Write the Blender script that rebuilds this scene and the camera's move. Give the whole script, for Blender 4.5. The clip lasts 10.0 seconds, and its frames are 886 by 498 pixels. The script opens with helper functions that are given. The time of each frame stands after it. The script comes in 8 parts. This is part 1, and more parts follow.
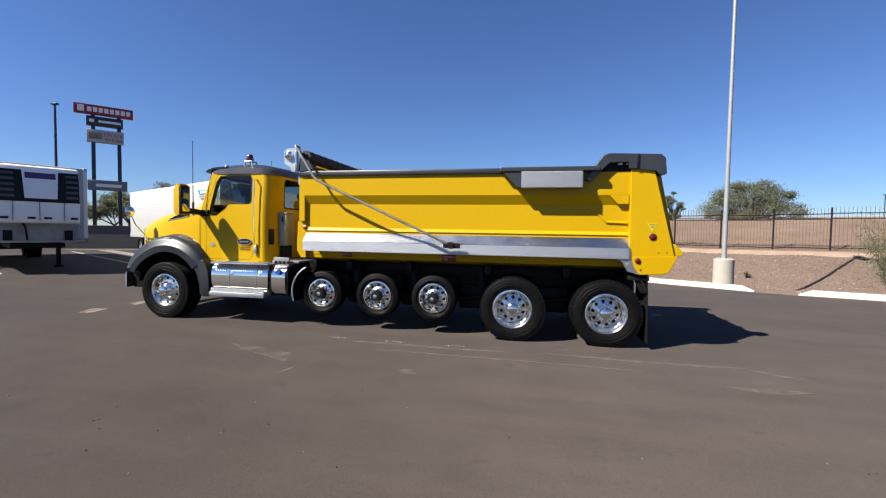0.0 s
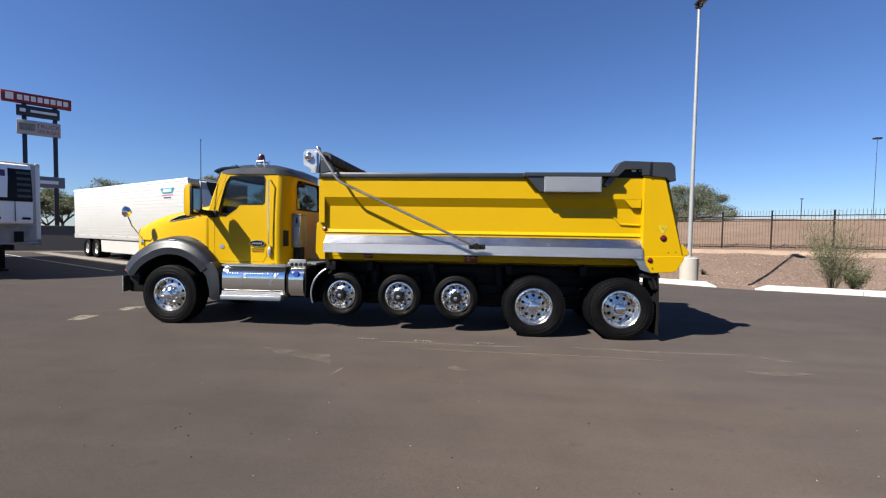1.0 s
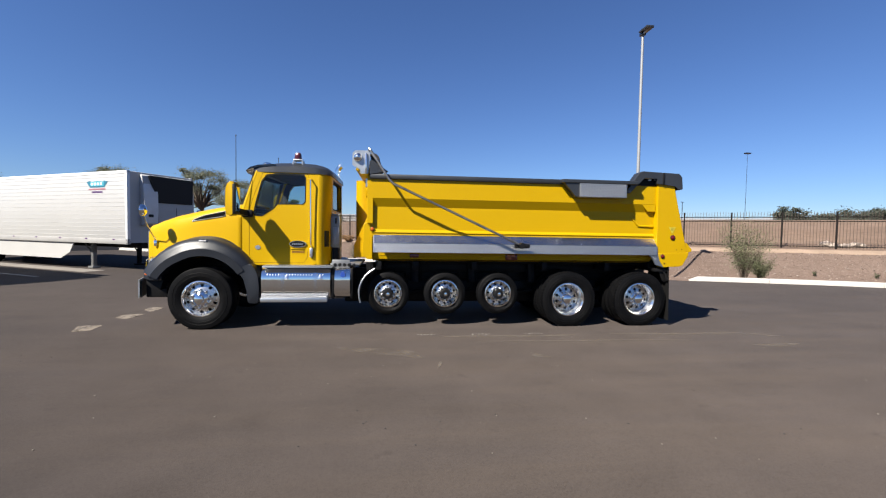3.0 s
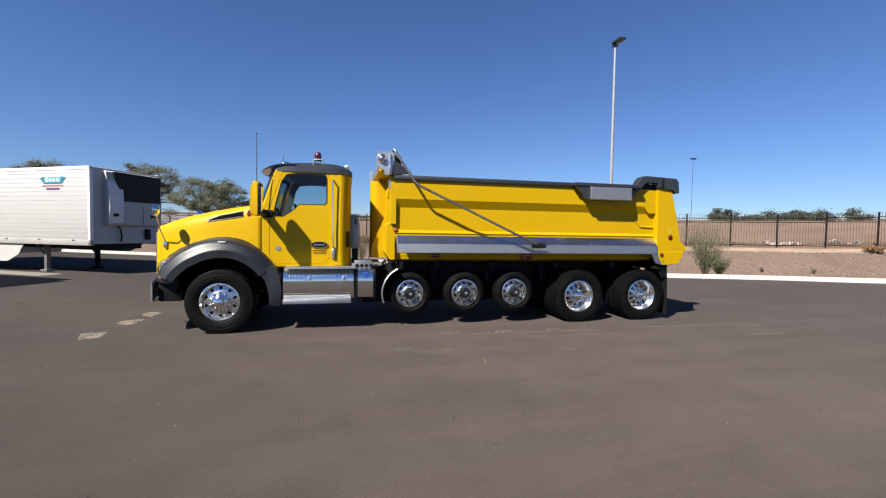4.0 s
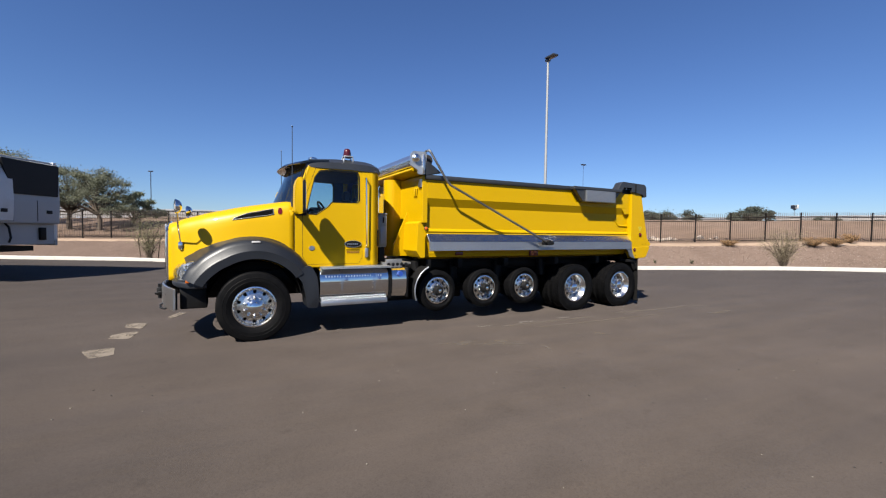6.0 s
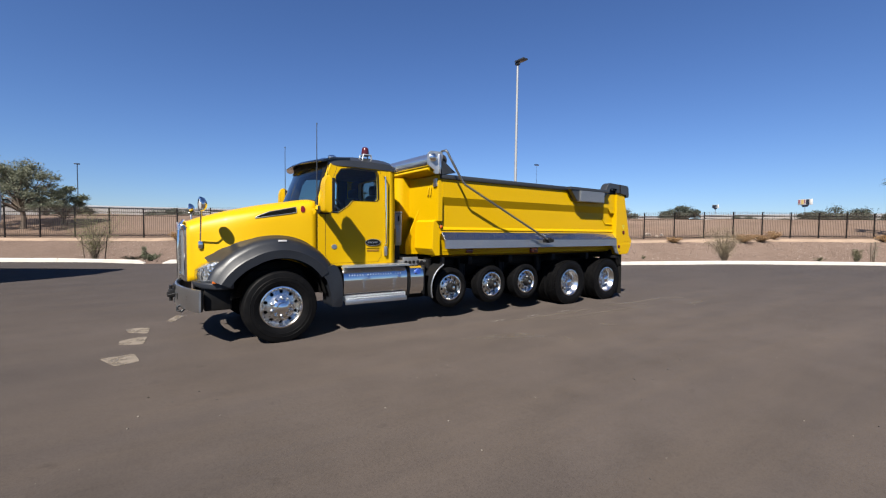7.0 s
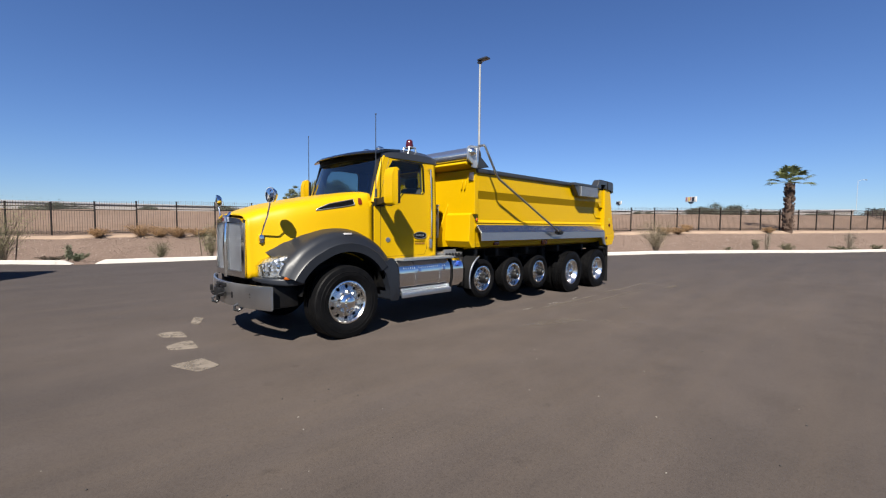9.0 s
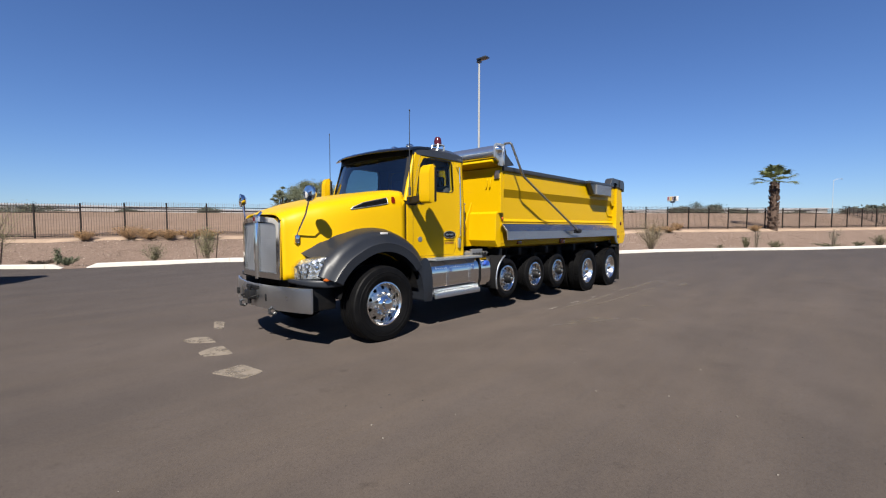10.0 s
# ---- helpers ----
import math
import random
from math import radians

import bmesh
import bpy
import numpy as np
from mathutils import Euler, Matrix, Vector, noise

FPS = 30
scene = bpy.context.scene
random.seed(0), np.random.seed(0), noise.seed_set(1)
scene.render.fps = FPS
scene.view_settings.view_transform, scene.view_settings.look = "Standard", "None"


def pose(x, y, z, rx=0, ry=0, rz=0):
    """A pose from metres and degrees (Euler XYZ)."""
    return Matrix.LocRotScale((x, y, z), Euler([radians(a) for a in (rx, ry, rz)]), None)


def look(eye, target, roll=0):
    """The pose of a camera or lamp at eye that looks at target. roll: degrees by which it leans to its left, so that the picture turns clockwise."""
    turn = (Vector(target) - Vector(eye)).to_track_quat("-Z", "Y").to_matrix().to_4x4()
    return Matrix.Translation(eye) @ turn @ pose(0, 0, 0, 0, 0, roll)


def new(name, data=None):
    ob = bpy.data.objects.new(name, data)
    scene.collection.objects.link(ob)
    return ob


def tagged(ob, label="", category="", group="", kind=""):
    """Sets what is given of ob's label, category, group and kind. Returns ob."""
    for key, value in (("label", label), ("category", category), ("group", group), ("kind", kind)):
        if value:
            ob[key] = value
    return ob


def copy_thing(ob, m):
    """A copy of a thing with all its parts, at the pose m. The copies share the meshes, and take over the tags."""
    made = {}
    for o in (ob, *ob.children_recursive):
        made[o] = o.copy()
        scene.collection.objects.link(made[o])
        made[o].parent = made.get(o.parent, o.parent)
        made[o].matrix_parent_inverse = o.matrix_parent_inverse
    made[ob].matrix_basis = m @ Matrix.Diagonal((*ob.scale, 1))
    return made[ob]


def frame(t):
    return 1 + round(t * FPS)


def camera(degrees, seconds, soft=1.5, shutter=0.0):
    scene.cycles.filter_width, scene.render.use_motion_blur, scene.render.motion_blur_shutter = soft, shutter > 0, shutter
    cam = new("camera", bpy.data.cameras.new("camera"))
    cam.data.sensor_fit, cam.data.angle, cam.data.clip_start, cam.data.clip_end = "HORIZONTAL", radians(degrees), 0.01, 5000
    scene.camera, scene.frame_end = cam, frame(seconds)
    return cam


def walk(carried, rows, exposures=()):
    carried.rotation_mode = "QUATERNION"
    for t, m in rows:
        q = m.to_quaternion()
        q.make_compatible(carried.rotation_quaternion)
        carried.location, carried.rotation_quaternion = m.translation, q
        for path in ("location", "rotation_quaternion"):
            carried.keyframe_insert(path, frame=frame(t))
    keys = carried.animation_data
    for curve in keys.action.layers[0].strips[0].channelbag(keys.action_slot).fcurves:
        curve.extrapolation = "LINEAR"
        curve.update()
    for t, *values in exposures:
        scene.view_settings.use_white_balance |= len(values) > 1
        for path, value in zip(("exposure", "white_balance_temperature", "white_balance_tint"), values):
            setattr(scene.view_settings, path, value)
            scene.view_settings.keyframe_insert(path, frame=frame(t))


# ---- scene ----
cam = camera(92.55, 10.0, soft=1.2)
PATH = [
    (0, (6.56, -7.748, 1.672), (6.154, -5.792, 1.587), 0.9),
    (0.5, (6.005, -7.911, 1.672), (5.711, -5.934, 1.591), 0.9),
    (1, (5.459, -8.127, 1.679), (5.273, -6.137, 1.598), 0.9),
    (1.5, (4.915, -8.271, 1.681), (4.835, -6.275, 1.599), 0.9),
    (2, (4.355, -8.417, 1.693), (4.375, -6.419, 1.609), 0.9),
    (2.5, (3.777, -8.531, 1.682), (3.898, -6.536, 1.599), 0.9),
    (4, (2.0, -8.498, 1.674), (2.436, -6.548, 1.594), 0.9),
    (4.5, (1.407, -8.443, 1.655), (1.959, -6.522, 1.577), 0.8),
    (5, (0.785, -8.309, 1.641), (1.465, -6.43, 1.561), 0.8),
    (5.5, (0.212, -8.148, 1.654), (1.009, -6.316, 1.572), 0.8),
    (7, (-1.482, -7.503, 1.646), (-0.357, -5.852, 1.556), 0.7),
    (7.5, (-1.996, -7.252, 1.624), (-0.785, -5.663, 1.528), 0.6),
    (8, (-2.459, -6.988, 1.588), (-1.175, -5.458, 1.493), 0.4),
    (8.5, (-2.876, -6.678, 1.568), (-1.525, -5.206, 1.467), 0.4),
    (9, (-3.181, -6.304, 1.579), (-1.774, -4.887, 1.471), 0.4),
    (9.5, (-3.471, -5.983, 1.568), (-2.027, -4.603, 1.46), 0.2),
    (10, (-3.596, -5.68, 1.551), (-2.14, -4.313, 1.446), 0.0),
]
walk(cam, [(t, look(eye, target, roll)) for t, eye, target, roll in PATH], exposures=[(0, 1.54), (2.5, 1.50), (4, 1.43), (7, 1.40), (10, 1.40)])

# ---- world and light ----
SUN_WAY = Vector((2.3, 1.7, -2.9)).normalized()
world = bpy.data.worlds.new("world")
scene.world = world
world.use_nodes = True
wn = world.node_tree
sky = wn.nodes.new("ShaderNodeTexSky")
sky.sky_type = "NISHITA"
sky.sun_disc = False
sky.sun_elevation = radians(45.4)
sky.sun_rotation = radians(233.5)
sky.air_density, sky.dust_density, sky.ozone_density = 1.0, 0.0, 3.0
wn.nodes["Background"].inputs[1].default_value = 0.0317
tint = wn.nodes.new("ShaderNodeMix")
tint.data_type, tint.blend_type = "RGBA", "MULTIPLY"
tint.inputs["Factor"].default_value = 1.0
tint.inputs["B"].default_value = (0.73, 0.93, 1.34, 1)
wn.links.new(sky.outputs[0], tint.inputs["A"])
wn.links.new(tint.outputs["Result"], wn.nodes["Background"].inputs[0])
sun = new("sun", bpy.data.lights.new("sun", "SUN"))
sun.data.energy = 5.0
sun.data.angle = radians(0.53)
sun.data.color = (1.0, 0.945, 0.85)
sun.rotation_euler = SUN_WAY.to_track_quat("-Z", "Y").to_euler()

# ---- materials ----
def node_mat(name):
    m = bpy.data.materials.new(name)
    m.use_nodes = True
    return m, m.node_tree, m.node_tree.nodes["Principled BSDF"]


def mat(name, colour, rough=0.5, metal=0.0, vary=0.12, scale=6.0, fine=60.0, bump=0.1, coat=0.0, dirt=None, dirt_amount=0.0, rough_vary=0.15, spec=0.5):
    """Base colour with two scales of variation, some wear in the gloss and a fine relief."""
    m, nt, b = node_mat(name)
    co = nt.nodes.new("ShaderNodeTexCoord")
    n1 = nt.nodes.new("ShaderNodeTexNoise")
    n1.inputs["Scale"].default_value, n1.inputs["Detail"].default_value = scale, 6
    n2 = nt.nodes.new("ShaderNodeTexNoise")
    n2.inputs["Scale"].default_value, n2.inputs["Detail"].default_value = fine, 4
    for n in (n1, n2):
        nt.links.new(co.outputs["Object"], n.inputs["Vector"])
    add = nt.nodes.new("ShaderNodeMath")
    add.operation = "ADD"
    nt.links.new(n1.outputs["Fac"], add.inputs[0])
    nt.links.new(n2.outputs["Fac"], add.inputs[1])
    mr = nt.nodes.new("ShaderNodeMapRange")
    mr.inputs["From Min"].default_value, mr.inputs["From Max"].default_value = 0.6, 1.4
    mr.inputs["To Min"].default_value, mr.inputs["To Max"].default_value = 1 - vary, 1 + vary
    nt.links.new(add.outputs[0], mr.inputs["Value"])
    mul = nt.nodes.new("ShaderNodeVectorMath")
    mul.operation = "SCALE"
    mul.inputs[0].default_value = colour
    nt.links.new(mr.outputs[0], mul.inputs["Scale"])
    out = mul.outputs[0]
    if dirt:
        ramp = nt.nodes.new("ShaderNodeMapRange")
        ramp.inputs["From Min"].default_value, ramp.inputs["From Max"].default_value = 0.5, 0.75
        ramp.inputs["To Min"].default_value, ramp.inputs["To Max"].default_value = 0.0, dirt_amount
        nt.links.new(n1.outputs["Fac"], ramp.inputs["Value"])
        mix = nt.nodes.new("ShaderNodeMix")
        mix.data_type = "RGBA"
        nt.links.new(ramp.outputs[0], mix.inputs["Factor"])
        nt.links.new(out, mix.inputs["A"])
        mix.inputs["B"].default_value = (*dirt, 1)
        out = mix.outputs["Result"]
    nt.links.new(out, b.inputs["Base Color"])
    rr = nt.nodes.new("ShaderNodeMapRange")
    rr.inputs["To Min"].default_value, rr.inputs["To Max"].default_value = max(0.02, rough * (1 - rough_vary * 2)), min(1, rough * (1 + rough_vary * 2))
    nt.links.new(n1.outputs["Fac"], rr.inputs["Value"])
    nt.links.new(rr.outputs[0], b.inputs["Roughness"])
    b.inputs["Metallic"].default_value = metal
    b.inputs["Specular IOR Level"].default_value = spec
    b.inputs["Coat Weight"].default_value = coat
    b.inputs["Coat Roughness"].default_value = 0.04
    if bump:
        bp = nt.nodes.new("ShaderNodeBump")
        bp.inputs["Strength"].default_value, bp.inputs["Distance"].default_value = bump, 0.01
        nt.links.new(n2.outputs["Fac"], bp.inputs["Height"])
        nt.links.new(bp.outputs[0], b.inputs["Normal"])
    return m


YELLOW = mat("yellow_paint", (0.385, 0.2325, 0.0004), 0.4, 0, 0.03, 1.5, 220, 0.004, coat=0.06, spec=0.15)
DARK_PAINT = mat("dark_grey_paint", (0.018, 0.0197, 0.023), 0.4, 0, 0.12, 3, 120, 0.01, coat=0.2)
FENDER = mat("grey_fender_plastic", (0.0090, 0.0106, 0.0145), 0.42, 0, 0.1, 3, 300, 0.03, spec=0.4)
BLACK = mat("black_chassis_paint", (0.005, 0.005, 0.0055), 0.5, 0, 0.3, 5, 80, 0.05, dirt=(0.018, 0.015, 0.012), dirt_amount=0.35, spec=0.15)
RUBBER = mat("tyre_rubber", (0.0032, 0.0032, 0.0036), 0.55, 0, 0.2, 8, 120, 0.08, dirt=(0.0075, 0.0068, 0.006), dirt_amount=0.3, spec=0.07)
CHROME = mat("polished_chrome", (0.80, 0.785, 0.76), 0.09, 1, 0.04, 4, 90, 0.012)
ALU = mat("polished_aluminium", (0.72, 0.73, 0.75), 0.2, 1, 0.06, 5, 120, 0.03)
DULL_ALU = mat("dull_aluminium", (0.55, 0.56, 0.57), 0.38, 1, 0.08, 5, 100, 0.05)
TRIM = mat("black_trim_plastic", (0.007, 0.007, 0.0075), 0.45, 0, 0.1, 10, 200, 0.03, spec=0.2)
INTERIOR = mat("cab_interior", (0.041, 0.0394, 0.0369), 0.7, 0, 0.15, 8, 150, 0.05, spec=0.2)
RED_LENS = mat("red_lens", (0.0902, 0.00328, 0.00328), 0.12, 0, 0.1, 20, 90, 0.02, coat=0.5)
AMBER = mat("amber_lens", (0.344, 0.0738, 0.00492), 0.12, 0, 0.1, 20, 90, 0.02, coat=0.5)
WHEEL_ALU = mat("polished_wheel_aluminium", (0.80, 0.78, 0.75), 0.2, 1, 0.08, 14, 60, 0.06)
DISC_GREY = mat("brushed_disc_aluminium", (0.56, 0.55, 0.53), 0.27, 1, 0.1, 14, 60, 0.08)
TRAY = mat("tray_aluminium", (0.52, 0.525, 0.535), 0.24, 1, 0.08, 5, 90, 0.03)


def glass(name, tint, ior=1.5):
    """Thin tinted pane: clear to look through, glossy on the face."""
    m, nt, b = node_mat(name)
    nt.nodes.remove(b)
    tr = nt.nodes.new("ShaderNodeBsdfTransparent")
    tr.inputs[0].default_value = (*tint, 1)
    gl = nt.nodes.new("ShaderNodeBsdfGlossy")
    gl.inputs["Roughness"].default_value = 0.02
    lw = nt.nodes.new("ShaderNodeLayerWeight")
    lw.inputs["Blend"].default_value = 0.5
    pw = nt.nodes.new("ShaderNodeMath")
    pw.operation = "POWER"
    pw.inputs[1].default_value = 4.0
    nt.links.new(lw.outputs["Facing"], pw.inputs[0])
    r0 = ((ior - 1) / (ior + 1)) ** 2
    fr = nt.nodes.new("ShaderNodeMapRange")
    fr.inputs["To Min"].default_value, fr.inputs["To Max"].default_value = r0, 1.0
    nt.links.new(pw.outputs[0], fr.inputs["Value"])
    mx = nt.nodes.new("ShaderNodeMixShader")
    nt.links.new(fr.outputs[0], mx.inputs[0])
    nt.links.new(tr.outputs[0], mx.inputs[1])
    nt.links.new(gl.outputs[0], mx.inputs[2])
    nt.links.new(mx.outputs[0], nt.nodes["Material Output"].inputs[0])
    return m


GLASS = glass("tinted_window_glass", (0.66, 0.78, 0.79), 1.5)
REAR_GLASS = glass("dark_rear_glass", (0.28, 0.32, 0.33), 1.5)
WINDSHIELD = glass("windshield_glass", (0.27, 0.34, 0.34), 2.2)
LENS = glass("clear_lens", (0.9, 0.92, 0.93))
MIRROR = mat("mirror_glass", (0.85, 0.86, 0.87), 0.03, 1, 0.01, 3, 30, 0.0)


def dust_mat(name, colour, cover=0.6, scale=5.0, lo=0.36, hi=0.66):
    """Thin dust that breaks up: bare ground shows through it in patches."""
    m, nt, b = node_mat(name)
    b.inputs["Base Color"].default_value = (*colour, 1)
    b.inputs["Roughness"].default_value = 0.95
    co = nt.nodes.new("ShaderNodeTexCoord")
    n = nt.nodes.new("ShaderNodeTexNoise")
    n.inputs["Scale"].default_value, n.inputs["Detail"].default_value, n.inputs["Roughness"].default_value = scale, 8, 0.7
    nt.links.new(co.outputs["Object"], n.inputs["Vector"])
    r = nt.nodes.new("ShaderNodeMapRange")
    r.inputs["From Min"].default_value, r.inputs["From Max"].default_value, r.inputs["To Max"].default_value = lo, hi, cover
    nt.links.new(n.outputs["Fac"], r.inputs["Value"])
    out = r.outputs[0]
    nt.links.new(out, b.inputs["Alpha"])
    b.inputs["Specular IOR Level"].default_value = 0.1
    return m


def plate_mat():
    """Bright tread plate: rows of raised lozenges in alternate directions."""
    m, nt, b = node_mat("diamond_plate")
    co = nt.nodes.new("ShaderNodeTexCoord")
    mp = nt.nodes.new("ShaderNodeMapping")
    mp.inputs["Rotation"].default_value = (0, radians(45), 0)
    nt.links.new(co.outputs["Object"], mp.inputs["Vector"])
    w1 = nt.nodes.new("ShaderNodeTexVoronoi")
    w1.inputs["Scale"].default_value, w1.inputs["Randomness"].default_value = 52, 0.1
    nt.links.new(mp.outputs[0], w1.inputs["Vector"])
    bp = nt.nodes.new("ShaderNodeBump")
    bp.inputs["Strength"].default_value, bp.inputs["Distance"].default_value = 0.25, 0.006
    nt.links.new(w1.outputs["Distance"], bp.inputs["Height"])
    nt.links.new(bp.outputs[0], b.inputs["Normal"])
    b.inputs["Base Color"].default_value = (0.385, 0.39, 0.395, 1)
    b.inputs["Metallic"].default_value, b.inputs["Roughness"].default_value = 1, 0.45
    return m


PLATE = plate_mat()

# ---- mesh helpers ----
def part(name, bm, material, parent=None, label="", smooth=25):
    """Links bm as one mesh object, under a thing or a part where one is given."""
    me = bpy.data.meshes.new(name)
    bmesh.ops.recalc_face_normals(bm, faces=bm.faces[:])
    bm.to_mesh(me)
    bm.free()
    for one in material if isinstance(material, (list, tuple)) else [material]:
        me.materials.append(one)
    if smooth:
        me.polygons.foreach_set("use_smooth", [True] * len(me.polygons))
        me.set_sharp_from_angle(angle=radians(smooth))
    ob = new(name, me)
    ob.parent = parent
    if label:
        tagged(ob, label)
    return ob


def thing(name, label, category, group="", kind="", at=None):
    ob = new(name)
    ob.empty_display_size = 0.2
    if at is not None:
        ob.matrix_world = at
    return tagged(ob, label, category, group, kind)


def box(bm, x0, x1, y0, y1, z0, z1, bev=0.0, m=None):
    g = bmesh.ops.create_cube(bm, size=1.0)["verts"]
    bmesh.ops.scale(bm, vec=(abs(x1 - x0), abs(y1 - y0), abs(z1 - z0)), verts=g)
    bmesh.ops.translate(bm, vec=((x0 + x1) / 2, (y0 + y1) / 2, (z0 + z1) / 2), verts=g)
    if bev:
        es = list({e for v in g for e in v.link_edges})
        g = list({v for f in bmesh.ops.bevel(bm, geom=es, offset=bev, segments=2, affect="EDGES", profile=0.5)["faces"] for v in f.verts} | {v for v in g if v.is_valid})
    if m is not None:
        bmesh.ops.transform(bm, matrix=m, verts=[v for v in g if v.is_valid])
    return bm


def loft(bm, sections, closed=True, cap=True):
    rows = [[bm.verts.new(p) for p in sec] for sec in sections]
    n = len(rows[0])
    for a, b in zip(rows, rows[1:]):
        for i in range(n if closed else n - 1):
            j = (i + 1) % n
            bm.faces.new((a[i], a[j], b[j], b[i]))
    if cap:
        bm.faces.new(rows[0][::-1])
        bm.faces.new(rows[-1])
    return bm


def prism(bm, pts, axis, a, b, bev=0.0):
    """A flat outline, given in the two other axes in order, drawn out along axis from a to b."""
    def place(p, h):
        return {"x": (h, *p), "y": (p[0], h, p[1]), "z": (*p, h)}[axis]
    before = set(bm.verts)
    loft(bm, [[place(p, a) for p in pts], [place(p, b) for p in pts]])
    if bev:
        es = list({e for v in set(bm.verts) - before for e in v.link_edges})
        bmesh.ops.bevel(bm, geom=es, offset=bev, segments=2, affect="EDGES", profile=0.5)
    return bm


def tube(bm, path, r, segs=10, cap=True):
    pts = [Vector(p) for p in path]
    secs, side = [], None
    for i, p in enumerate(pts):
        d = ((pts[i] - pts[i - 1]).normalized() if i else Vector()) + ((pts[i + 1] - pts[i]).normalized() if i < len(pts) - 1 else Vector())
        d.normalize()
        if side is None:
            side = d.cross(Vector((0.13, 0.31, 0.94))).normalized()
        side = (side - d * side.dot(d)).normalized()
        up = d.cross(side)
        rr = r[i] if isinstance(r, (list, tuple)) else r
        secs.append([p + rr * (math.cos(k * math.tau / segs) * side + math.sin(k * math.tau / segs) * up) for k in range(segs)])
    return loft(bm, secs, True, cap)


def lathe(bm, prof, segs=32, m=Matrix(), closed=False):
    """Turns a profile of (radius, height) about the y axis; height runs along -y."""
    rows = [[bm.verts.new(m @ Vector((r * math.cos(k * math.tau / segs), -h, r * math.sin(k * math.tau / segs)))) for k in range(segs)] for r, h in prof]
    pairs = list(zip(rows, rows[1:])) + ([(rows[-1], rows[0])] if closed else [])
    for a, b in pairs:
        for i in range(segs):
            j = (i + 1) % segs
            bm.faces.new((a[i], a[j], b[j], b[i]))
    return rows


def frame_panel(bm, outer, inner, depth):
    """A plate between two outlines of equal count, with a thickness."""
    d = Vector(depth)
    n = len(outer)
    o1, i1 = [bm.verts.new(p) for p in outer], [bm.verts.new(p) for p in inner]
    o2, i2 = [bm.verts.new(Vector(p) + d) for p in outer], [bm.verts.new(Vector(p) + d) for p in inner]
    for k in range(n):
        j = (k + 1) % n
        bm.faces.new((o1[k], o1[j], i1[j], i1[k]))
        bm.faces.new((o2[j], o2[k], i2[k], i2[j]))
        bm.faces.new((o1[j], o1[k], o2[k], o2[j]))
        bm.faces.new((i1[k], i1[j], i2[j], i2[k]))
    return bm


def slab(bm, outline, depth):
    d = Vector(depth)
    return loft(bm, [[Vector(p) for p in outline], [Vector(p) + d for p in outline]])


def rounded(pts, r, n=4):
    """A flat outline of 2D points with its corners rounded by r."""
    out = []
    for i, p in enumerate(pts):
        p, a, b = Vector(p), Vector(pts[i - 1]), Vector(pts[(i + 1) % len(pts)])
        rr = min(r, (a - p).length * 0.45, (b - p).length * 0.45)
        s, e = p + (a - p).normalized() * rr, p + (b - p).normalized() * rr
        for k in range(n + 1):
            t = k / n
            out.append(tuple((1 - t) ** 2 * s + 2 * t * (1 - t) * p + t * t * e))
    return out


def B():
    return bmesh.new()

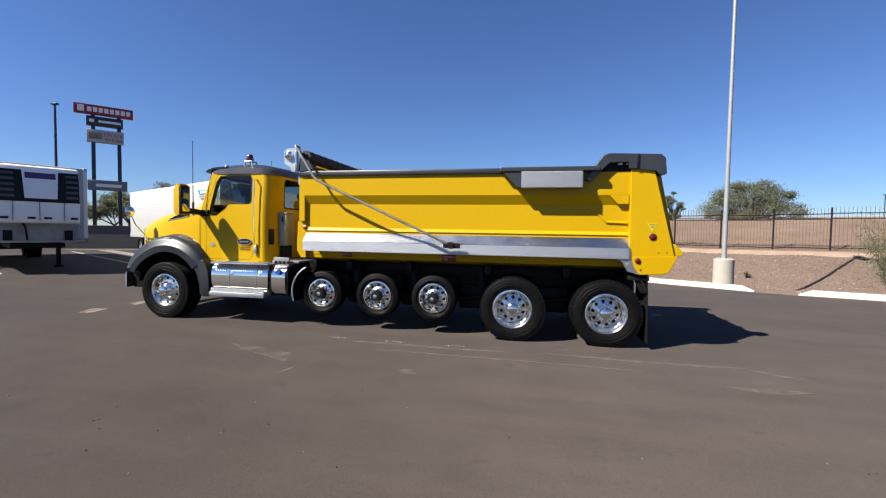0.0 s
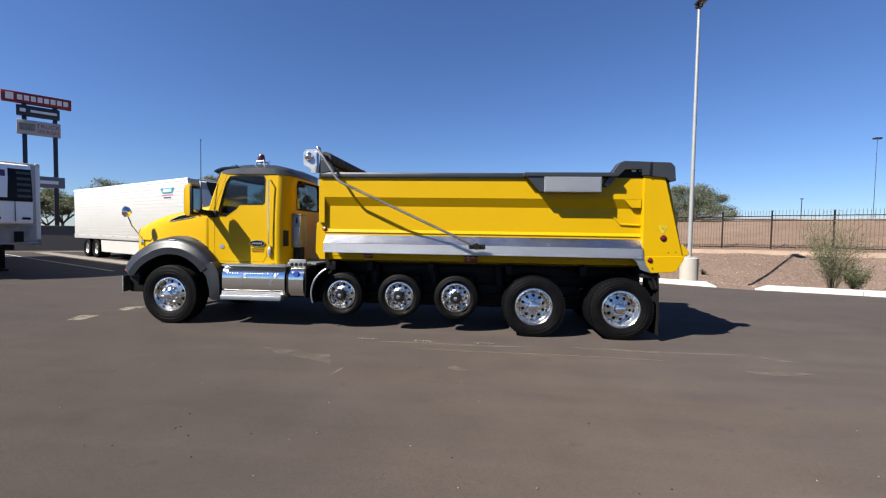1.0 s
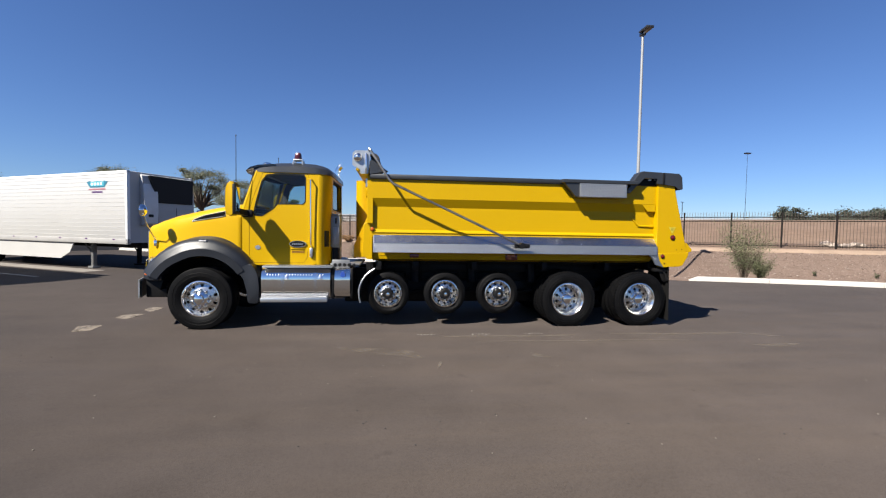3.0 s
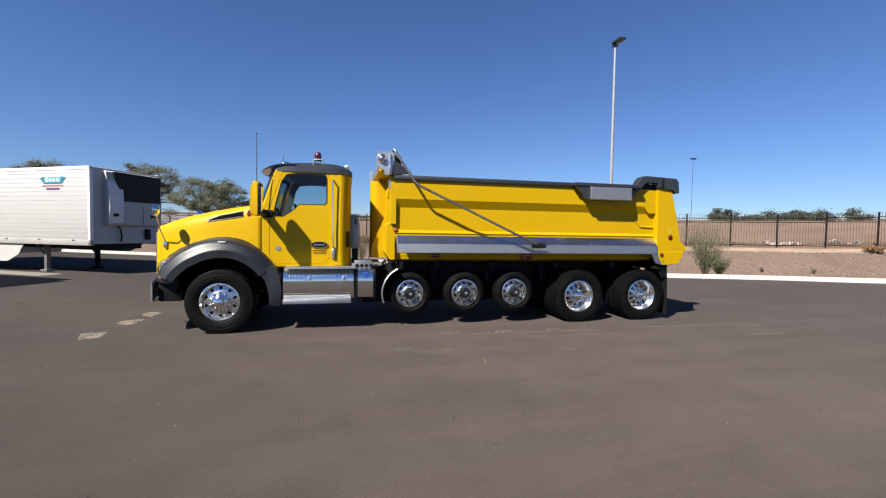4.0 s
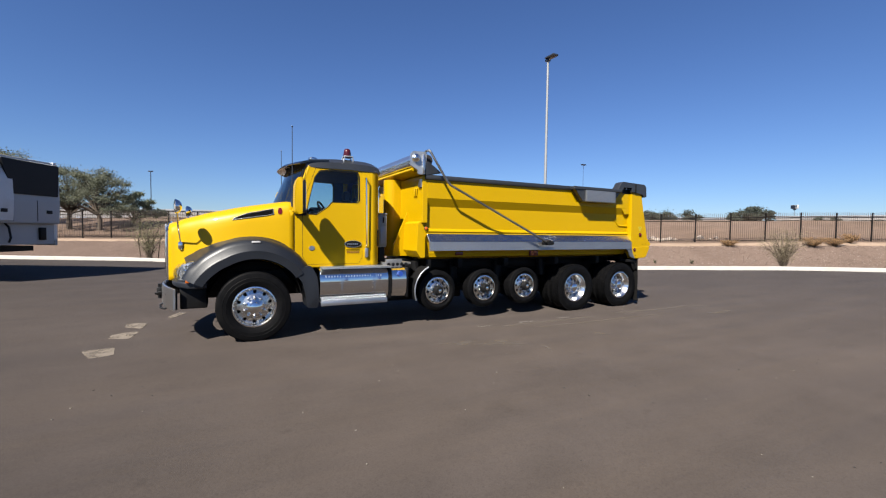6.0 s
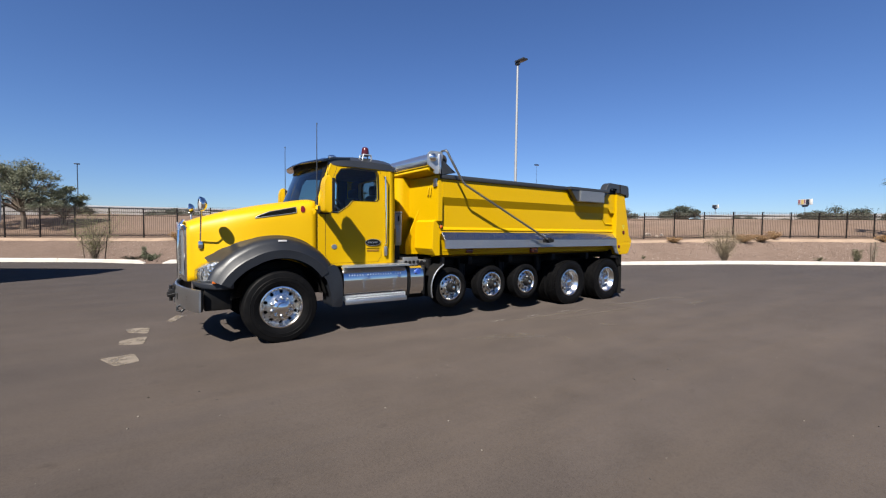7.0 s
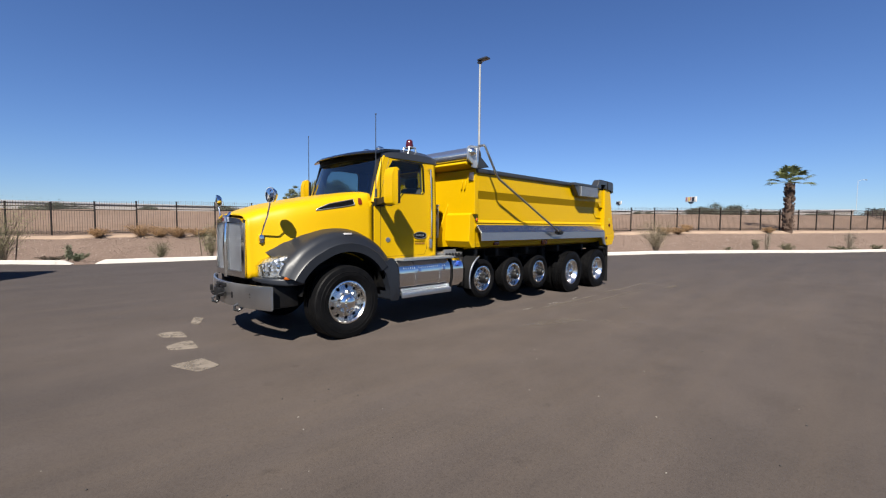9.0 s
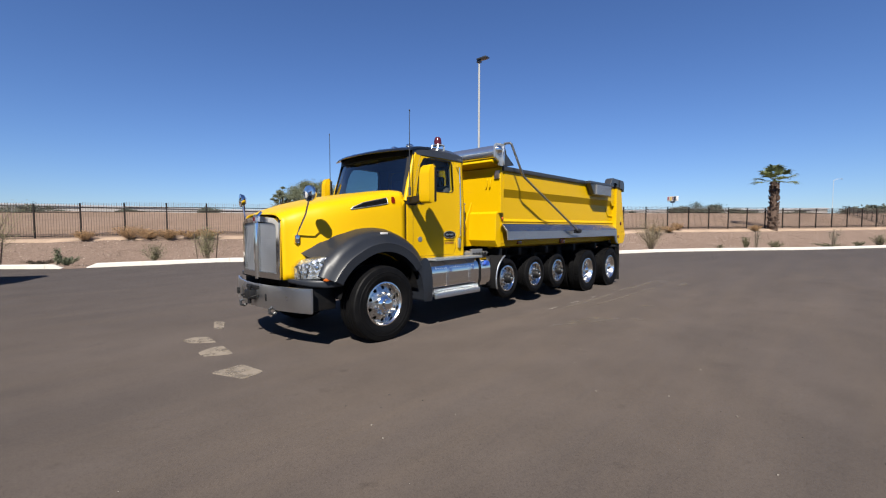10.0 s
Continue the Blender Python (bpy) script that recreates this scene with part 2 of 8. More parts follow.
# ---- ground, kerb, verge ----
def ground_mat(name, dark, light, speck, scale_big, scale_fine, bump, rough=0.9, speck_scale=90.0, speck_amount=0.25, streak=None, kerb_tone_from=None):
    m, nt, b = node_mat(name)
    co = nt.nodes.new("ShaderNodeTexCoord")
    def tex(kind, scale, detail=6):
        n = nt.nodes.new(kind)
        n.inputs["Scale"].default_value = scale
        if "Detail" in n.inputs:
            n.inputs["Detail"].default_value = detail
        nt.links.new(co.outputs["Object"], n.inputs["Vector"])
        return n
    def mix(fac, a, b2):
        x = nt.nodes.new("ShaderNodeMix")
        x.data_type = "RGBA"
        nt.links.new(fac, x.inputs["Factor"])
        for sock, v in (("A", a), ("B", b2)):
            if isinstance(v, tuple):
                x.inputs[sock].default_value = (*v, 1)
            else:
                nt.links.new(v, x.inputs[sock])
        return x.outputs["Result"]
    def ranged(sock, a, b2, lo=0.0, hi=1.0):
        r = nt.nodes.new("ShaderNodeMapRange")
        r.inputs["From Min"].default_value, r.inputs["From Max"].default_value = a, b2
        r.inputs["To Min"].default_value, r.inputs["To Max"].default_value = lo, hi
        nt.links.new(sock, r.inputs["Value"])
        return r.outputs[0]
    big, mid, fine = tex("ShaderNodeTexNoise", scale_big, 5), tex("ShaderNodeTexNoise", scale_big * 7, 6), tex("ShaderNodeTexNoise", scale_fine, 3)
    def scaled(c, fac):
        v = nt.nodes.new("ShaderNodeVectorMath")
        v.operation = "SCALE"
        nt.links.new(c, v.inputs[0])
        nt.links.new(fac, v.inputs["Scale"])
        return v.outputs[0]
    c = mix(ranged(big.outputs["Fac"], 0.35, 0.65), dark, light)
    c = scaled(c, ranged(mid.outputs["Fac"], 0.3, 0.7, 0.9, 1.1))
    if streak:
        mp = nt.nodes.new("ShaderNodeMapping")
        mp.inputs["Scale"].default_value = (0.16, 1.7, 1)
        nt.links.new(co.outputs["Object"], mp.inputs["Vector"])
        st = nt.nodes.new("ShaderNodeTexNoise")
        st.inputs["Scale"].default_value, st.inputs["Detail"].default_value, st.inputs["Roughness"].default_value = 1.3, 8, 0.65
        nt.links.new(mp.outputs[0], st.inputs["Vector"])
        c = mix(ranged(st.outputs["Fac"], 0.42, 0.72, 0, 0.6), c, streak)
        swept = nt.nodes.new("ShaderNodeMapping")
        swept.inputs["Rotation"].default_value = (0, 0, 0.45)
        swept.inputs["Scale"].default_value = (0.30, 1.1, 1)
        nt.links.new(co.outputs["Object"], swept.inputs["Vector"])
        sw = nt.nodes.new("ShaderNodeTexNoise")
        sw.inputs["Scale"].default_value, sw.inputs["Detail"].default_value, sw.inputs["Roughness"].default_value = 0.8, 7, 0.6
        nt.links.new(swept.outputs[0], sw.inputs["Vector"])
        c = scaled(c, ranged(sw.outputs["Fac"], 0.35, 0.65, 0.90, 1.09))
        blot = tex("ShaderNodeTexNoise", 0.55, 9)
        blot.inputs["Roughness"].default_value = 0.72
        c = scaled(c, ranged(blot.outputs["Fac"], 0.60, 0.74, 1.0, 0.80))
        kerbward = nt.nodes.new("ShaderNodeVectorMath")
        kerbward.operation = "DOT_PRODUCT"
        kerbward.inputs[1].default_value = (0.4906, 0.8714, 0)
        nt.links.new(co.outputs["Object"], kerbward.inputs[0])
        # Darker and cooler towards the kerb, with a ragged start.
        if kerb_tone_from:
            ragged = nt.nodes.new("ShaderNodeMath")
            ragged.operation = "MULTIPLY_ADD"
            ragged.inputs[1].default_value = 7.0
            nt.links.new(big.outputs["Fac"], ragged.inputs[0])
            nt.links.new(kerbward.outputs["Value"], ragged.inputs[2])
            kerb_tone = nt.nodes.new("ShaderNodeVectorMath")
            kerb_tone.operation = "MULTIPLY"
            kerb_tone.inputs[1].default_value = (0.78, 0.815, 0.885)
            nt.links.new(c, kerb_tone.inputs[0])
            c = mix(ranged(ragged.outputs[0], kerb_tone_from + 0.0, kerb_tone_from + 9.0), c, kerb_tone.outputs[0])
        spot = tex("ShaderNodeTexNoise", 3.1, 4)
        c = scaled(c, ranged(spot.outputs["Fac"], 0.66, 0.76, 1.0, 0.70))
    vo = tex("ShaderNodeTexVoronoi", speck_scale)
    sep = nt.nodes.new("ShaderNodeSeparateColor")
    nt.links.new(vo.outputs["Color"], sep.inputs[0])
    c = mix(ranged(sep.outputs[0], 0.55, 1.0, 0.0, speck_amount), c, speck)
    c = scaled(c, ranged(sep.outputs[1], 0.0, 1.0, 1 - speck_amount, 1 + speck_amount))
    c = scaled(c, ranged(vo.outputs["Distance"], 0.2, 0.7, 1.0, 1 - speck_amount))
    tone2 = nt.nodes.new("ShaderNodeVectorMath")
    tone2.operation = "SCALE"
    nt.links.new(c, tone2.inputs[0])
    nt.links.new(ranged(fine.outputs["Fac"], 0.25, 0.75, 0.90, 1.10), tone2.inputs["Scale"])
    nt.links.new(tone2.outputs[0], b.inputs["Base Color"])
    b.inputs["Roughness"].default_value = rough
    b.inputs["Specular IOR Level"].default_value = 0.12
    b.inputs["Diffuse Roughness"].default_value = 0.5
    bp = nt.nodes.new("ShaderNodeBump")
    bp.inputs["Strength"].default_value, bp.inputs["Distance"].default_value = bump, 0.012
    nt.links.new(fine.outputs["Fac"], bp.inputs["Height"])
    nt.links.new(bp.outputs[0], b.inputs["Normal"])
    return m


ASPHALT = ground_mat("asphalt", (0.0430, 0.0356, 0.0328), (0.0490, 0.0396, 0.0351), (0.0720, 0.0612, 0.0532), 0.22, 140, 0.30, 0.85, 85, 0.15, (0.0590, 0.0464, 0.0381), kerb_tone_from=3.0)
GRAVEL = ground_mat("gravel", (0.0978, 0.0663, 0.0522), (0.1222, 0.0851, 0.0681), (0.1786, 0.1391, 0.1156), 0.3, 40, 0.8, 0.95, 24, 0.34)
DIRT = ground_mat("bare_dirt", (0.1088, 0.0744, 0.0563), (0.1348, 0.0958, 0.0753), (0.0911, 0.0646, 0.0474), 0.16, 22, 0.8, 0.95, 4, 0.16, (0.1507, 0.1004, 0.0716))
CONCRETE = mat("concrete", (0.303, 0.283, 0.246), 0.85, 0, 0.14, 1.2, 40, 0.3, dirt=(0.18, 0.164, 0.139), dirt_amount=0.5, spec=0.15)
STEEL = mat("galvanised_steel", (0.40, 0.405, 0.41), 0.45, 0.35, 0.1, 3, 50, 0.05)
KERB_WHITE = mat("pale_kerb_concrete", (0.36, 0.342, 0.315), 0.85, 0, 0.12, 1.2, 40, 0.3, dirt=(0.2, 0.183, 0.16), dirt_amount=0.4, spec=0.15)
PICKET = mat("sun_faded_picket_steel", (0.088, 0.068, 0.055), 0.6, 0, 0.2, 4, 50, 0.05, spec=0.12)
FENCE_BLACK = mat("black_fence_steel", (0.0125, 0.0100, 0.0090), 0.55, 0, 0.2, 4, 50, 0.05, spec=0.12)

# The kerb is a straight line; s runs along it and n away from the lot.
E_S, E_N = Vector((0.8714, -0.4906, 0)), Vector((0.4906, 0.8714, 0))
KERB_AT = Vector((0, 14.15, 0))


def table(rows, s):
    """Smooth value between the rows (place, value)."""
    if s <= rows[0][0]:
        return rows[0][1]
    for (a, p), (b, q) in zip(rows, rows[1:]):
        if s <= b:
            t = (s - a) / (b - a)
            return p + (q - p) * t * t * (3 - 2 * t)
    return rows[-1][1]


# The kerb is laid to fall to its drains; past the light pole it stands a little forward.
KERB_RISE = [(-9, 0.05), (-4.5, 0.06), (-2, 0.0), (0, 0.05), (3, 0.12), (9, 0.09), (13, 0.01), (15.7, 0.0), (18, 0.03), (21, 0.08), (26, 0.135), (31, 0.115), (38, 0.065), (43, 0.08), (50, 0.12), (70, 0.12)]
FENCE_RISE = [(-24, -0.18), (-7, -0.05), (-3.3, 0.06), (0, 0.08), (8, 0.06), (13, 0.05), (17, 0.11), (24, 0.14), (28, 0.24), (32, 0.35), (38, 0.39), (50, 0.45), (61, 0.55), (90, 0.8)]


def kerb_z(s):
    return table(KERB_RISE, s)


def lot_z(s, n):
    return kerb_z(s) * max(0.0, min(1.0, 1 + n / 6)) ** 2


def V(s, n, z=0.0):
    if n > -0.6:
        n += table([(8, 0.0), (12, -0.3), (15, -0.3), (19, 0.0)], s) * max(0.0, min(1.0, 1 - n / 5))
    return KERB_AT + s * E_S + n * E_N + Vector((0, 0, z))


def grid_sheet(bm, ss, ns, height):
    rows = [[bm.verts.new(V(s, n, height(s, n))) for n in ns] for s in ss]
    for a, b in zip(rows, rows[1:]):
        for i in range(len(ns) - 1):
            bm.faces.new((a[i], b[i], b[i + 1], a[i + 1]))


bm = B()
S_LINES = [-2500, -900, -300, -46, *range(-24, 72, 1), 90, 150, 400, 900, 2500]
N_LINES = [-2500, -900, -300, -100, -30, -12, -6, -5, -4, -3, -2, -1, 0.1, 60, 300, 900, 2500]
rows = [[bm.verts.new(V(s, n, lot_z(s, n) if n < 1 else 0)) for n in N_LINES] for s in S_LINES]
for i in range(len(S_LINES) - 1):
    for j in range(len(N_LINES) - 1):
        if -46 <= S_LINES[i] < 400 and 0 < N_LINES[j] < 900:
            continue
        bm.faces.new((rows[i][j], rows[i + 1][j], rows[i + 1][j + 1], rows[i][j + 1]))
bmesh.ops.delete(bm, geom=[v for v in bm.verts if not v.link_faces], context="VERTS")
tagged(part("ground", bm, ASPHALT, smooth=60), "grey-brown worn asphalt of an open truck lot", "ground", kind="structure")

CUTS = [(-2.15, -1.4), (15.2, 16.2)]


def bumpy(s, n, a, f=1.0):
    return a * noise.noise((s * f, n * f, 3.1))


SWALE = [(0.0, 0.13), (0.6, 0.085), (1.2, 0.025), (2.0, -0.09), (3.0, -0.22), (3.8, -0.30), (4.3, -0.26), (5.0, -0.08), (5.8, 0.12), (6.5, 0.36), (7.2, 0.58), (7.8, 0.74), (8.2, 0.83)]


def verge_z(s, n):
    """Gravel falls from the kerb into a shallow swale and rises to the fence, then a dirt bank to its crest."""
    soft = max(0.0, min(1.0, (s + 48) / 30))
    crest = 1.85 + 0.83 * soft + 0.009 * max(0, min(s, 90))
    rise = table(FENCE_RISE, s)
    if n <= 8.2:
        n = max(0.0, n)
        lift = kerb_z(s) * (1 - n / 8.2)
        k = max(i for i in range(len(SWALE) - 1) if SWALE[i][0] <= n)
        (n0, z0), (n1, z1) = SWALE[k], SWALE[k + 1]
        dip = max(max(0.0, min(1.0, (s - c0 + 0.3) / 0.3, (c1 + 0.3 - s) / 0.3)) for c0, c1 in CUTS) * max(0.0, 1 - n / 1.5)
        return z0 + (z1 - z0) * (n - n0) / (n1 - n0) + (rise + 0.1) * (n / 8.2) ** 2 + bumpy(s, n, 0.025, 0.9) * min(1, n) - 0.11 * dip + lift
    if n <= 9.4:
        return 0.93 + rise + 0.12 * (n - 8.2) / 1.2 + bumpy(s, n, 0.03, 0.7)
    if n <= 20:
        t = (n - 9.4) / 10.6
        return 1.05 + rise + (crest - 1.05 - rise) * t ** 0.9 + bumpy(s, n, 0.10, 0.25) * t
    if n <= 26:
        return crest + bumpy(s, n, 0.10, 0.25)
    return crest - 1.0 * min(1, (n - 26) / 12)


def steps(a, b, d):
    k = max(1, round((b - a) / d))
    return [a + (b - a) * i / k for i in range(k + 1)]


bm = B()
grid_sheet(bm, steps(-46, -4.5, 0.8) + steps(-4.2, 0.4, 0.15) + steps(0.7, 13.4, 0.6) + steps(13.7, 17.9, 0.15) + steps(18.2, 90, 0.8) + steps(96, 400, 20), [0.15, 0.3, 0.6, 1.2, 2.0, 3.0, 3.8, 4.3, 5.0, 5.8, 6.5, 7.2, 7.8, 8.2], verge_z)
tagged(part("gravel_verge", bm, GRAVEL, smooth=60), "reddish-brown gravel verge sloping up behind the kerb", "gravel", kind="structure")
bm = B()
grid_sheet(bm, steps(-46, 90, 1.2) + steps(96, 400, 20), [8.2, 8.6, 9.0, 9.4, 10.3, 11.5, 13, 14.5, 16, 18, 20, 22, 24, 26, 30, 38, 60, 120, 300, 900], verge_z)
tagged(part("dirt_bank", bm, DIRT, smooth=60), "tan bare dirt bank rising behind the fence", "ground", kind="structure")


def verge_point(s, n, sink=0.0):
    return V(s, n, verge_z(s, n) - sink)


# Kerb in cast lengths, with two drain openings.
kerb = thing("kerb", "pale concrete kerb edging the asphalt with drain openings", "kerb", kind="structure")
KERB_PROFILE = [(-0.02, 0.0), (0.0, 0.13), (0.025, 0.155), (0.15, 0.16), (0.17, 0.14), (0.17, -0.1), (-0.02, -0.1)]


def kerb_length(a, b, low_a=False, low_b=False):
    bm = B()
    cuts = [(a, 0.2 if low_a else 1.0)] + ([(a + 0.3, 1.0)] if low_a else []) + ([(b - 0.3, 1.0)] if low_b else []) + [(b, 0.2 if low_b else 1.0)]
    loft(bm, [[V(s, n, (z * k if z > 0 else z) + kerb_z(s)) for n, z in KERB_PROFILE] for s, k in cuts])
    part("kerb_stone", bm, KERB_WHITE, kerb, smooth=0)


s = -24.0
while s < 130:
    e = s + 3.05
    spans = [(s, e)]
    for c0, c1 in CUTS:
        cutspans = []
        for a, b in spans:
            if c0 < b and c1 > a:
                if c0 - a > 0.1:
                    cutspans.append((a, min(b, c0)))
                if b - c1 > 0.1:
                    cutspans.append((max(a, c1), b))
            else:
                cutspans.append((a, b))
        spans = cutspans
    for a, b in spans:
        kerb_length(a + 0.006, b - 0.006, any(abs(a - c1) < 0.01 for c0, c1 in CUTS), any(abs(b - c0) < 0.01 for c0, c1 in CUTS))
    s = e
for c0, c1 in CUTS:
    bm = B()
    loft(bm, [[V(s, n, z + kerb_z(s)) for n, z in ((-0.1, 0.008), (0.18, 0.022), (0.18, -0.05), (-0.1, -0.05))] for s in (c0 - 0.02, c1 + 0.02)])
    part("drain_apron", bm, GRAVEL, kerb, smooth=0)

# ---- fence ----
fence = thing("fence", "black tubular steel picket fence along the gravel verge", "fence")
FN, PANEL = 8.75, 2.44
bm = B()
box(bm, -0.035, 0.035, -0.035, 0.035, -0.12, 1.86, 0.006)
box(bm, -0.047, 0.047, -0.047, 0.047, 1.86, 1.885, 0.006)
post0 = part("post", bm, FENCE_BLACK, fence, smooth=0)
bm = B()
box(bm, -PANEL / 2 + 0.04, PANEL / 2 - 0.04, -0.02, 0.02, -0.02, 0.02)
rail0 = part("rail", bm, FENCE_BLACK, fence, smooth=0)
bm = B()
box(bm, -0.008, 0.008, -0.008, 0.008, 0.05, 1.86)
v = bm.verts.new((0, 0, 1.95))
top = [f for f in bm.faces if all(w.co.z > 1.7 for w in f.verts)][0]
ring = list(top.verts)
bm.faces.remove(top)
for k in range(4):
    bm.faces.new((ring[k], ring[(k + 1) % 4], v))
picket0 = part("picket", bm, PICKET, fence, smooth=0)
TURN = math.atan2(E_S.y, E_S.x)


def copy_part(ob, place, turn=TURN):
    c = ob.copy()
    scene.collection.objects.link(c)
    c.matrix_basis = Matrix.Translation(place) @ Matrix.Rotation(turn, 4, "Z")
    return c


posts = [17.1 - 2.03 * k for k in range(19, 0, -1)] + [17.02 + 2.207 * k for k in range(30)]
pickets = 0
far = B()
for k, (s, s_next) in enumerate(zip(posts, posts[1:])):
    z0 = 0.94 + table(FENCE_RISE, s)
    place = V(s, FN, z0)
    span = s_next - s
    if k == 0:
        post0.matrix_basis = Matrix.Translation(place) @ Matrix.Rotation(TURN, 4, "Z")
    else:
        copy_part(post0, place)
    mid = V(s + span / 2, FN, z0)
    for h in (0.16, 1.42, 1.64):
        target = rail0 if k == 0 and h == 0.16 else rail0.copy()
        if target is not rail0:
            scene.collection.objects.link(target)
        target.matrix_basis = Matrix.Translation(mid + Vector((0, 0, h))) @ Matrix.Rotation(TURN, 4, "Z") @ Matrix.Diagonal((span / PANEL, 1, 1, 1))
    count = 17
    for j in range(1, count):
        q = V(s + j * span / count, FN, z0)
        if 11 <= k <= 29:
            if pickets == 0:
                picket0.matrix_basis = Matrix.Translation(q) @ Matrix.Rotation(TURN, 4, "Z")
            else:
                copy_part(picket0, q)
            pickets += 1
        else:
            box(far, -0.008, 0.008, -0.008, 0.008, 0.05, 1.92, 0, Matrix.Translation(q) @ Matrix.Rotation(TURN, 4, "Z"))
tagged(part("picketing", far, PICKET, fence, smooth=0), kind="stuff")
# A lower dark fence runs from the end of the line back over the bank.
cross = thing("fence", "low dark wire fence climbing over the dirt bank", "fence")
ends = [(64.5 + 1.25 * k, 9.4 + 1.12 * k) for k in range(11)]
mesh_bm = B()
for (s, n), (s2, n2) in zip(ends, ends[1:]):
    p, q = V(s, n, verge_z(s, n)), V(s2, n2, verge_z(s2, n2))
    part("post", tube(B(), [p - Vector((0, 0, 0.1)), p + Vector((0, 0, 1.05))], 0.035, 6), FENCE_BLACK, cross)
    for h in (0.12, 0.98):
        part("rail", tube(B(), [p + Vector((0, 0, h)), q + Vector((0, 0, h))], 0.03, 6), FENCE_BLACK, cross)
    for j in range(9):
        tube(mesh_bm, [p + Vector((0, 0, 0.2 + 0.085 * j)), q + Vector((0, 0, 0.2 + 0.085 * j))], 0.014, 4)
tagged(part("wire_mesh", mesh_bm, FENCE_BLACK, cross, smooth=0), kind="stuff")

# Low pale concrete mow strip under the fence.
bm = B()
loft(bm, [[V(s, n, z + verge_z(s, n)) for n, z in ((7.55, -0.03), (7.7, 0.03), (8.1, 0.04), (8.25, -0.03))] for s in steps(-24, 95, 1.7)])
tagged(part("mow_strip", bm, mat("pale_mow_strip", (0.215, 0.158, 0.118), 0.9, 0, 0.3, 1.1, 22, 0.4, spec=0.1), smooth=0), "pale sunlit earth edge strip below the fence", "edging", kind="structure")

# ---- lot markings, patches and dust ----
def flat_patch(name, pts, material, label, z=0.004):
    bm = B()
    loft(bm, [[(x, y, -0.02) for x, y in pts], [(x, y, z) for x, y in pts]])
    return tagged(part(name, bm, material, smooth=0), label, "patch", kind="structure")


# ---- light pole ----
POLE_STEEL = mat("weathered_pole_steel", (0.23, 0.235, 0.24), 0.5, 0.2, 0.1, 3, 50, 0.05)


def light_pole():
    lp = thing("street_lamp", "tall tapered grey steel lot light on a round concrete base", "street lamp", at=Matrix.Translation((12.52, 7.10, 0)))
    bm = B()
    lathe(bm, [(0.0, 0.93), (0.265, 0.93), (0.285, 0.91), (0.285, -0.1), (0.0, -0.1)], 32, Matrix.Rotation(radians(-90), 4, "X"))
    part("concrete_base", bm, CONCRETE, lp, "round cast concrete pole base")
    bm = B()
    box(bm, -0.16, 0.16, -0.16, 0.16, 0.93, 0.96, 0.005)
    part("base_plate", bm, STEEL, lp)
    bm = B()
    tube(bm, [(0, 0, 0.955), (0, 0, 5), (0, 0, 9.35)], [0.07, 0.058, 0.046], 16)
    part("pole", bm, POLE_STEEL, lp, "galvanised grey pole")
    bm = B()
    tube(bm, [(0, 0, 9.3), (0, -0.1, 9.4), (0, -0.25, 9.45)], 0.04, 8)
    part("arm", bm, STEEL, lp)
    bm = B()
    box(bm, -0.15, 0.15, -0.5, 0.06, 9.4, 9.48, 0.02)
    box(bm, -0.09, 0.09, -0.08, 0.1, 9.3, 9.4, 0.02)
    part("lamp_head", bm, DARK_PAINT, lp, "flat dark luminaire head")


light_pole()

# Loose stones lying on the gravel.
def stone_mat():
    m, nt, bs = node_mat("mixed_gravel_stone")
    geo = nt.nodes.new("ShaderNodeNewGeometry")
    ramp = nt.nodes.new("ShaderNodeValToRGB")
    ramp.color_ramp.elements[0].color = (0.085, 0.058, 0.047, 1)
    ramp.color_ramp.elements[1].color = (0.27, 0.23, 0.20, 1)
    ramp.color_ramp.elements.new(0.45).color = (0.14, 0.094, 0.072, 1)
    ramp.color_ramp.elements.new(0.8).color = (0.18, 0.138, 0.11, 1)
    nt.links.new(geo.outputs["Random Per Island"], ramp.inputs[0])
    nt.links.new(ramp.outputs[0], bs.inputs["Base Color"])
    bs.inputs["Roughness"].default_value = 0.9
    return m


def gravel_stones(count):
    rg = np.random.default_rng(5)
    octa = np.array([(1, 0, 0), (0, 1, 0), (-1, 0, 0), (0, -1, 0), (0, 0, 1), (0, 0, -1)], float)
    tri = np.array([(0, 1, 4), (1, 2, 4), (2, 3, 4), (3, 0, 4), (1, 0, 5), (2, 1, 5), (3, 2, 5), (0, 3, 5)])
    verts, faces = [], []
    for k in range(count):
        s, n = rg.uniform(-9, 52), 0.25 + 7.6 * rg.uniform(0, 1) ** 0.8
        r = rg.uniform(0.013, 0.040)
        shape = octa * rg.uniform(0.6, 1.3, (6, 1)) * (r, r, r * 0.65)
        a = rg.uniform(0, math.tau)
        ca, sa = math.cos(a), math.sin(a)
        at = verge_point(s, n)
        verts += [(at.x + p[0] * ca - p[1] * sa, at.y + p[0] * sa + p[1] * ca, at.z + p[2] + r * 0.2) for p in shape]
        faces.append(tri + 6 * k)
    me = bpy.data.meshes.new("gravel_stones")
    me.from_pydata(verts, [], np.concatenate(faces).tolist())
    me.materials.append(stone_mat())
    tagged(new("gravel_stones", me), "loose reddish, grey and tan stones on the verge", "gravel", kind="stuff")


gravel_stones(26000)
# ---- dump truck ----
HOUSING_TOP = mat("bright_housing_sheet", (0.70, 0.71, 0.73), 0.16, 0.95, 0.06, 4, 80, 0.02)
HOUSING = mat("housing_aluminium", (0.42, 0.44, 0.46), 0.4, 0.8, 0.08, 5, 80, 0.03)
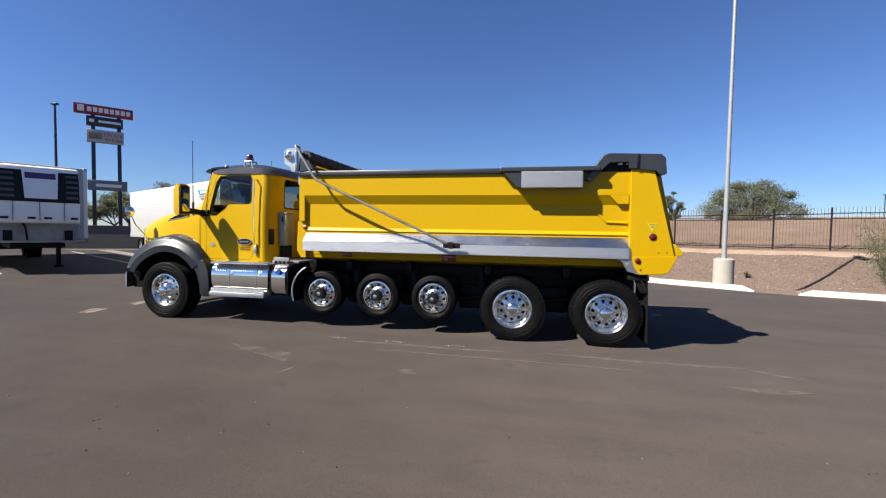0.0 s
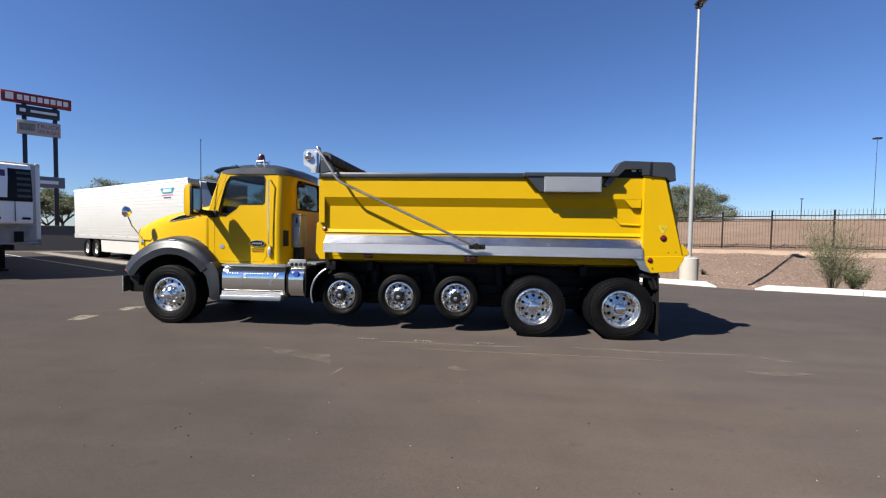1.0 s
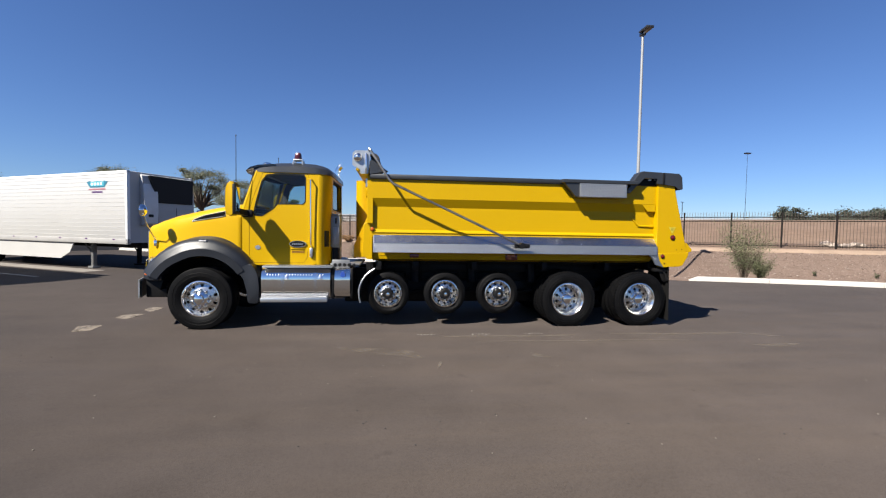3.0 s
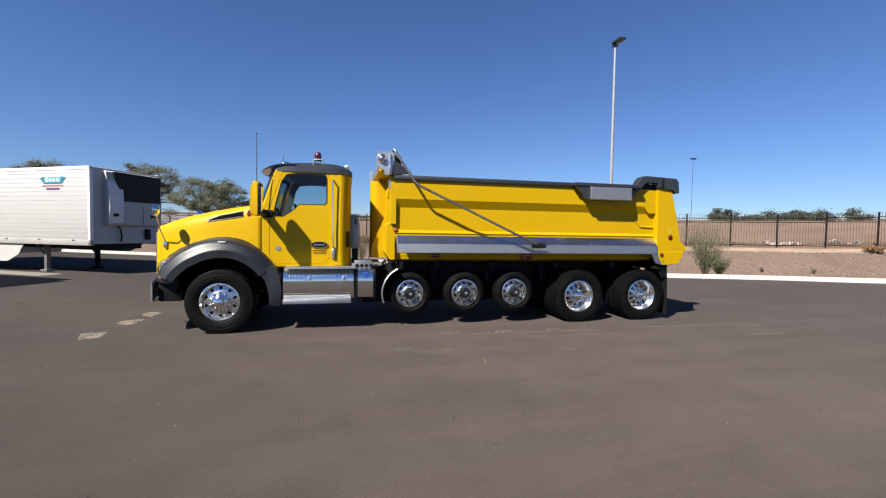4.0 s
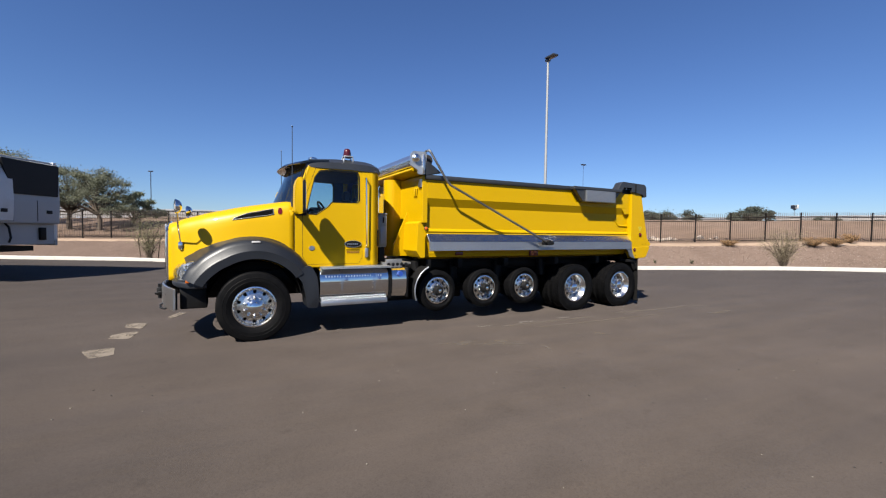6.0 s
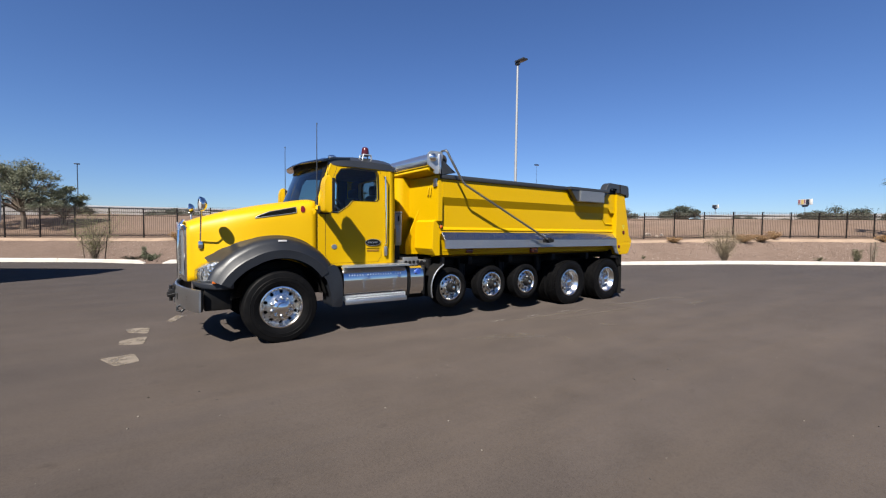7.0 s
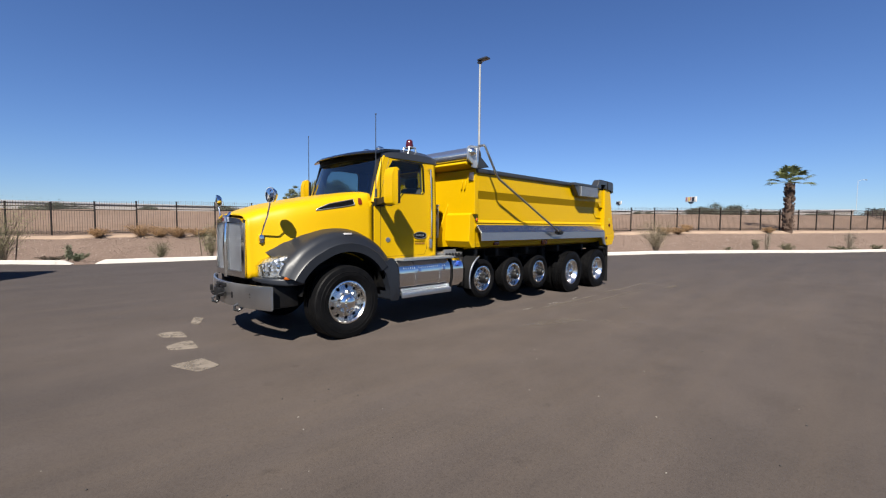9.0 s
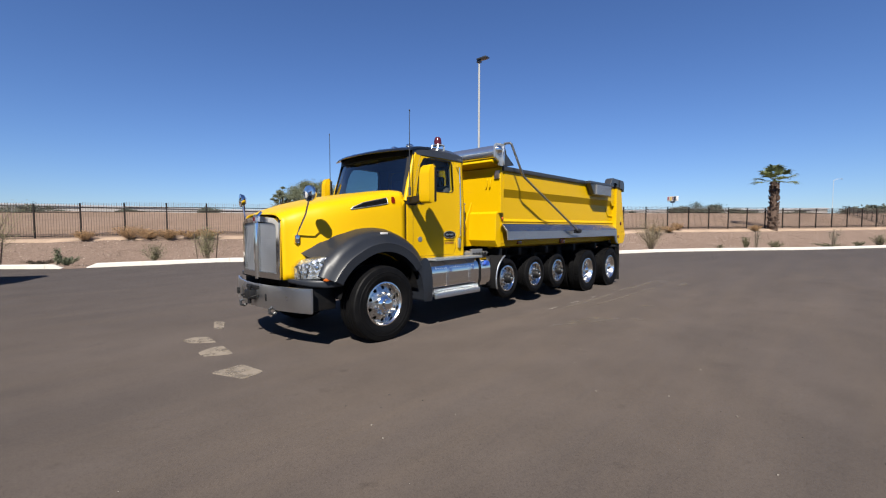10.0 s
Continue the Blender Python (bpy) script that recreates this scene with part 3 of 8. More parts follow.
truck = thing("dump_truck", "glossy yellow five-axle dump truck with grey fenders and polished wheels", "truck")


def both(f):
    for sg in (-1, 1):
        f(sg)


# Frame, axles and running gear.
bm = B()
for sg in (-1, 1):
    box(bm, -0.95, 8.2, sg * 0.43 - 0.04, sg * 0.43 + 0.04, 0.72, 0.98, 0.006)
for x in (-0.8, 0.9, 2.4, 3.6, 4.6, 5.7, 7.0, 8.1):
    box(bm, x - 0.05, x + 0.05, -0.4, 0.4, 0.75, 0.95)
part("chassis_frame", bm, BLACK, truck, "black steel chassis rails")
AXLES = [(0.015, 0.516, "steer"), (3.065, 0.372, "pusher"), (4.07, 0.372, "pusher"), (5.03, 0.372, "pusher"), (6.30, 0.497, "drive"), (7.665, 0.497, "drive")]
for x, r, kind in AXLES:
    z = 0.578 if kind == "pusher" else r - 0.008
    bm = B()
    tube(bm, [(x, -0.95, z), (x, -0.3, z), (x, 0.3, z), (x, 0.95, z)], 0.07, 12)
    if kind == "drive":
        bmesh.ops.create_uvsphere(bm, u_segments=16, v_segments=10, radius=0.24, matrix=Matrix.Translation((x, 0.05, z)))
        box(bm, x - 0.5, x + 0.5, -0.6, -0.5, z - 0.13, z - 0.02, 0.02)
        box(bm, x - 0.5, x + 0.5, 0.5, 0.6, z - 0.13, z - 0.02, 0.02)
    for sg in (-1, 1):
        lathe(bm, [(0.0, 0.1), (0.13, 0.1), (0.13, -0.15), (0.0, -0.15)], 14, Matrix.Translation((x + 0.2, sg * 0.55, z + 0.16)) @ Matrix.Rotation(radians(90), 4, "X"))
        box(bm, x + 0.05, x + 0.28, sg * 0.5 - 0.05, sg * 0.5 + 0.05, z - 0.15, z + 0.1, 0.02)
    part("axle", bm, BLACK, truck, "black axle beam with air springs")
bm = B()
tube(bm, [(1.2, 0, 0.7), (3.5, 0, 0.66), (6.1, 0.05, 0.58)], 0.06, 10)
part("driveshaft", bm, BLACK, truck)
bm = B()
box(bm, -0.75, 1.0, -0.4, 0.4, 0.55, 1.3, 0.08)
part("engine_block", bm, BLACK, truck)
for x, y in ((2.75, -0.75), (3.55, -0.72), (4.6, -0.72), (5.75, -0.7)):
    bm = B()
    tube(bm, [(x, y, 1.1), (x + 0.02, y, 0.75)], 0.09, 10)
    box(bm, x - 0.06, x + 0.06, y - 0.05, -0.4, 0.95, 1.05, 0.01)
    part("air_tank", bm, BLACK, truck)


def tyre_bm(r, w, lug):
    bm = B()
    ri = r - 0.05
    bead = 0.226 if r < 0.45 else 0.284
    prof = [(bead, -w * 0.32), (bead + 0.02, -w * 0.42), (bead + 0.07, -w * 0.49), ((bead + r) / 2, -w * 0.5), (r - 0.06, -w * 0.485), (r - 0.02, -w * 0.46), (r - 0.006, -w * 0.42)]
    grooves = [-0.24, -0.08, 0.08, 0.24]
    tread = []
    for g in grooves:
        tread += [(r, (g - 0.028) * w), (r - 0.014, (g - 0.016) * w), (r - 0.014, (g + 0.016) * w), (r, (g + 0.028) * w)]
    prof = prof + tread + [(a, -h) for a, h in prof[::-1]]
    lathe(bm, prof, 56)
    # raised rings on the sidewall
    for q in (0.35, 0.72):
        rr = bead + 0.05 + (r - bead - 0.1) * q
        for sg in (-1, 1):
            lathe(bm, [(rr - 0.006, sg * w * 0.49), (rr, sg * (w * 0.5 + 0.0015)), (rr + 0.006, sg * w * 0.49)], 56)
    if lug:
        n = 54
        for k in range(n):
            for sg in (-1, 1):
                m = Matrix.Rotation(k * math.tau / n + (0.03 if sg > 0 else 0), 4, "Y")
                box(bm, -0.019, 0.019, sg * w * 0.14, sg * w * 0.472, r - 0.02, r + 0.005, 0, m @ Matrix.Rotation(radians(sg * 9), 4, "Z"))
    return bm


def face_with_holes(bm, r_in, r_out, h_in, h_out, holes, hole_r, hole_ring, segs=240, rings=26, m=Matrix()):
    """A dished disc; the cells that fall into the hand holes are left open."""
    rows = []
    for i in range(rings + 1):
        t = i / rings
        rows.append([bm.verts.new(m @ Vector(((r_in + (r_out - r_in) * t) * math.cos(k * math.tau / segs), -(h_in + (h_out - h_in) * t), (r_in + (r_out - r_in) * t) * math.sin(k * math.tau / segs)))) for k in range(segs)])
    for i in range(rings):
        for k in range(segs):
            r = r_in + (r_out - r_in) * (i + 0.5) / rings
            a = (k + 0.5) * math.tau / segs
            b = (a / (math.tau / holes) % 1 - 0.5) * math.tau / holes
            if math.hypot(r * math.cos(b) - hole_ring, r * math.sin(b)) < hole_r:
                continue
            j = (k + 1) % segs
            bm.faces.new((rows[i][k], rows[i][j], rows[i + 1][j], rows[i + 1][k]))


def wheel_parts(kind, r):
    """Tyre with its rim, hub and nuts; outer face towards -y."""
    w = {"steer": 0.36, "pusher": 0.235, "drive": 0.28}[kind]
    tyre = part("wheel", tyre_bm(r, w, kind == "drive"), RUBBER, truck, "black tyre on a polished aluminium rim", smooth=30)
    R = 0.226 if kind == "pusher" else 0.284
    bm = B()
    out = w * 0.40
    lip = [(R + 0.012, out), (R + 0.016, out + 0.012), (R, out + 0.016)]
    if kind == "drive":
        barrel = [(R - 0.010, out + 0.008), (R - 0.022, out - 0.012), (R - 0.036, out - 0.036), (R - 0.052, out - 0.062), (R - 0.064, out - 0.086), (R - 0.070, out - 0.112), (R - 0.072, -0.04), (R - 0.05, -w * 0.4), (R, -w * 0.4)]
    else:
        barrel = [(R - 0.018, out - 0.005), (R - 0.03, out - 0.06), (R - 0.036, -w * 0.3), (R, -w * 0.4), (R - 0.05, -w * 0.4), (R - 0.05, out - 0.07)]
    lathe(bm, lip + barrel, 64)
    part("rim", bm, WHEEL_ALU, tyre)
    bm = B()
    if kind == "drive":
        face_with_holes(bm, 0.095, R - 0.069, 0.026, -0.012, 10, 0.0255, 0.174)
        hub, hr = [(0.108, 0.005), (0.106, 0.034), (0.092, 0.044), (0.089, 0.085), (0.080, 0.108), (0.058, 0.124), (0.03, 0.131), (0.0, 0.133)], 0.128
        nut_h = 0.012
    else:
        dome = out - 0.015
        face_with_holes(bm, 0.10, R - 0.02, dome - 0.01 + 0.02, dome - 0.045, 10, 0.026 if R > 0.28 else 0.021, R - 0.062 if R > 0.28 else R - 0.055)
        hub, hr = [(0.12, dome - 0.01), (0.12, dome + 0.03), (0.10, dome + 0.045), (0.075, dome + 0.06), (0.07, dome + 0.10), (0.03, dome + 0.115), (0.0, dome + 0.115)], 0.145
        nut_h = dome
    part("wheel_disc", bm, DISC_GREY, tyre, "polished dished disc with round hand holes", smooth=50)
    bm = B()
    sc = 1.0 if R > 0.28 else 0.72
    lathe(bm, [(a * sc, h) for a, h in hub], 28)
    part("hub", bm, CHROME if kind != "pusher" else ALU, tyre, "polished hub")
    bm = B()
    tall = 0.018 if kind == "steer" else 0.0
    lathe(bm, [(0.019, nut_h - 0.02), (0.018, nut_h + 0.03 + tall), (0.012, nut_h + 0.045 + tall), (0.0, nut_h + 0.048 + tall)], 8)
    nut = part("lug_nut", bm, CHROME, tyre)
    for k in range(10):
        a = (k + 0.5) * math.tau / 10
        one = nut if k == 0 else nut.copy()
        if k:
            scene.collection.objects.link(one)
        one.matrix_basis = Matrix.Translation((hr * sc * math.cos(a), 0, hr * sc * math.sin(a)))
    if kind == "pusher":
        bm = B()
        lathe(bm, [(0.092, nut_h + 0.01), (0.088, nut_h + 0.09), (0.072, nut_h + 0.122), (0.036, nut_h + 0.126), (0.0, nut_h + 0.122)], 24)
        part("hub_cap", bm, TRIM, tyre, "black oil hub cap")
        bm = B()
        lathe(bm, [(0.034, nut_h + 0.11), (0.032, nut_h + 0.132), (0.0, nut_h + 0.137)], 16)
        part("cap_centre", bm, CHROME, tyre, "bright hub cap centre")
        for k in range(10):
            bm = B()
            a = k * math.tau / 10
            lathe(bm, [(0.011, 0.0), (0.011, 0.006), (0.0, 0.006)], 8, Matrix.Translation((0.126 * math.cos(a), -(nut_h + 0.008), 0.126 * math.sin(a))))
            part("stud_end", bm, TRIM, tyre)
    bm = B()
    lathe(bm, [(R - 0.04, -w * 0.1), (0.0, -w * 0.1)], 24)
    part("brake_drum", bm, BLACK, tyre)
    return tyre


WHEEL_Y = {"steer": -1.06, "pusher": -0.99, "drive": -1.09}
protos = {}
for x, r, kind in AXLES:
    z = 0.578 if kind == "pusher" else r - 0.008
    for sg in (-1, 1):
        places = [WHEEL_Y[kind]] + ([WHEEL_Y[kind] + 0.33] if kind == "drive" else [])
        for k, y in enumerate(places):
            flip = Matrix.Rotation(math.pi if (sg > 0) != (k == 1) else 0, 4, "Z")
            m = Matrix.Translation((x, y * -sg, z)) @ flip @ Matrix.Rotation(x * 1.7, 4, "Y")
            if kind not in protos:
                protos[kind] = wheel_parts(kind, r)
                protos[kind].matrix_basis = m
            else:
                copy_thing(protos[kind], m)

SATIN = mat("satin_steel", (0.60, 0.595, 0.585), 0.3, 1, 0.06, 4, 80, 0.02)
# Added black boxes and rods that keep the gaps between the axles dark.
for x in (2.55, 3.58, 4.60, 5.65, 6.87):
    bm = B()
    box(bm, x - 0.30, x + 0.30, -0.52, 0.52, 0.34, 0.76, 0.04)
    tube(bm, [(x - 0.42, -0.62, 0.5), (x + 0.42, -0.62, 0.62)], 0.04, 8)
    tube(bm, [(x - 0.42, 0.62, 0.5), (x + 0.42, 0.62, 0.62)], 0.04, 8)
    part("underbody_filler", bm, BLACK, truck, "black filler boxes and rods added to darken the underbody gaps")
# Bumper with tow pin and hooks.
bm = B()
line = [(-0.975, -1.085), (-1.06, -0.86), (-1.14, -0.58), (-1.195, -0.28), (-1.21, 0.0), (-1.195, 0.28), (-1.14, 0.58), (-1.06, 0.86), (-0.975, 1.085)]
PROF = [(-0.012, 0.51), (-0.03, 0.50), (-0.035, 0.53), (-0.035, 0.765), (-0.03, 0.80), (-0.01, 0.805), (-0.008, 0.78), (-0.01, 0.53)]
loft(bm, [[(x + dx, y, z) for dx, z in PROF] for x, y in line])
part("bumper", bm, SATIN, truck, "polished steel front bumper")
bm = B()
loft(bm, [[(x + dx, y * 0.985, z) for dx, z in ((-0.006, 0.51), (-0.006, 0.79), (0.014, 0.79), (0.014, 0.51))] for x, y in line])
part("bumper_backing", bm, BLACK, truck, "black backing of the bumper")
bm = B()
box(bm, -1.32, -1.21, -0.10, 0.10, 0.60, 0.72, 0.015)
tube(bm, [(-1.29, 0, 0.54), (-1.29, 0, 0.77)], 0.024, 10)
box(bm, -1.262, -1.225, -0.17, 0.17, 0.735, 0.785, 0.01)
tube(bm, [(-1.24, -0.16, 0.66), (-1.33, -0.15, 0.64), (-1.33, -0.09, 0.62), (-1.25, -0.08, 0.61)], 0.014, 6)
tube(bm, [(-1.24, 0.16, 0.66), (-1.33, 0.15, 0.64), (-1.33, 0.09, 0.62), (-1.25, 0.08, 0.61)], 0.014, 6)
part("tow_hitch", bm, TRIM, truck, "black centre tow pin")
for y in (-0.45, 0.45):
    bm = B()
    tube(bm, [(-1.10, y, 0.60), (-1.13, y, 0.48), (-1.18, y, 0.44), (-1.23, y, 0.46), (-1.23, y, 0.51), (-1.19, y, 0.53)], 0.018, 8)
    part("tow_hook", bm, DARK_PAINT, truck, "dark steel tow hook")
    part("hook_slot", box(B(), -1.225, -1.19, y + 0.10, y + 0.14, 0.60, 0.69, 0.006), TRIM, truck, "dark slot in the bumper")
for y in (-0.79, 0.79):
    part("bumper_bracket", box(B(), -0.94, -0.6, y - 0.2, y + 0.2, 0.5, 0.82, 0.02), BLACK, truck)

# Hood as a skin through sections.
HOOD = [
    (-1.11, [(0, 1.73), (0.24, 1.725), (0.44, 1.70), (0.55, 1.60), (0.575, 1.3), (0.59, 0.88)]),
    (-0.90, [(0, 1.80), (0.30, 1.80), (0.52, 1.775), (0.63, 1.67), (0.665, 1.36), (0.69, 0.88)]),
    (-0.60, [(0, 1.89), (0.36, 1.89), (0.62, 1.865), (0.745, 1.75), (0.80, 1.42), (0.85, 0.95)]),
    (-0.20, [(0, 1.985), (0.40, 1.985), (0.70, 1.955), (0.85, 1.84), (0.885, 1.5), (0.915, 1.05)]),
    (0.25, [(0, 2.065), (0.44, 2.065), (0.77, 2.04), (0.91, 1.935), (0.945, 1.6), (0.96, 1.05)]),
    (0.60, [(0, 2.115), (0.46, 2.115), (0.81, 2.09), (0.955, 1.99), (0.98, 1.6), (0.99, 1.05)]),
]


def hood_section(x, half):
    pts = [Vector((p[0], p[1])) for p in half]
    dense = []
    for i in range(len(pts) - 1):
        a, b = pts[i], pts[i + 1]
        p0, p3 = pts[max(0, i - 1)], pts[min(len(pts) - 1, i + 2)]
        for k in range(4):
            t = k / 4
            dense.append(0.5 * (2 * a + (b - p0) * t + (2 * p0 - 5 * a + 4 * b - p3) * t * t + (3 * a - p0 - 3 * b + p3) * t ** 3))
    dense.append(pts[-1])
    return [(x, -p.x, p.y) for p in dense[::-1]] + [(x, p.x, p.y) for p in dense[1:]]


bm = B()
secs = [hood_section(x, h) for x, h in HOOD]
dense = []
for i in range(len(secs) - 1):
    s0, s3 = secs[max(0, i - 1)], secs[min(len(secs) - 1, i + 2)]
    for k in range(4):
        t = k / 4
        row = []
        for p0, a, b, p3 in zip(s0, secs[i], secs[i + 1], s3):
            p0, a, b, p3 = Vector(p0), Vector(a), Vector(b), Vector(p3)
            q = 0.5 * (2 * a + (b - p0) * t + (2 * p0 - 5 * a + 4 * b - p3) * t * t + (3 * a - p0 - 3 * b + p3) * t ** 3)
            q.x = a.x + (b.x - a.x) * t
            row.append(q)
        dense.append(row)
dense.append([Vector(p) for p in secs[-1]])
# the wheel arch is open: skin ends above it
for row in dense:
    for p in row:
        if abs(p.y) > 0.5 and -0.70 < p.x < 0.62:
            zmin = 0.545 + math.sqrt(max(0, 0.66 ** 2 - p.x ** 2)) if abs(p.x) < 0.66 else 0.6
            if p.z < zmin:
                p.z = zmin
loft(bm, dense, closed=False, cap=False)
hood = part("hood", bm, YELLOW, truck, "sloping glossy yellow hood", smooth=50)
solid = hood.modifiers.new("thickness", "SOLIDIFY")
solid.thickness = 0.02
solid.offset = -1


def hood_y(x, z):
    """Half width of the hood's side at a place, from the skin's own rows."""
    row = min(dense, key=lambda r: abs(r[0].x - x))
    after = min((r for r in dense if r[0].x >= x - 1e-6), key=lambda r: r[0].x, default=dense[-1])
    before = max((r for r in dense if r[0].x <= x + 1e-6), key=lambda r: r[0].x, default=dense[0])
    def half(r):
        side = [p for p in r if p.y >= 0]
        for p, o in zip(side, side[1:]):
            if o.z <= z <= p.z and p.z - o.z > 1e-6:
                return p.y + (o.y - p.y) * (p.z - z) / (p.z - o.z)
        return side[-1].y
    h0, h1 = half(before), half(after)
    t = 0 if after[0].x - before[0].x < 1e-6 else (x - before[0].x) / (after[0].x - before[0].x)
    return h0 + (h1 - h0) * t


SCREEN = mat("grille_screen", (0.50, 0.505, 0.515), 0.32, 0.95, 0.08, 8, 90, 0.02)
# Grille: two framed screens with a centre bar.


def grille():
    bm = B()
    box(bm, -1.12, -0.97, -0.54, 0.54, 0.87, 1.64, 0.01)
    back = part("grille", bm, TRIM, truck, "chrome-framed grille with two bright screens")
    bm = B()
    for sg in (-1, 1):
        o = [(0.0, 0.88), (0.55, 0.88), (0.55, 1.60), (0.44, 1.66), (0.0, 1.69)]
        i = [(0.045, 0.955), (0.48, 0.955), (0.48, 1.57), (0.41, 1.60), (0.045, 1.615)]
        def lay(p):
            return (-1.175 + 0.04 * (p[0] / 0.55) ** 1.5, sg * p[0], p[1])
        frame_panel(bm, [lay(p) for p in o], [lay(p) for p in i], (0.10, 0, 0))
    part("grille_frame", bm, CHROME, back)
    for sg in (-1, 1):
        bm = B()
        ys = [0.05 + 0.0305 * k for k in range(15)]
        rows_ = []
        for k in range(133):
            z = 0.958 + k * 0.00485
            rows_.append([(-1.148 + 0.036 * (y / 0.55) ** 1.5 + 0.0012 * math.cos(k * math.tau / 6) + 0.003 * math.sin(9 * y + z * 11), sg * y, z) for y in ys])
        loft(bm, rows_, closed=False, cap=False)
        for k in range(17):
            y = 0.065 + k * 0.0255
            x = -1.154 + 0.036 * (y / 0.55) ** 1.5
            tube(bm, [(x, sg * y, 0.955), (x, sg * y, 1.60)], 0.0022, 4)
        part("screen", bm, SCREEN, back, "bright wire grille screen", smooth=60)
    bm = B()
    tube(bm, [(-1.175, 0, 0.86), (-1.185, 0, 1.3), (-1.165, 0, 1.66), (-1.10, 0, 1.74)], [0.03, 0.032, 0.035, 0.03], 10)
    part("centre_bar", bm, CHROME, back)
    bm = B()
    prism(bm, rounded([(-0.04, 1.60), (0.04, 1.60), (0.03, 1.70), (0.0, 1.72), (-0.03, 1.70)], 0.02), "x", -1.205, -1.185)
    part("emblem", bm, DULL_ALU, back, "small chrome hood emblem")
    part("emblem_field", prism(B(), rounded([(-0.024, 1.625), (0.024, 1.625), (0.018, 1.68), (-0.018, 1.68)], 0.01), "x", -1.209, -1.204), RED_LENS, back, "small red emblem field")


grille()


def fender(sg):
    """Wide plastic arch over the front wheel, swept to a point behind the headlight."""
    bm = B()
    secs = []
    n = 40
    cx, cz = 0.03, 0.53
    for k in range(n + 1):
        deg = 156 - 122 * k / n
        c, s_ = math.cos(radians(deg)), math.sin(radians(deg))
        ri = 0.68 + 0.06 * max(0.0, (deg - 120) / 36)
        rb = ri + 0.135
        ro = table([(34, 0.955), (60, 0.975), (90, 0.99), (120, 1.005), (140, 1.025), (156, 1.03)], deg)
        rh = table([(34, 0.985), (60, 1.01), (90, 1.012), (110, 1.02), (125, 1.06), (135, 1.11), (146, 1.17)], deg)
        front = max(0.0, min(1.0, (deg - 138) / 8))
        crest = 0.98 + 0.10 * front

        def at(r, y):
            return (cx + r * c, sg * y, cz + r * s_)

        x_h, z_h = cx + rh * c, cz + rh * s_
        inner = at(rh, max(0.62, min(0.97, hood_y(max(-1.03, min(0.59, x_h)), z_h) - 0.015))) if deg <= 146 else at(ro, 1.078)
        secs.append([at(ri, 1.195), at(ri + 0.006, 1.226), at(rb - 0.014, 1.232), at(rb + 0.006, 1.212), at(ro - 0.10, 1.195), at(ro - 0.045, 1.155), at(ro - 0.012, max(1.07, crest + 0.05)), at(ro, crest),
                     inner, at(ri + 0.06, 0.84), at(ri, 0.84)])
    loft(bm, secs)
    f = part("fender", bm, FENDER, truck, "dark grey plastic front fender", smooth=40)
    bm = B()
    # rear splash piece
    prism(bm, rounded([(0.575, 0.985), (0.69, 0.84), (0.745, 0.62), (0.755, 0.44), (0.925, 0.43), (0.935, 0.70), (0.915, 0.90), (0.86, 1.03), (0.80, 1.10), (0.70, 1.06)], 0.035), "y", sg * 0.80, sg * 1.218, 0.012)
    part("splash_guard", bm, FENDER, f, "grey fender rear section")
    bm = B()
    box(bm, -0.02, 0.10, sg * 1.13, sg * 1.19, 1.445, 1.475, 0.008)
    part("marker_lamp", bm, LENS_WHITE, f, "small clear fender marker lamp")
    bm = B()
    lathe(bm, [(0.672, 0.2), (0.672, -0.45), (0.63, -0.45), (0.63, 0.1)], 36, Matrix.Translation((0.03, sg * 0.95, 0.53)))
    bmesh.ops.delete(bm, geom=[v for v in bm.verts if v.co.z < 0.6], context="VERTS")
    part("wheel_well", bm, BLACK, f)


LENS_WHITE = mat("white_lens", (0.34, 0.34, 0.345), 0.15, 0, 0.05, 30, 90, 0.02, coat=0.4)
both(fender)


def crystal_mat():
    """Faceted reflector behind the lens; light and dark cell colours stand in for its glints."""
    m, nt, b = node_mat("headlight_reflector")
    co = nt.nodes.new("ShaderNodeTexCoord")
    vo = nt.nodes.new("ShaderNodeTexVoronoi")
    vo.inputs["Scale"].default_value = 24
    nt.links.new(co.outputs["Object"], vo.inputs["Vector"])
    ramp = nt.nodes.new("ShaderNodeValToRGB")
    ramp.color_ramp.elements[0].color = (0.10, 0.105, 0.11, 1)
    ramp.color_ramp.elements[1].color = (0.62, 0.63, 0.65, 1)
    ramp.color_ramp.elements[1].position = 0.8
    sep = nt.nodes.new("ShaderNodeSeparateColor")
    nt.links.new(vo.outputs["Color"], sep.inputs[0])
    nt.links.new(sep.outputs[0], ramp.inputs[0])
    nt.links.new(ramp.outputs[0], b.inputs["Base Color"])
    bp = nt.nodes.new("ShaderNodeBump")
    bp.inputs["Strength"].default_value, bp.inputs["Distance"].default_value = 0.8, 0.012
    nt.links.new(vo.outputs["Distance"], bp.inputs["Height"])
    nt.links.new(bp.outputs[0], b.inputs["Normal"])
    b.inputs["Metallic"].default_value, b.inputs["Roughness"].default_value = 0.75, 0.18
    return m


SHELL = ((-1.03, 0.655, 0.78, 0.885, 1.06), (-0.96, 0.66, 0.95, 0.885, 1.13), (-0.83, 0.72, 1.06, 0.89, 1.185), (-0.68, 0.80, 1.11, 0.915, 1.185))


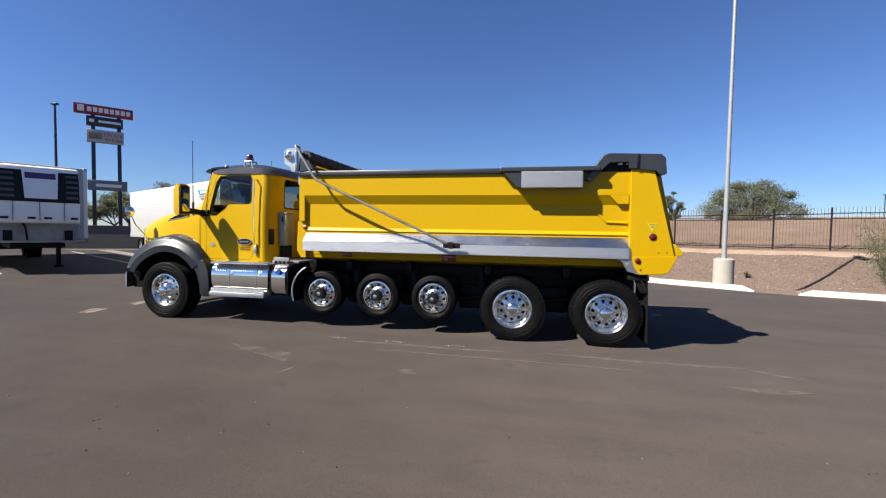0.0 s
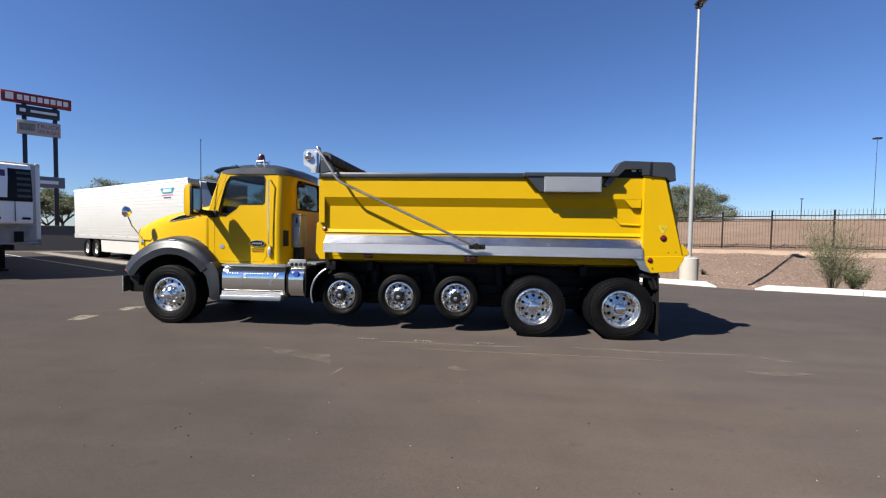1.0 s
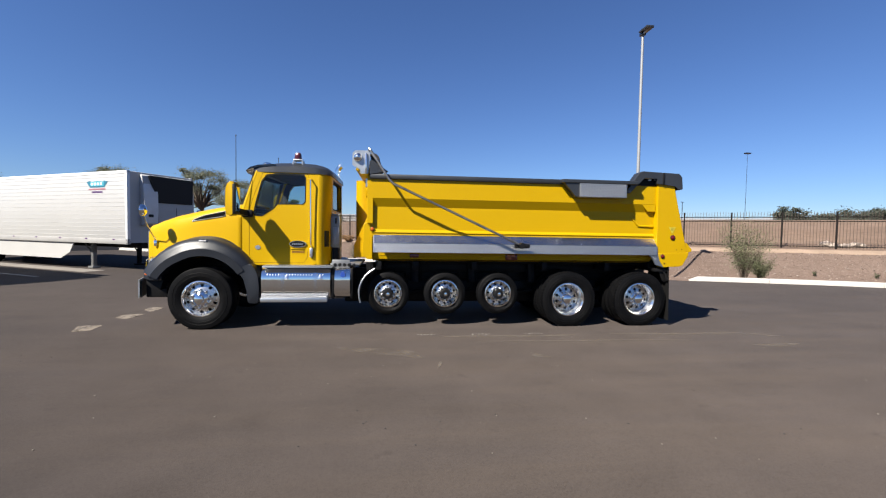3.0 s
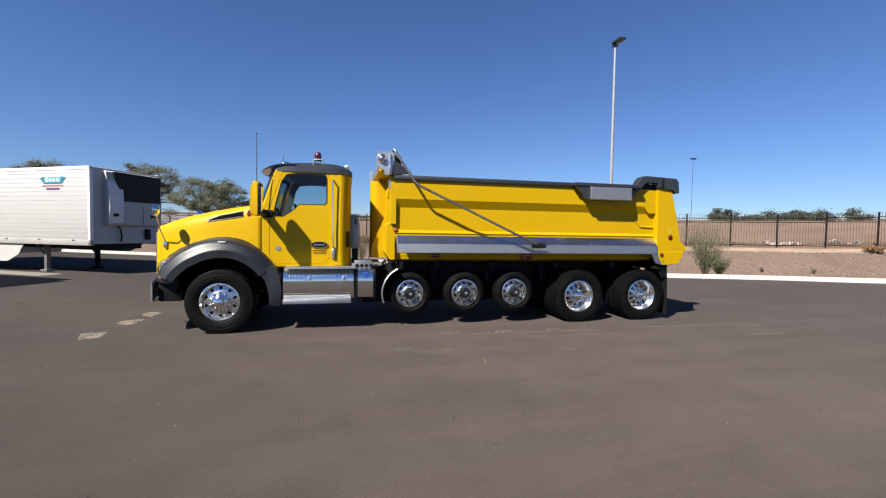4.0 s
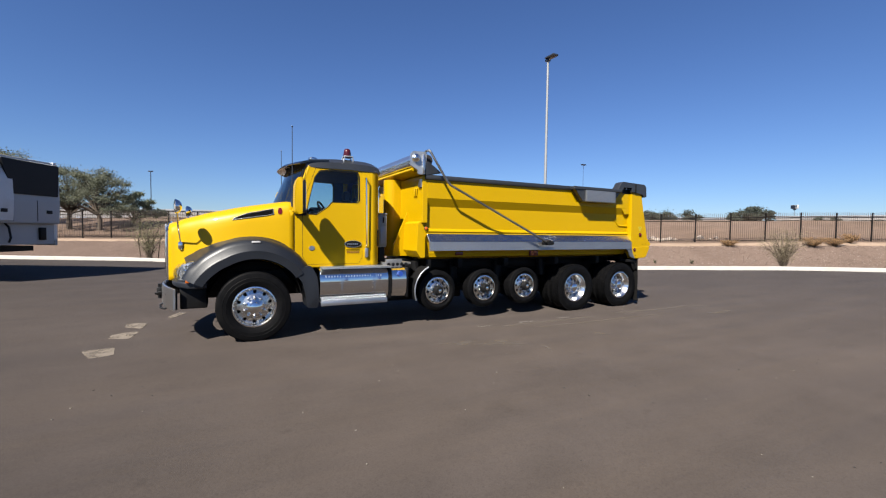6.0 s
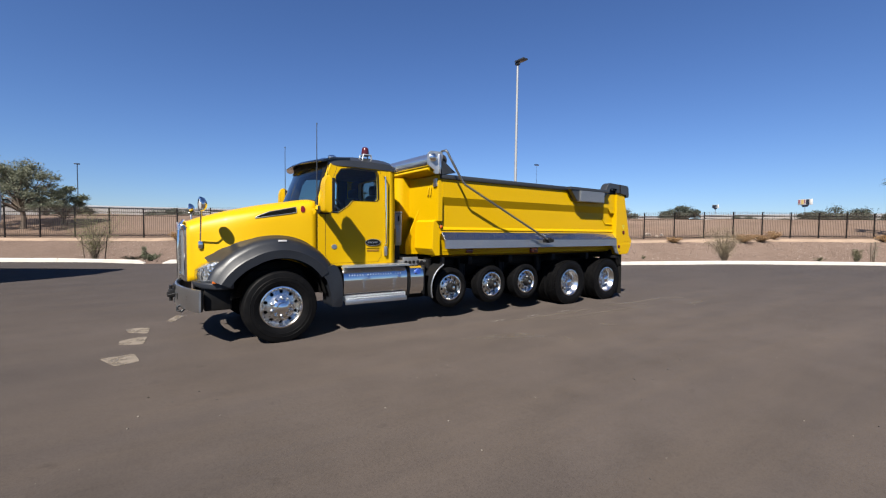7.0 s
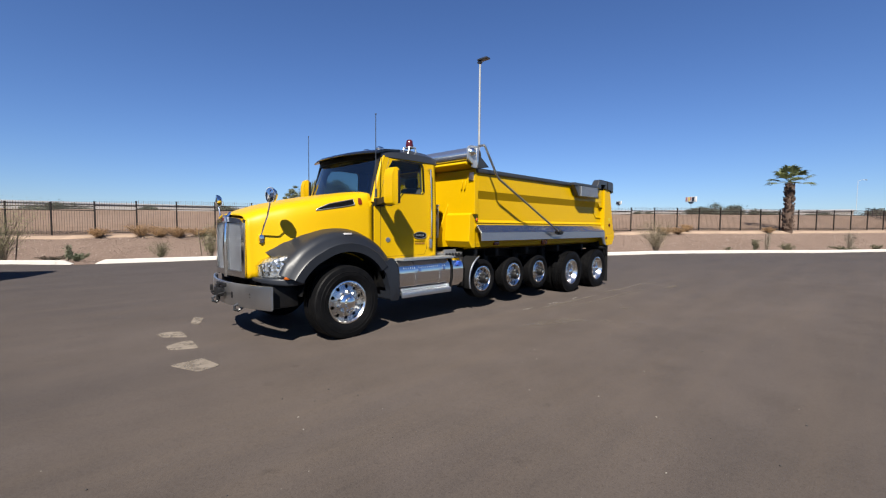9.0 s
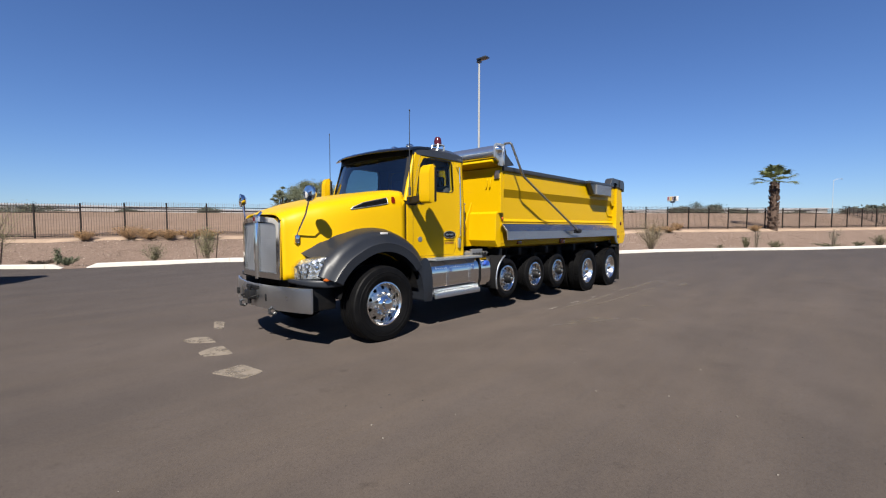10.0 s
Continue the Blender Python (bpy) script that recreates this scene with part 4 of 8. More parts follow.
def headlight(sg):
    bm = B()
    secs = []
    for x, y0, y1, z0, z1 in SHELL:
        secs.append([(x, sg * y, z) for y, z in rounded([(y0, z0), (y1, z0), (y1, z1), (y0, z1)], 0.04, 3)])
    loft(bm, secs)
    h = part("headlight", bm, LENS, truck, "clear wraparound headlight", smooth=50)
    h.visible_shadow = False
    bm = B()
    loft(bm, [[(x + 0.035, sg * (y0 + (y1 - y0) * 0.04 + (abs(y) - y0) * 0.92), z0 + (z1 - z0) * 0.04 + (z - z0) * 0.92) for y, z in rounded([(y0, z0), (y1, z0), (y1, z1), (y0, z1)], 0.04, 3)] for x, y0, y1, z0, z1 in SHELL])
    part("bowl", bm, HEAD_BOWL, h, "headlight bowl with glints painted as light and dark facets", smooth=50)
    for x, y, z in ((-0.955, 0.79, 0.97), (-0.855, 0.96, 1.04)):
        bm = B()
        bmesh.ops.create_uvsphere(bm, u_segments=14, v_segments=8, radius=0.045, matrix=Matrix.Translation((x, sg * y, z)) @ Matrix.Diagonal((0.7, 1, 1, 1)))
        part("projector", bm, CHROME, h, smooth=80)
    # Thin dark lines added for contrast in place of the lamp's inner reflections.
    for (xa, ya, za), (xb, yb, zb) in (((-1.01, 0.69, 1.045), (-0.76, 1.05, 1.16)), ((-1.01, 0.69, 0.91), (-0.76, 1.06, 0.93)), ((-0.95, 0.88, 0.925), (-0.91, 0.91, 1.11)), ((-0.99, 0.79, 0.915), (-0.97, 0.81, 1.07))):
        bm = B()
        tube(bm, [(xa - 0.004, sg * (ya + 0.012), za), ((xa + xb) / 2 - 0.03, sg * ((ya + yb) / 2 + 0.03), (za + zb) / 2), (xb - 0.004, sg * (yb + 0.012), zb)], 0.005, 6)
        part("dark_accent", bm, TRIM, h)
    bm = B()
    shelf = []
    for x, y0, y1, z0 in ((-1.055, 0.60, 0.74, 0.855), (-1.03, 0.60, 0.88, 0.835), (-0.95, 0.61, 1.03, 0.815), (-0.83, 0.64, 1.125, 0.80), (-0.70, 0.68, 1.165, 0.80), (-0.60, 0.70, 1.175, 0.81)):
        shelf.append([(x, sg * y, z) for y, z in rounded([(y0, z0), (y1, z0), (y1, 0.893), (y0, 0.893)], 0.022, 3)])
    loft(bm, shelf)
    part("headlight_trim", bm, FENDER, h, "dark grey shelf below the headlight", smooth=50)
    bm = B()
    box(bm, -0.86, -0.74, sg * 1.10, sg * 1.18, 0.89, 0.925, 0.008)
    part("turn_signal", bm, AMBER, h, "amber turn signal")


HEAD_BOWL = crystal_mat()
both(headlight)


def hood_vent(sg):
    """Dark air intake set in the hood's side, with a bright surround."""
    def at(x, z, out):
        return (x, sg * (hood_y(x, z) + out), z)
    low = [(-0.265, 1.785), (-0.05, 1.82), (0.20, 1.862), (0.305, 1.885)]
    high = [(-0.235, 1.815), (-0.07, 1.885), (0.16, 1.935), (0.298, 1.965)]

    def along(line, u):
        k = min(len(line) - 2, int(u * (len(line) - 1)))
        t = u * (len(line) - 1) - k
        return line[k][0] + (line[k + 1][0] - line[k][0]) * t, line[k][1] + (line[k + 1][1] - line[k][1]) * t

    bm = B()
    rows_ = []
    for k in range(19):
        (xa, za), (xb, zb) = along(low, k / 18), along(high, k / 18)
        rows_.append([at(xa + (xb - xa) * j / 6, za + (zb - za) * j / 6, 0.006) for j in range(7)])
    loft(bm, rows_, closed=False, cap=False)
    # Near-black sheet on the skin; its colour stands in for the shaded opening.
    v = part("hood_vent", bm, mat("intake_opening_black", (0.003, 0.003, 0.0035), 0.9, 0, 0.2, 30, 150, 0.1, spec=0.03), truck, "dark hood side intake with bright surround", smooth=60)
    edge = [along(low, k / 12) for k in range(13)] + [along(high, 1 - k / 12) for k in range(13)]
    part("vent_surround", tube(B(), [at(x, z, 0.006) for x, z in edge + edge[:1]], 0.007, 6, cap=False), DULL_ALU, v)
    for f in (0.33, 0.66):
        slat = [tuple((p + q) / 2 for p, q in zip(along(low, 0.08 + k / 13), along(high, 0.08 + k / 13))) for k in range(12)]
        slat = [(x, z + (f - 0.5) * 0.08) for x, z in slat]
        part("vent_slat", tube(B(), [at(x, z, 0.008) for x, z in slat], 0.003, 4), TRIM, v)
    bm = B()
    slab(bm, [at(x, z, 0.004) for x, z in rounded([(0.365, 1.90), (0.375, 1.89), (0.415, 1.89), (0.425, 1.94), (0.415, 1.985), (0.375, 1.985), (0.365, 1.94)], 0.015)], (0, sg * 0.006, 0))
    part("side_emblem", bm, RED_LENS, v, "small red hood side emblem")


both(hood_vent)
for sg in (-1, 1):
    part("hood_seam", box(B(), 0.599, 0.611, sg * 0.97, sg * 0.995, 1.05, 1.95), TRIM, truck, "dark gap between hood and cab")

# ---- cab ----
def side_y(z):
    """Half width of the cab: straight to the belt line, leaning in above it."""
    return 1.015 if z < 1.9 else 1.015 - 0.06 * (z - 1.9) / 0.85


CAB_OUT = [(0.62, 1.06), (1.78, 1.06), (1.845, 1.10), (1.845, 1.6), (1.845, 2.2), (1.845, 2.55), (1.83, 2.66), (1.4, 2.70), (0.92, 2.68), (0.84, 2.64), (0.69, 2.22), (0.605, 1.92), (0.605, 1.6), (0.605, 1.3)]
CAB_IN = [(0.825, 1.91), (0.94, 1.905), (1.12, 2.03), (1.18, 2.105), (1.59, 2.11), (1.63, 2.15), (1.63, 2.54), (1.60, 2.605), (1.2, 2.615), (0.995, 2.59), (0.915, 2.48), (0.845, 2.20), (0.805, 2.02), (0.80, 1.935)]


RUST_INK = mat("brown_orange_lettering", (0.16, 0.07, 0.008), 0.5, 0, 0.1, 20, 60, 0.0)


def cab():
    c = part("cab", box(B(), 0.62, 1.96, -0.95, 0.95, 1.04, 1.12), YELLOW, truck, "yellow day cab with tinted windows", smooth=40)
    for sg in (-1, 1):
        bm = B()
        frame_panel(bm, [(x, sg * side_y(z), z) for x, z in CAB_OUT], [(x, sg * side_y(z), z) for x, z in CAB_IN], (0, -sg * 0.05, 0))
        part("side_panel", bm, YELLOW, c, smooth=40)
    # rear wall with its window opening
    bm = B()
    o = rounded([(-0.665, 1.07), (0.665, 1.07), (0.665, 2.66), (-0.665, 2.66)], 0.004, 3)
    i = rounded([(-0.60, 2.06), (0.60, 2.06), (0.56, 2.56), (-0.56, 2.56)], 0.07, 3)
    frame_panel(bm, [(2.045, y, z) for y, z in o], [(2.045, y, z) for y, z in i], (-0.05, 0, 0))
    part("rear_panel", bm, YELLOW, c, smooth=40)
    for sg in (-1, 1):
        rows_ = []
        for z in (1.07, 1.5, 1.9, 2.3, 2.66):
            d = 1.015 - side_y(z)
            curve = [(1.843 + 0.202 * math.sin(radians(a)), sg * (0.665 + (0.35 - d) * math.cos(radians(a))), z) for a in range(0, 91, 10)]
            rows_.append(curve + [(x - 0.04, y - sg * 0.02, z_) for x, y, z_ in curve[::-1]])
        part("rear_corner", loft(B(), rows_), YELLOW, c, "rounded rear cab corner", smooth=50)
    bm = B()
    across = (-0.97, -0.86, -0.7, -0.5, -0.25, 0, 0.25, 0.5, 0.7, 0.86, 0.97)
    o = [(y, 1.94) for y in across] + [(y * 0.96, 2.70) for y in across[::-1]]
    i = [(y * 0.955, 1.99) for y in across] + [(y * 0.905, 2.62) for y in across[::-1]]
    frame_panel(bm, [screen_at(y, z) for y, z in o], [screen_at(y, z) for y, z in i], (0.05, 0, 0))
    part("windshield_frame", bm, TRIM, c, smooth=40)
    part("cowl", box(B(), 0.52, 0.72, -0.97, 0.97, 1.5, 1.96, 0.03), YELLOW, c)
    part("firewall", box(B(), 0.60, 0.66, -0.95, 0.95, 1.1, 1.9), YELLOW, c)
    return c


def screen_at(y, z):
    t = (z - 1.95) / 0.74
    return (0.298 + 0.316 * t + 0.272 * (abs(y) / 0.95) ** 2.2 * (1 - 0.37 * t), y, z)


cab_ob = cab()
bm = B()
glass_rows = []
for k in range(5):
    z = 1.985 + 0.645 * k / 4
    glass_rows.append([Vector(screen_at(0.93 * (1 - 0.05 * k / 4) * j / 10, z)) + Vector((0.02, 0, 0)) for j in range(-10, 11)])
loft(bm, glass_rows, closed=False, cap=False)
ws = part("windshield", bm, WINDSHIELD, cab_ob, "curved tinted windshield", smooth=60)
ws.visible_shadow = False
for sg in (-1, 1):
    bm = B()
    bm.faces.new([bm.verts.new((x, sg * (side_y(z) - 0.02), z)) for x, z in CAB_IN])
    w = part("side_window", bm, GLASS, cab_ob, "tinted door window", smooth=0)
    w.visible_shadow = False
    bm = B()
    o = [(1.2 + (x - 1.2) * 1.035, 2.25 + (z - 2.25) * 1.045) for x, z in CAB_IN]
    frame_panel(bm, [(x, sg * (side_y(z) + 0.004), z) for x, z in o], [(x, sg * (side_y(z) + 0.004), z) for x, z in CAB_IN], (0, -sg * 0.03, 0))
    part("window_seal", bm, TRIM, cab_ob, "black rubber window seal")
    bm = B()
    tube(bm, [(0.605, sg * 0.975, 1.93), (0.69, sg * 0.957, 2.22), (0.835, sg * 0.925, 2.66)], 0.04, 10)
    part("windshield_pillar", bm, YELLOW, cab_ob, "yellow windshield pillar", smooth=50)
    # door cut lines
    bm = B()
    for a, b in (((0.72, 1.90), (0.72, 1.22)), ((0.72, 1.22), (0.80, 1.10)), ((0.80, 1.10), (1.62, 1.10)), ((1.62, 1.10), (1.68, 1.2)), ((1.68, 1.2), (1.68, 2.62)), ((1.68, 2.62), (0.93, 2.64)), ((0.93, 2.64), (0.765, 2.18)), ((0.765, 2.18), (0.70, 1.90)), ((0.70, 1.90), (0.72, 1.85))):
        tube(bm, [(a[0], sg * (side_y(a[1]) - 0.001), a[1]), (b[0], sg * (side_y(b[1]) - 0.001), b[1])], 0.0032, 5)
    part("door_seam", bm, TRIM, cab_ob)
    oval = [(1.52 + 0.14 * math.cos(k * math.tau / 28), 1.425 + 0.058 * math.sin(k * math.tau / 28)) for k in range(28)]
    badge = part("side_badge", slab(B(), [(x, sg * 1.017, z) for x, z in oval], (0, sg * 0.01, 0)), TRIM, cab_ob, "black oval badge with bright lettering bars")
    part("badge_rim", frame_panel(B(), [(x, sg * 1.017, z) for x, z in oval], [(1.52 + (x - 1.52) * 0.955, sg * 1.017, 1.425 + (z - 1.425) * 0.89) for x, z in oval], (0, sg * 0.014, 0)), DULL_ALU, badge)
    for k in range(6):
        part("lettering_bar", prism(B(), [(1.425 + k * 0.031, 1.412), (1.443 + k * 0.031, 1.412), (1.449 + k * 0.031, 1.438), (1.431 + k * 0.031, 1.438)], "y", sg * 1.027, sg * 1.031), DULL_ALU, badge)
    part("door_pull", box(B(), 1.40, 1.63, sg * 1.012, sg * 1.028, 1.335, 1.347, 0.003), YELLOW, cab_ob)
    bm = B()
    for k in range(6):
        box(bm, 1.42 + k * 0.036, 1.445 + k * 0.036, sg * 1.014, sg * 1.021, 1.275, 1.305)
    part("model_badge", bm, RUST_INK, cab_ob, "small brown-orange model lettering bars")
    bm = B()
    slab(bm, [(0.86 + 0.045 * math.cos(a * math.tau / 16), sg * 1.016, 1.36 + 0.038 * math.sin(a * math.tau / 16)) for a in range(16)], (0, sg * 0.005, 0))
    part("round_badge", bm, DULL_ALU, cab_ob, "small round silver decal")
    # grab rail behind the door
    bm = B()
    tube(bm, [(1.735, sg * 0.975, 2.54), (1.735, sg * 1.05, 2.52), (1.74, sg * 1.065, 2.0), (1.745, sg * 1.065, 1.42), (1.745, sg * 1.01, 1.38)], 0.012, 8)
    part("grab_rail", bm, CHROME, cab_ob, "chrome grab rail")
    bm = B()
    box(bm, 1.72, 1.775, sg * 1.012, sg * 1.055, 1.20, 1.36, 0.012)
    part("step_lamp", bm, DULL_ALU, cab_ob)
bm = B()
bm.faces.new([bm.verts.new((2.0, y, z)) for y, z in rounded([(-0.61, 2.05), (0.61, 2.05), (0.57, 2.57), (-0.57, 2.57)], 0.07, 3)])
rw = part("rear_window", bm, REAR_GLASS, cab_ob, "tinted rear cab window", smooth=0)
rw.visible_shadow = False
bm = B()
i = rounded([(-0.60, 2.06), (0.60, 2.06), (0.56, 2.56), (-0.56, 2.56)], 0.07, 3)
frame_panel(bm, [(2.045, y * 1.05, 2.31 + (z - 2.31) * 1.1) for y, z in i], [(2.045, y, z) for y, z in i], (-0.03, 0, 0))
part("rear_window_seal", bm, TRIM, cab_ob)
bm = B()
box(bm, -0.05, 0.05, -0.012, 0.012, 1.38, 1.66, 0.008, Matrix.Translation((1.986, -0.915, 0)) @ Matrix.Rotation(radians(52), 4, "Z"))
part("cab_vent", bm, TRIM, cab_ob, "black cab vent")

SMOKED = mat("smoked_visor", (0.006, 0.0065, 0.0075), 0.12, 0, 0.1, 3, 120, 0.0, coat=0.3)
BEACON_RED = mat("beacon_red", (0.045, 0.0035, 0.004), 0.2, 0, 0.1, 20, 90, 0.02, coat=0.3)
# Roof cap, visor, roof lamps, beacon and aerials.
bm = B()
secs = []
for x, h, w, base in ((0.78, 0.085, 0.955, 2.675), (0.95, 0.135, 0.972, 2.675), (1.2, 0.16, 0.978, 2.675), (1.5, 0.17, 0.978, 2.675), (1.78, 0.16, 0.976, 2.67), (1.90, 0.14, 0.965, 2.665), (2.0, 0.105, 0.90, 2.66), (2.06, 0.05, 0.80, 2.655)):
    secs.append([(x, -w, base - 0.03), (x, -w + 0.01, base + h * 0.45), (x, -w * 0.86, base + h * 0.9), (x, -w * 0.5, base + h), (x, 0, base + h * 1.1), (x, w * 0.5, base + h), (x, w * 0.86, base + h * 0.9), (x, w - 0.01, base + h * 0.45), (x, w, base - 0.03)])
loft(bm, secs)
part("roof_cap", bm, DARK_PAINT, cab_ob, "dark grey cab roof cap", smooth=50)
bm = B()
secs = []
for y in (-0.97, -0.75, -0.4, 0, 0.4, 0.75, 0.97):
    fx = 0.46 + 0.22 * (abs(y) / 0.97) ** 2.4
    secs.append([(fx + 0.46, y, 2.785), (fx + 0.17, y, 2.765), (fx + 0.04, y, 2.725), (fx, y, 2.69), (fx + 0.012, y, 2.682), (fx + 0.17, y, 2.732), (fx + 0.46, y, 2.755)])
loft(bm, secs)
part("sun_visor", bm, SMOKED, cab_ob, "dark smoked exterior sun visor", smooth=50)
for y in (-0.72, -0.36, 0, 0.36, 0.72):
    bm = B()
    bmesh.ops.create_uvsphere(bm, u_segments=12, v_segments=8, radius=0.05, matrix=Matrix.Translation((0.93, y, 2.81)) @ Matrix.Diagonal((1.5, 0.9, 0.7, 1)))
    part("clearance_lamp", bm, CHROME, cab_ob, "chrome roof clearance lamp", smooth=80)
bm = B()
for dy in (-0.08, 0.06):
    tube(bm, [(1.40, -0.78 + dy, 2.785), (1.42, -0.78 + dy, 2.885), (1.55, -0.78 + dy, 2.885), (1.57, -0.78 + dy, 2.785)], 0.016, 6)
box(bm, 1.41, 1.55, -0.88, -0.70, 2.875, 2.89, 0.006)
part("beacon_bracket", bm, HOUSING, cab_ob)
bm = B()
lathe(bm, [(0.0, -0.02), (0.062, -0.02), (0.065, 0.01), (0.058, 0.05), (0.053, 0.085), (0.035, 0.105), (0.0, 0.108)], 20, Matrix.Translation((1.475, -0.80, 2.91)) @ Matrix.Rotation(radians(-90), 4, "X"))
part("beacon", bm, BEACON_RED, cab_ob, "dark red warning beacon dome", smooth=60)
for x, y, top in ((0.55, -1.13, 3.23), (0.64, 1.10, 3.23)):
    bm = B()
    tube(bm, [(x, y, 2.0), (x, y, 2.12)], 0.02, 8)
    tube(bm, [(x, y, 2.1), (x, y, top - 0.03)], [0.008, 0.005], 6)
    bmesh.ops.create_uvsphere(bm, u_segments=8, v_segments=6, radius=0.012, matrix=Matrix.Translation((x, y, top - 0.02)))
    part("antenna", bm, DARK_PAINT, truck, "tall black whip antenna")


bm = B()
bend = [(1.90 + 0.16 * (1 - math.cos(radians(a))), 1.10, 2.94 + 0.16 * math.sin(radians(a))) for a in range(0, 61, 12)]
tube(bm, [(1.90, 1.10, 1.0), (1.90, 1.10, 2.2), *bend], 0.058, 18)
stack = part("exhaust_stack", bm, CHROME, truck, "chrome exhaust stack with a curved tip", smooth=50)
for z in (1.5, 2.3):
    part("clamp", tube(B(), [(1.90, 1.10, z), (1.90, 1.10, z + 0.04)], 0.063, 18), DULL_ALU, stack)
part("stack_bracket", box(B(), 1.88, 1.93, 0.6, 1.06, 1.16, 1.22, 0.01), BLACK, stack)
# Cab interior.
for y in (-0.5, 0.5):
    bm = B()
    box(bm, 1.35, 1.85, y - 0.26, y + 0.26, 1.42, 1.6, 0.06)
    box(bm, 1.70, 1.86, y - 0.25, y + 0.25, 1.55, 2.25, 0.06)
    box(bm, 1.72, 1.84, y - 0.14, y + 0.14, 2.24, 2.42, 0.05)
    box(bm, 1.4, 1.8, y - 0.2, y + 0.2, 1.1, 1.43)
    part("cab_seat", bm, INTERIOR, cab_ob, "grey cloth high-back seat")
bm = B()
prism(bm, [(0.66, 1.3), (1.02, 1.35), (1.05, 1.75), (0.95, 1.92), (0.66, 1.95)], "y", -0.94, 0.94, 0.02)
part("dashboard", bm, INTERIOR, cab_ob, "dark dashboard")
bm = B()
m = Matrix.Translation((1.16, -0.5, 1.93)) @ Matrix.Rotation(radians(62), 4, "Y") @ Matrix.Rotation(radians(90), 4, "X")
ring = [m @ Vector((0.225 * math.cos(k * math.tau / 24), 0, 0.225 * math.sin(k * math.tau / 24))) for k in range(25)]
tube(bm, ring, 0.016, 8, cap=False)
for k in (2, 14, 20):
    tube(bm, [m @ Vector((0, 0, 0)), ring[k]], 0.014, 6)
tube(bm, [m @ Vector((0, 0, 0)), (1.0, -0.5, 1.8)], 0.03, 8)
part("steering_wheel", bm, TRIM, cab_ob)
bm = B()
for sg in (-1, 1):
    frame_panel(bm, [(1.3 + (x - 1.3) * 0.97, sg * (side_y(z) - 0.056), 1.9 + (z - 1.9) * 0.97) for x, z in CAB_OUT], [(x, sg * (side_y(z) - 0.056), z) for x, z in CAB_IN], (0, -sg * 0.02, 0))
o = rounded([(-0.93, 1.14), (0.93, 1.14), (0.88, 2.60), (-0.88, 2.60)], 0.06, 3)
i = rounded([(-0.60, 2.06), (0.60, 2.06), (0.56, 2.56), (-0.56, 2.56)], 0.07, 3)
frame_panel(bm, [(1.93, y, z) for y, z in o], [(1.93, y, z) for y, z in i], (-0.02, 0, 0))
part("cab_lining", bm, INTERIOR, cab_ob, "dark inner cab trim")
bm = B()
box(bm, 0.95, 1.97, -0.9, 0.9, 2.615, 2.64)
part("headliner", bm, INTERIOR, cab_ob)


def cab_mirror(sg):
    bm = B()
    prism(bm, rounded([(0.545, 1.88), (0.655, 1.88), (0.675, 1.95), (0.675, 2.36), (0.645, 2.42), (0.575, 2.41), (0.535, 2.3), (0.53, 2.0)], 0.04), "y", sg * (1.345 if sg < 0 else 1.10), sg * (1.54 if sg < 0 else 1.22), 0.018)
    mshell = part("cab_mirror", bm, YELLOW, truck, "tall yellow cab mirror on a black arm")
    bm = B()
    box(bm, 0.635, 0.685, sg * (1.341 if sg < 0 else 1.096), sg * (1.544 if sg < 0 else 1.224), 1.90, 2.38, 0.012)
    part("mirror_frame", bm, TRIM, mshell)
    bm = B()
    box(bm, 0.683, 0.691, sg * (1.365 if sg < 0 else 1.12), sg * (1.52 if sg < 0 else 1.20), 1.94, 2.33)
    part("mirror_glass", bm, MIRROR, mshell)
    bm = B()
    reach = 1.37 if sg < 0 else 1.12
    loft(bm, [[(x + dx, sg * y, z + dz) for dx, dz in ((-0.05, -0.05), (0.05, -0.05), (0.05, 0.04), (-0.05, 0.04))] for x, y, z in ((0.68, 0.97, 1.94), (0.65, 1.12, 1.945), (0.61, reach, 1.97))])
    box(bm, 0.60, 0.78, sg * 0.965, sg * 1.05, 1.87, 1.995, 0.02)
    part("mirror_arm", bm, TRIM, mshell)


both(cab_mirror)


def hood_mirror(sg):
    """Round convex mirror on a bent chrome stalk."""
    c = Vector((-0.97, sg * 1.02, 1.95))
    bm = B()
    m = Matrix.Translation(c) @ Matrix.Rotation(radians(100 if sg < 0 else 80), 4, "Z")
    lathe(bm, [(0.0, 0.075), (0.05, 0.068), (0.085, 0.04), (0.10, 0.0), (0.098, -0.012), (0.0, -0.012)], 24, m)
    h = part("hood_mirror", bm, CHROME, truck, "round chrome hood mirror on a stalk", smooth=60)
    bm = B()
    lathe(bm, [(0.092, -0.013), (0.05, -0.022), (0.0, -0.026)], 24, m)
    part("convex_glass", bm, MIRROR, h, smooth=60)
    bm = B()
    foot = Vector((-0.95, sg * (hood_y(-0.95, 1.42) + 0.02), 1.42))
    tube(bm, [c + Vector((0.01, -sg * 0.02, -0.05)), (-0.96, sg * 0.90, 1.7), foot + Vector((0, sg * 0.02, 0.05)), foot], 0.011, 8)
    box(bm, foot.x - 0.03, foot.x + 0.03, foot.y - 0.03, foot.y + 0.03, 1.34, 1.45, 0.015)
    part("stalk", bm, CHROME, h)


both(hood_mirror)

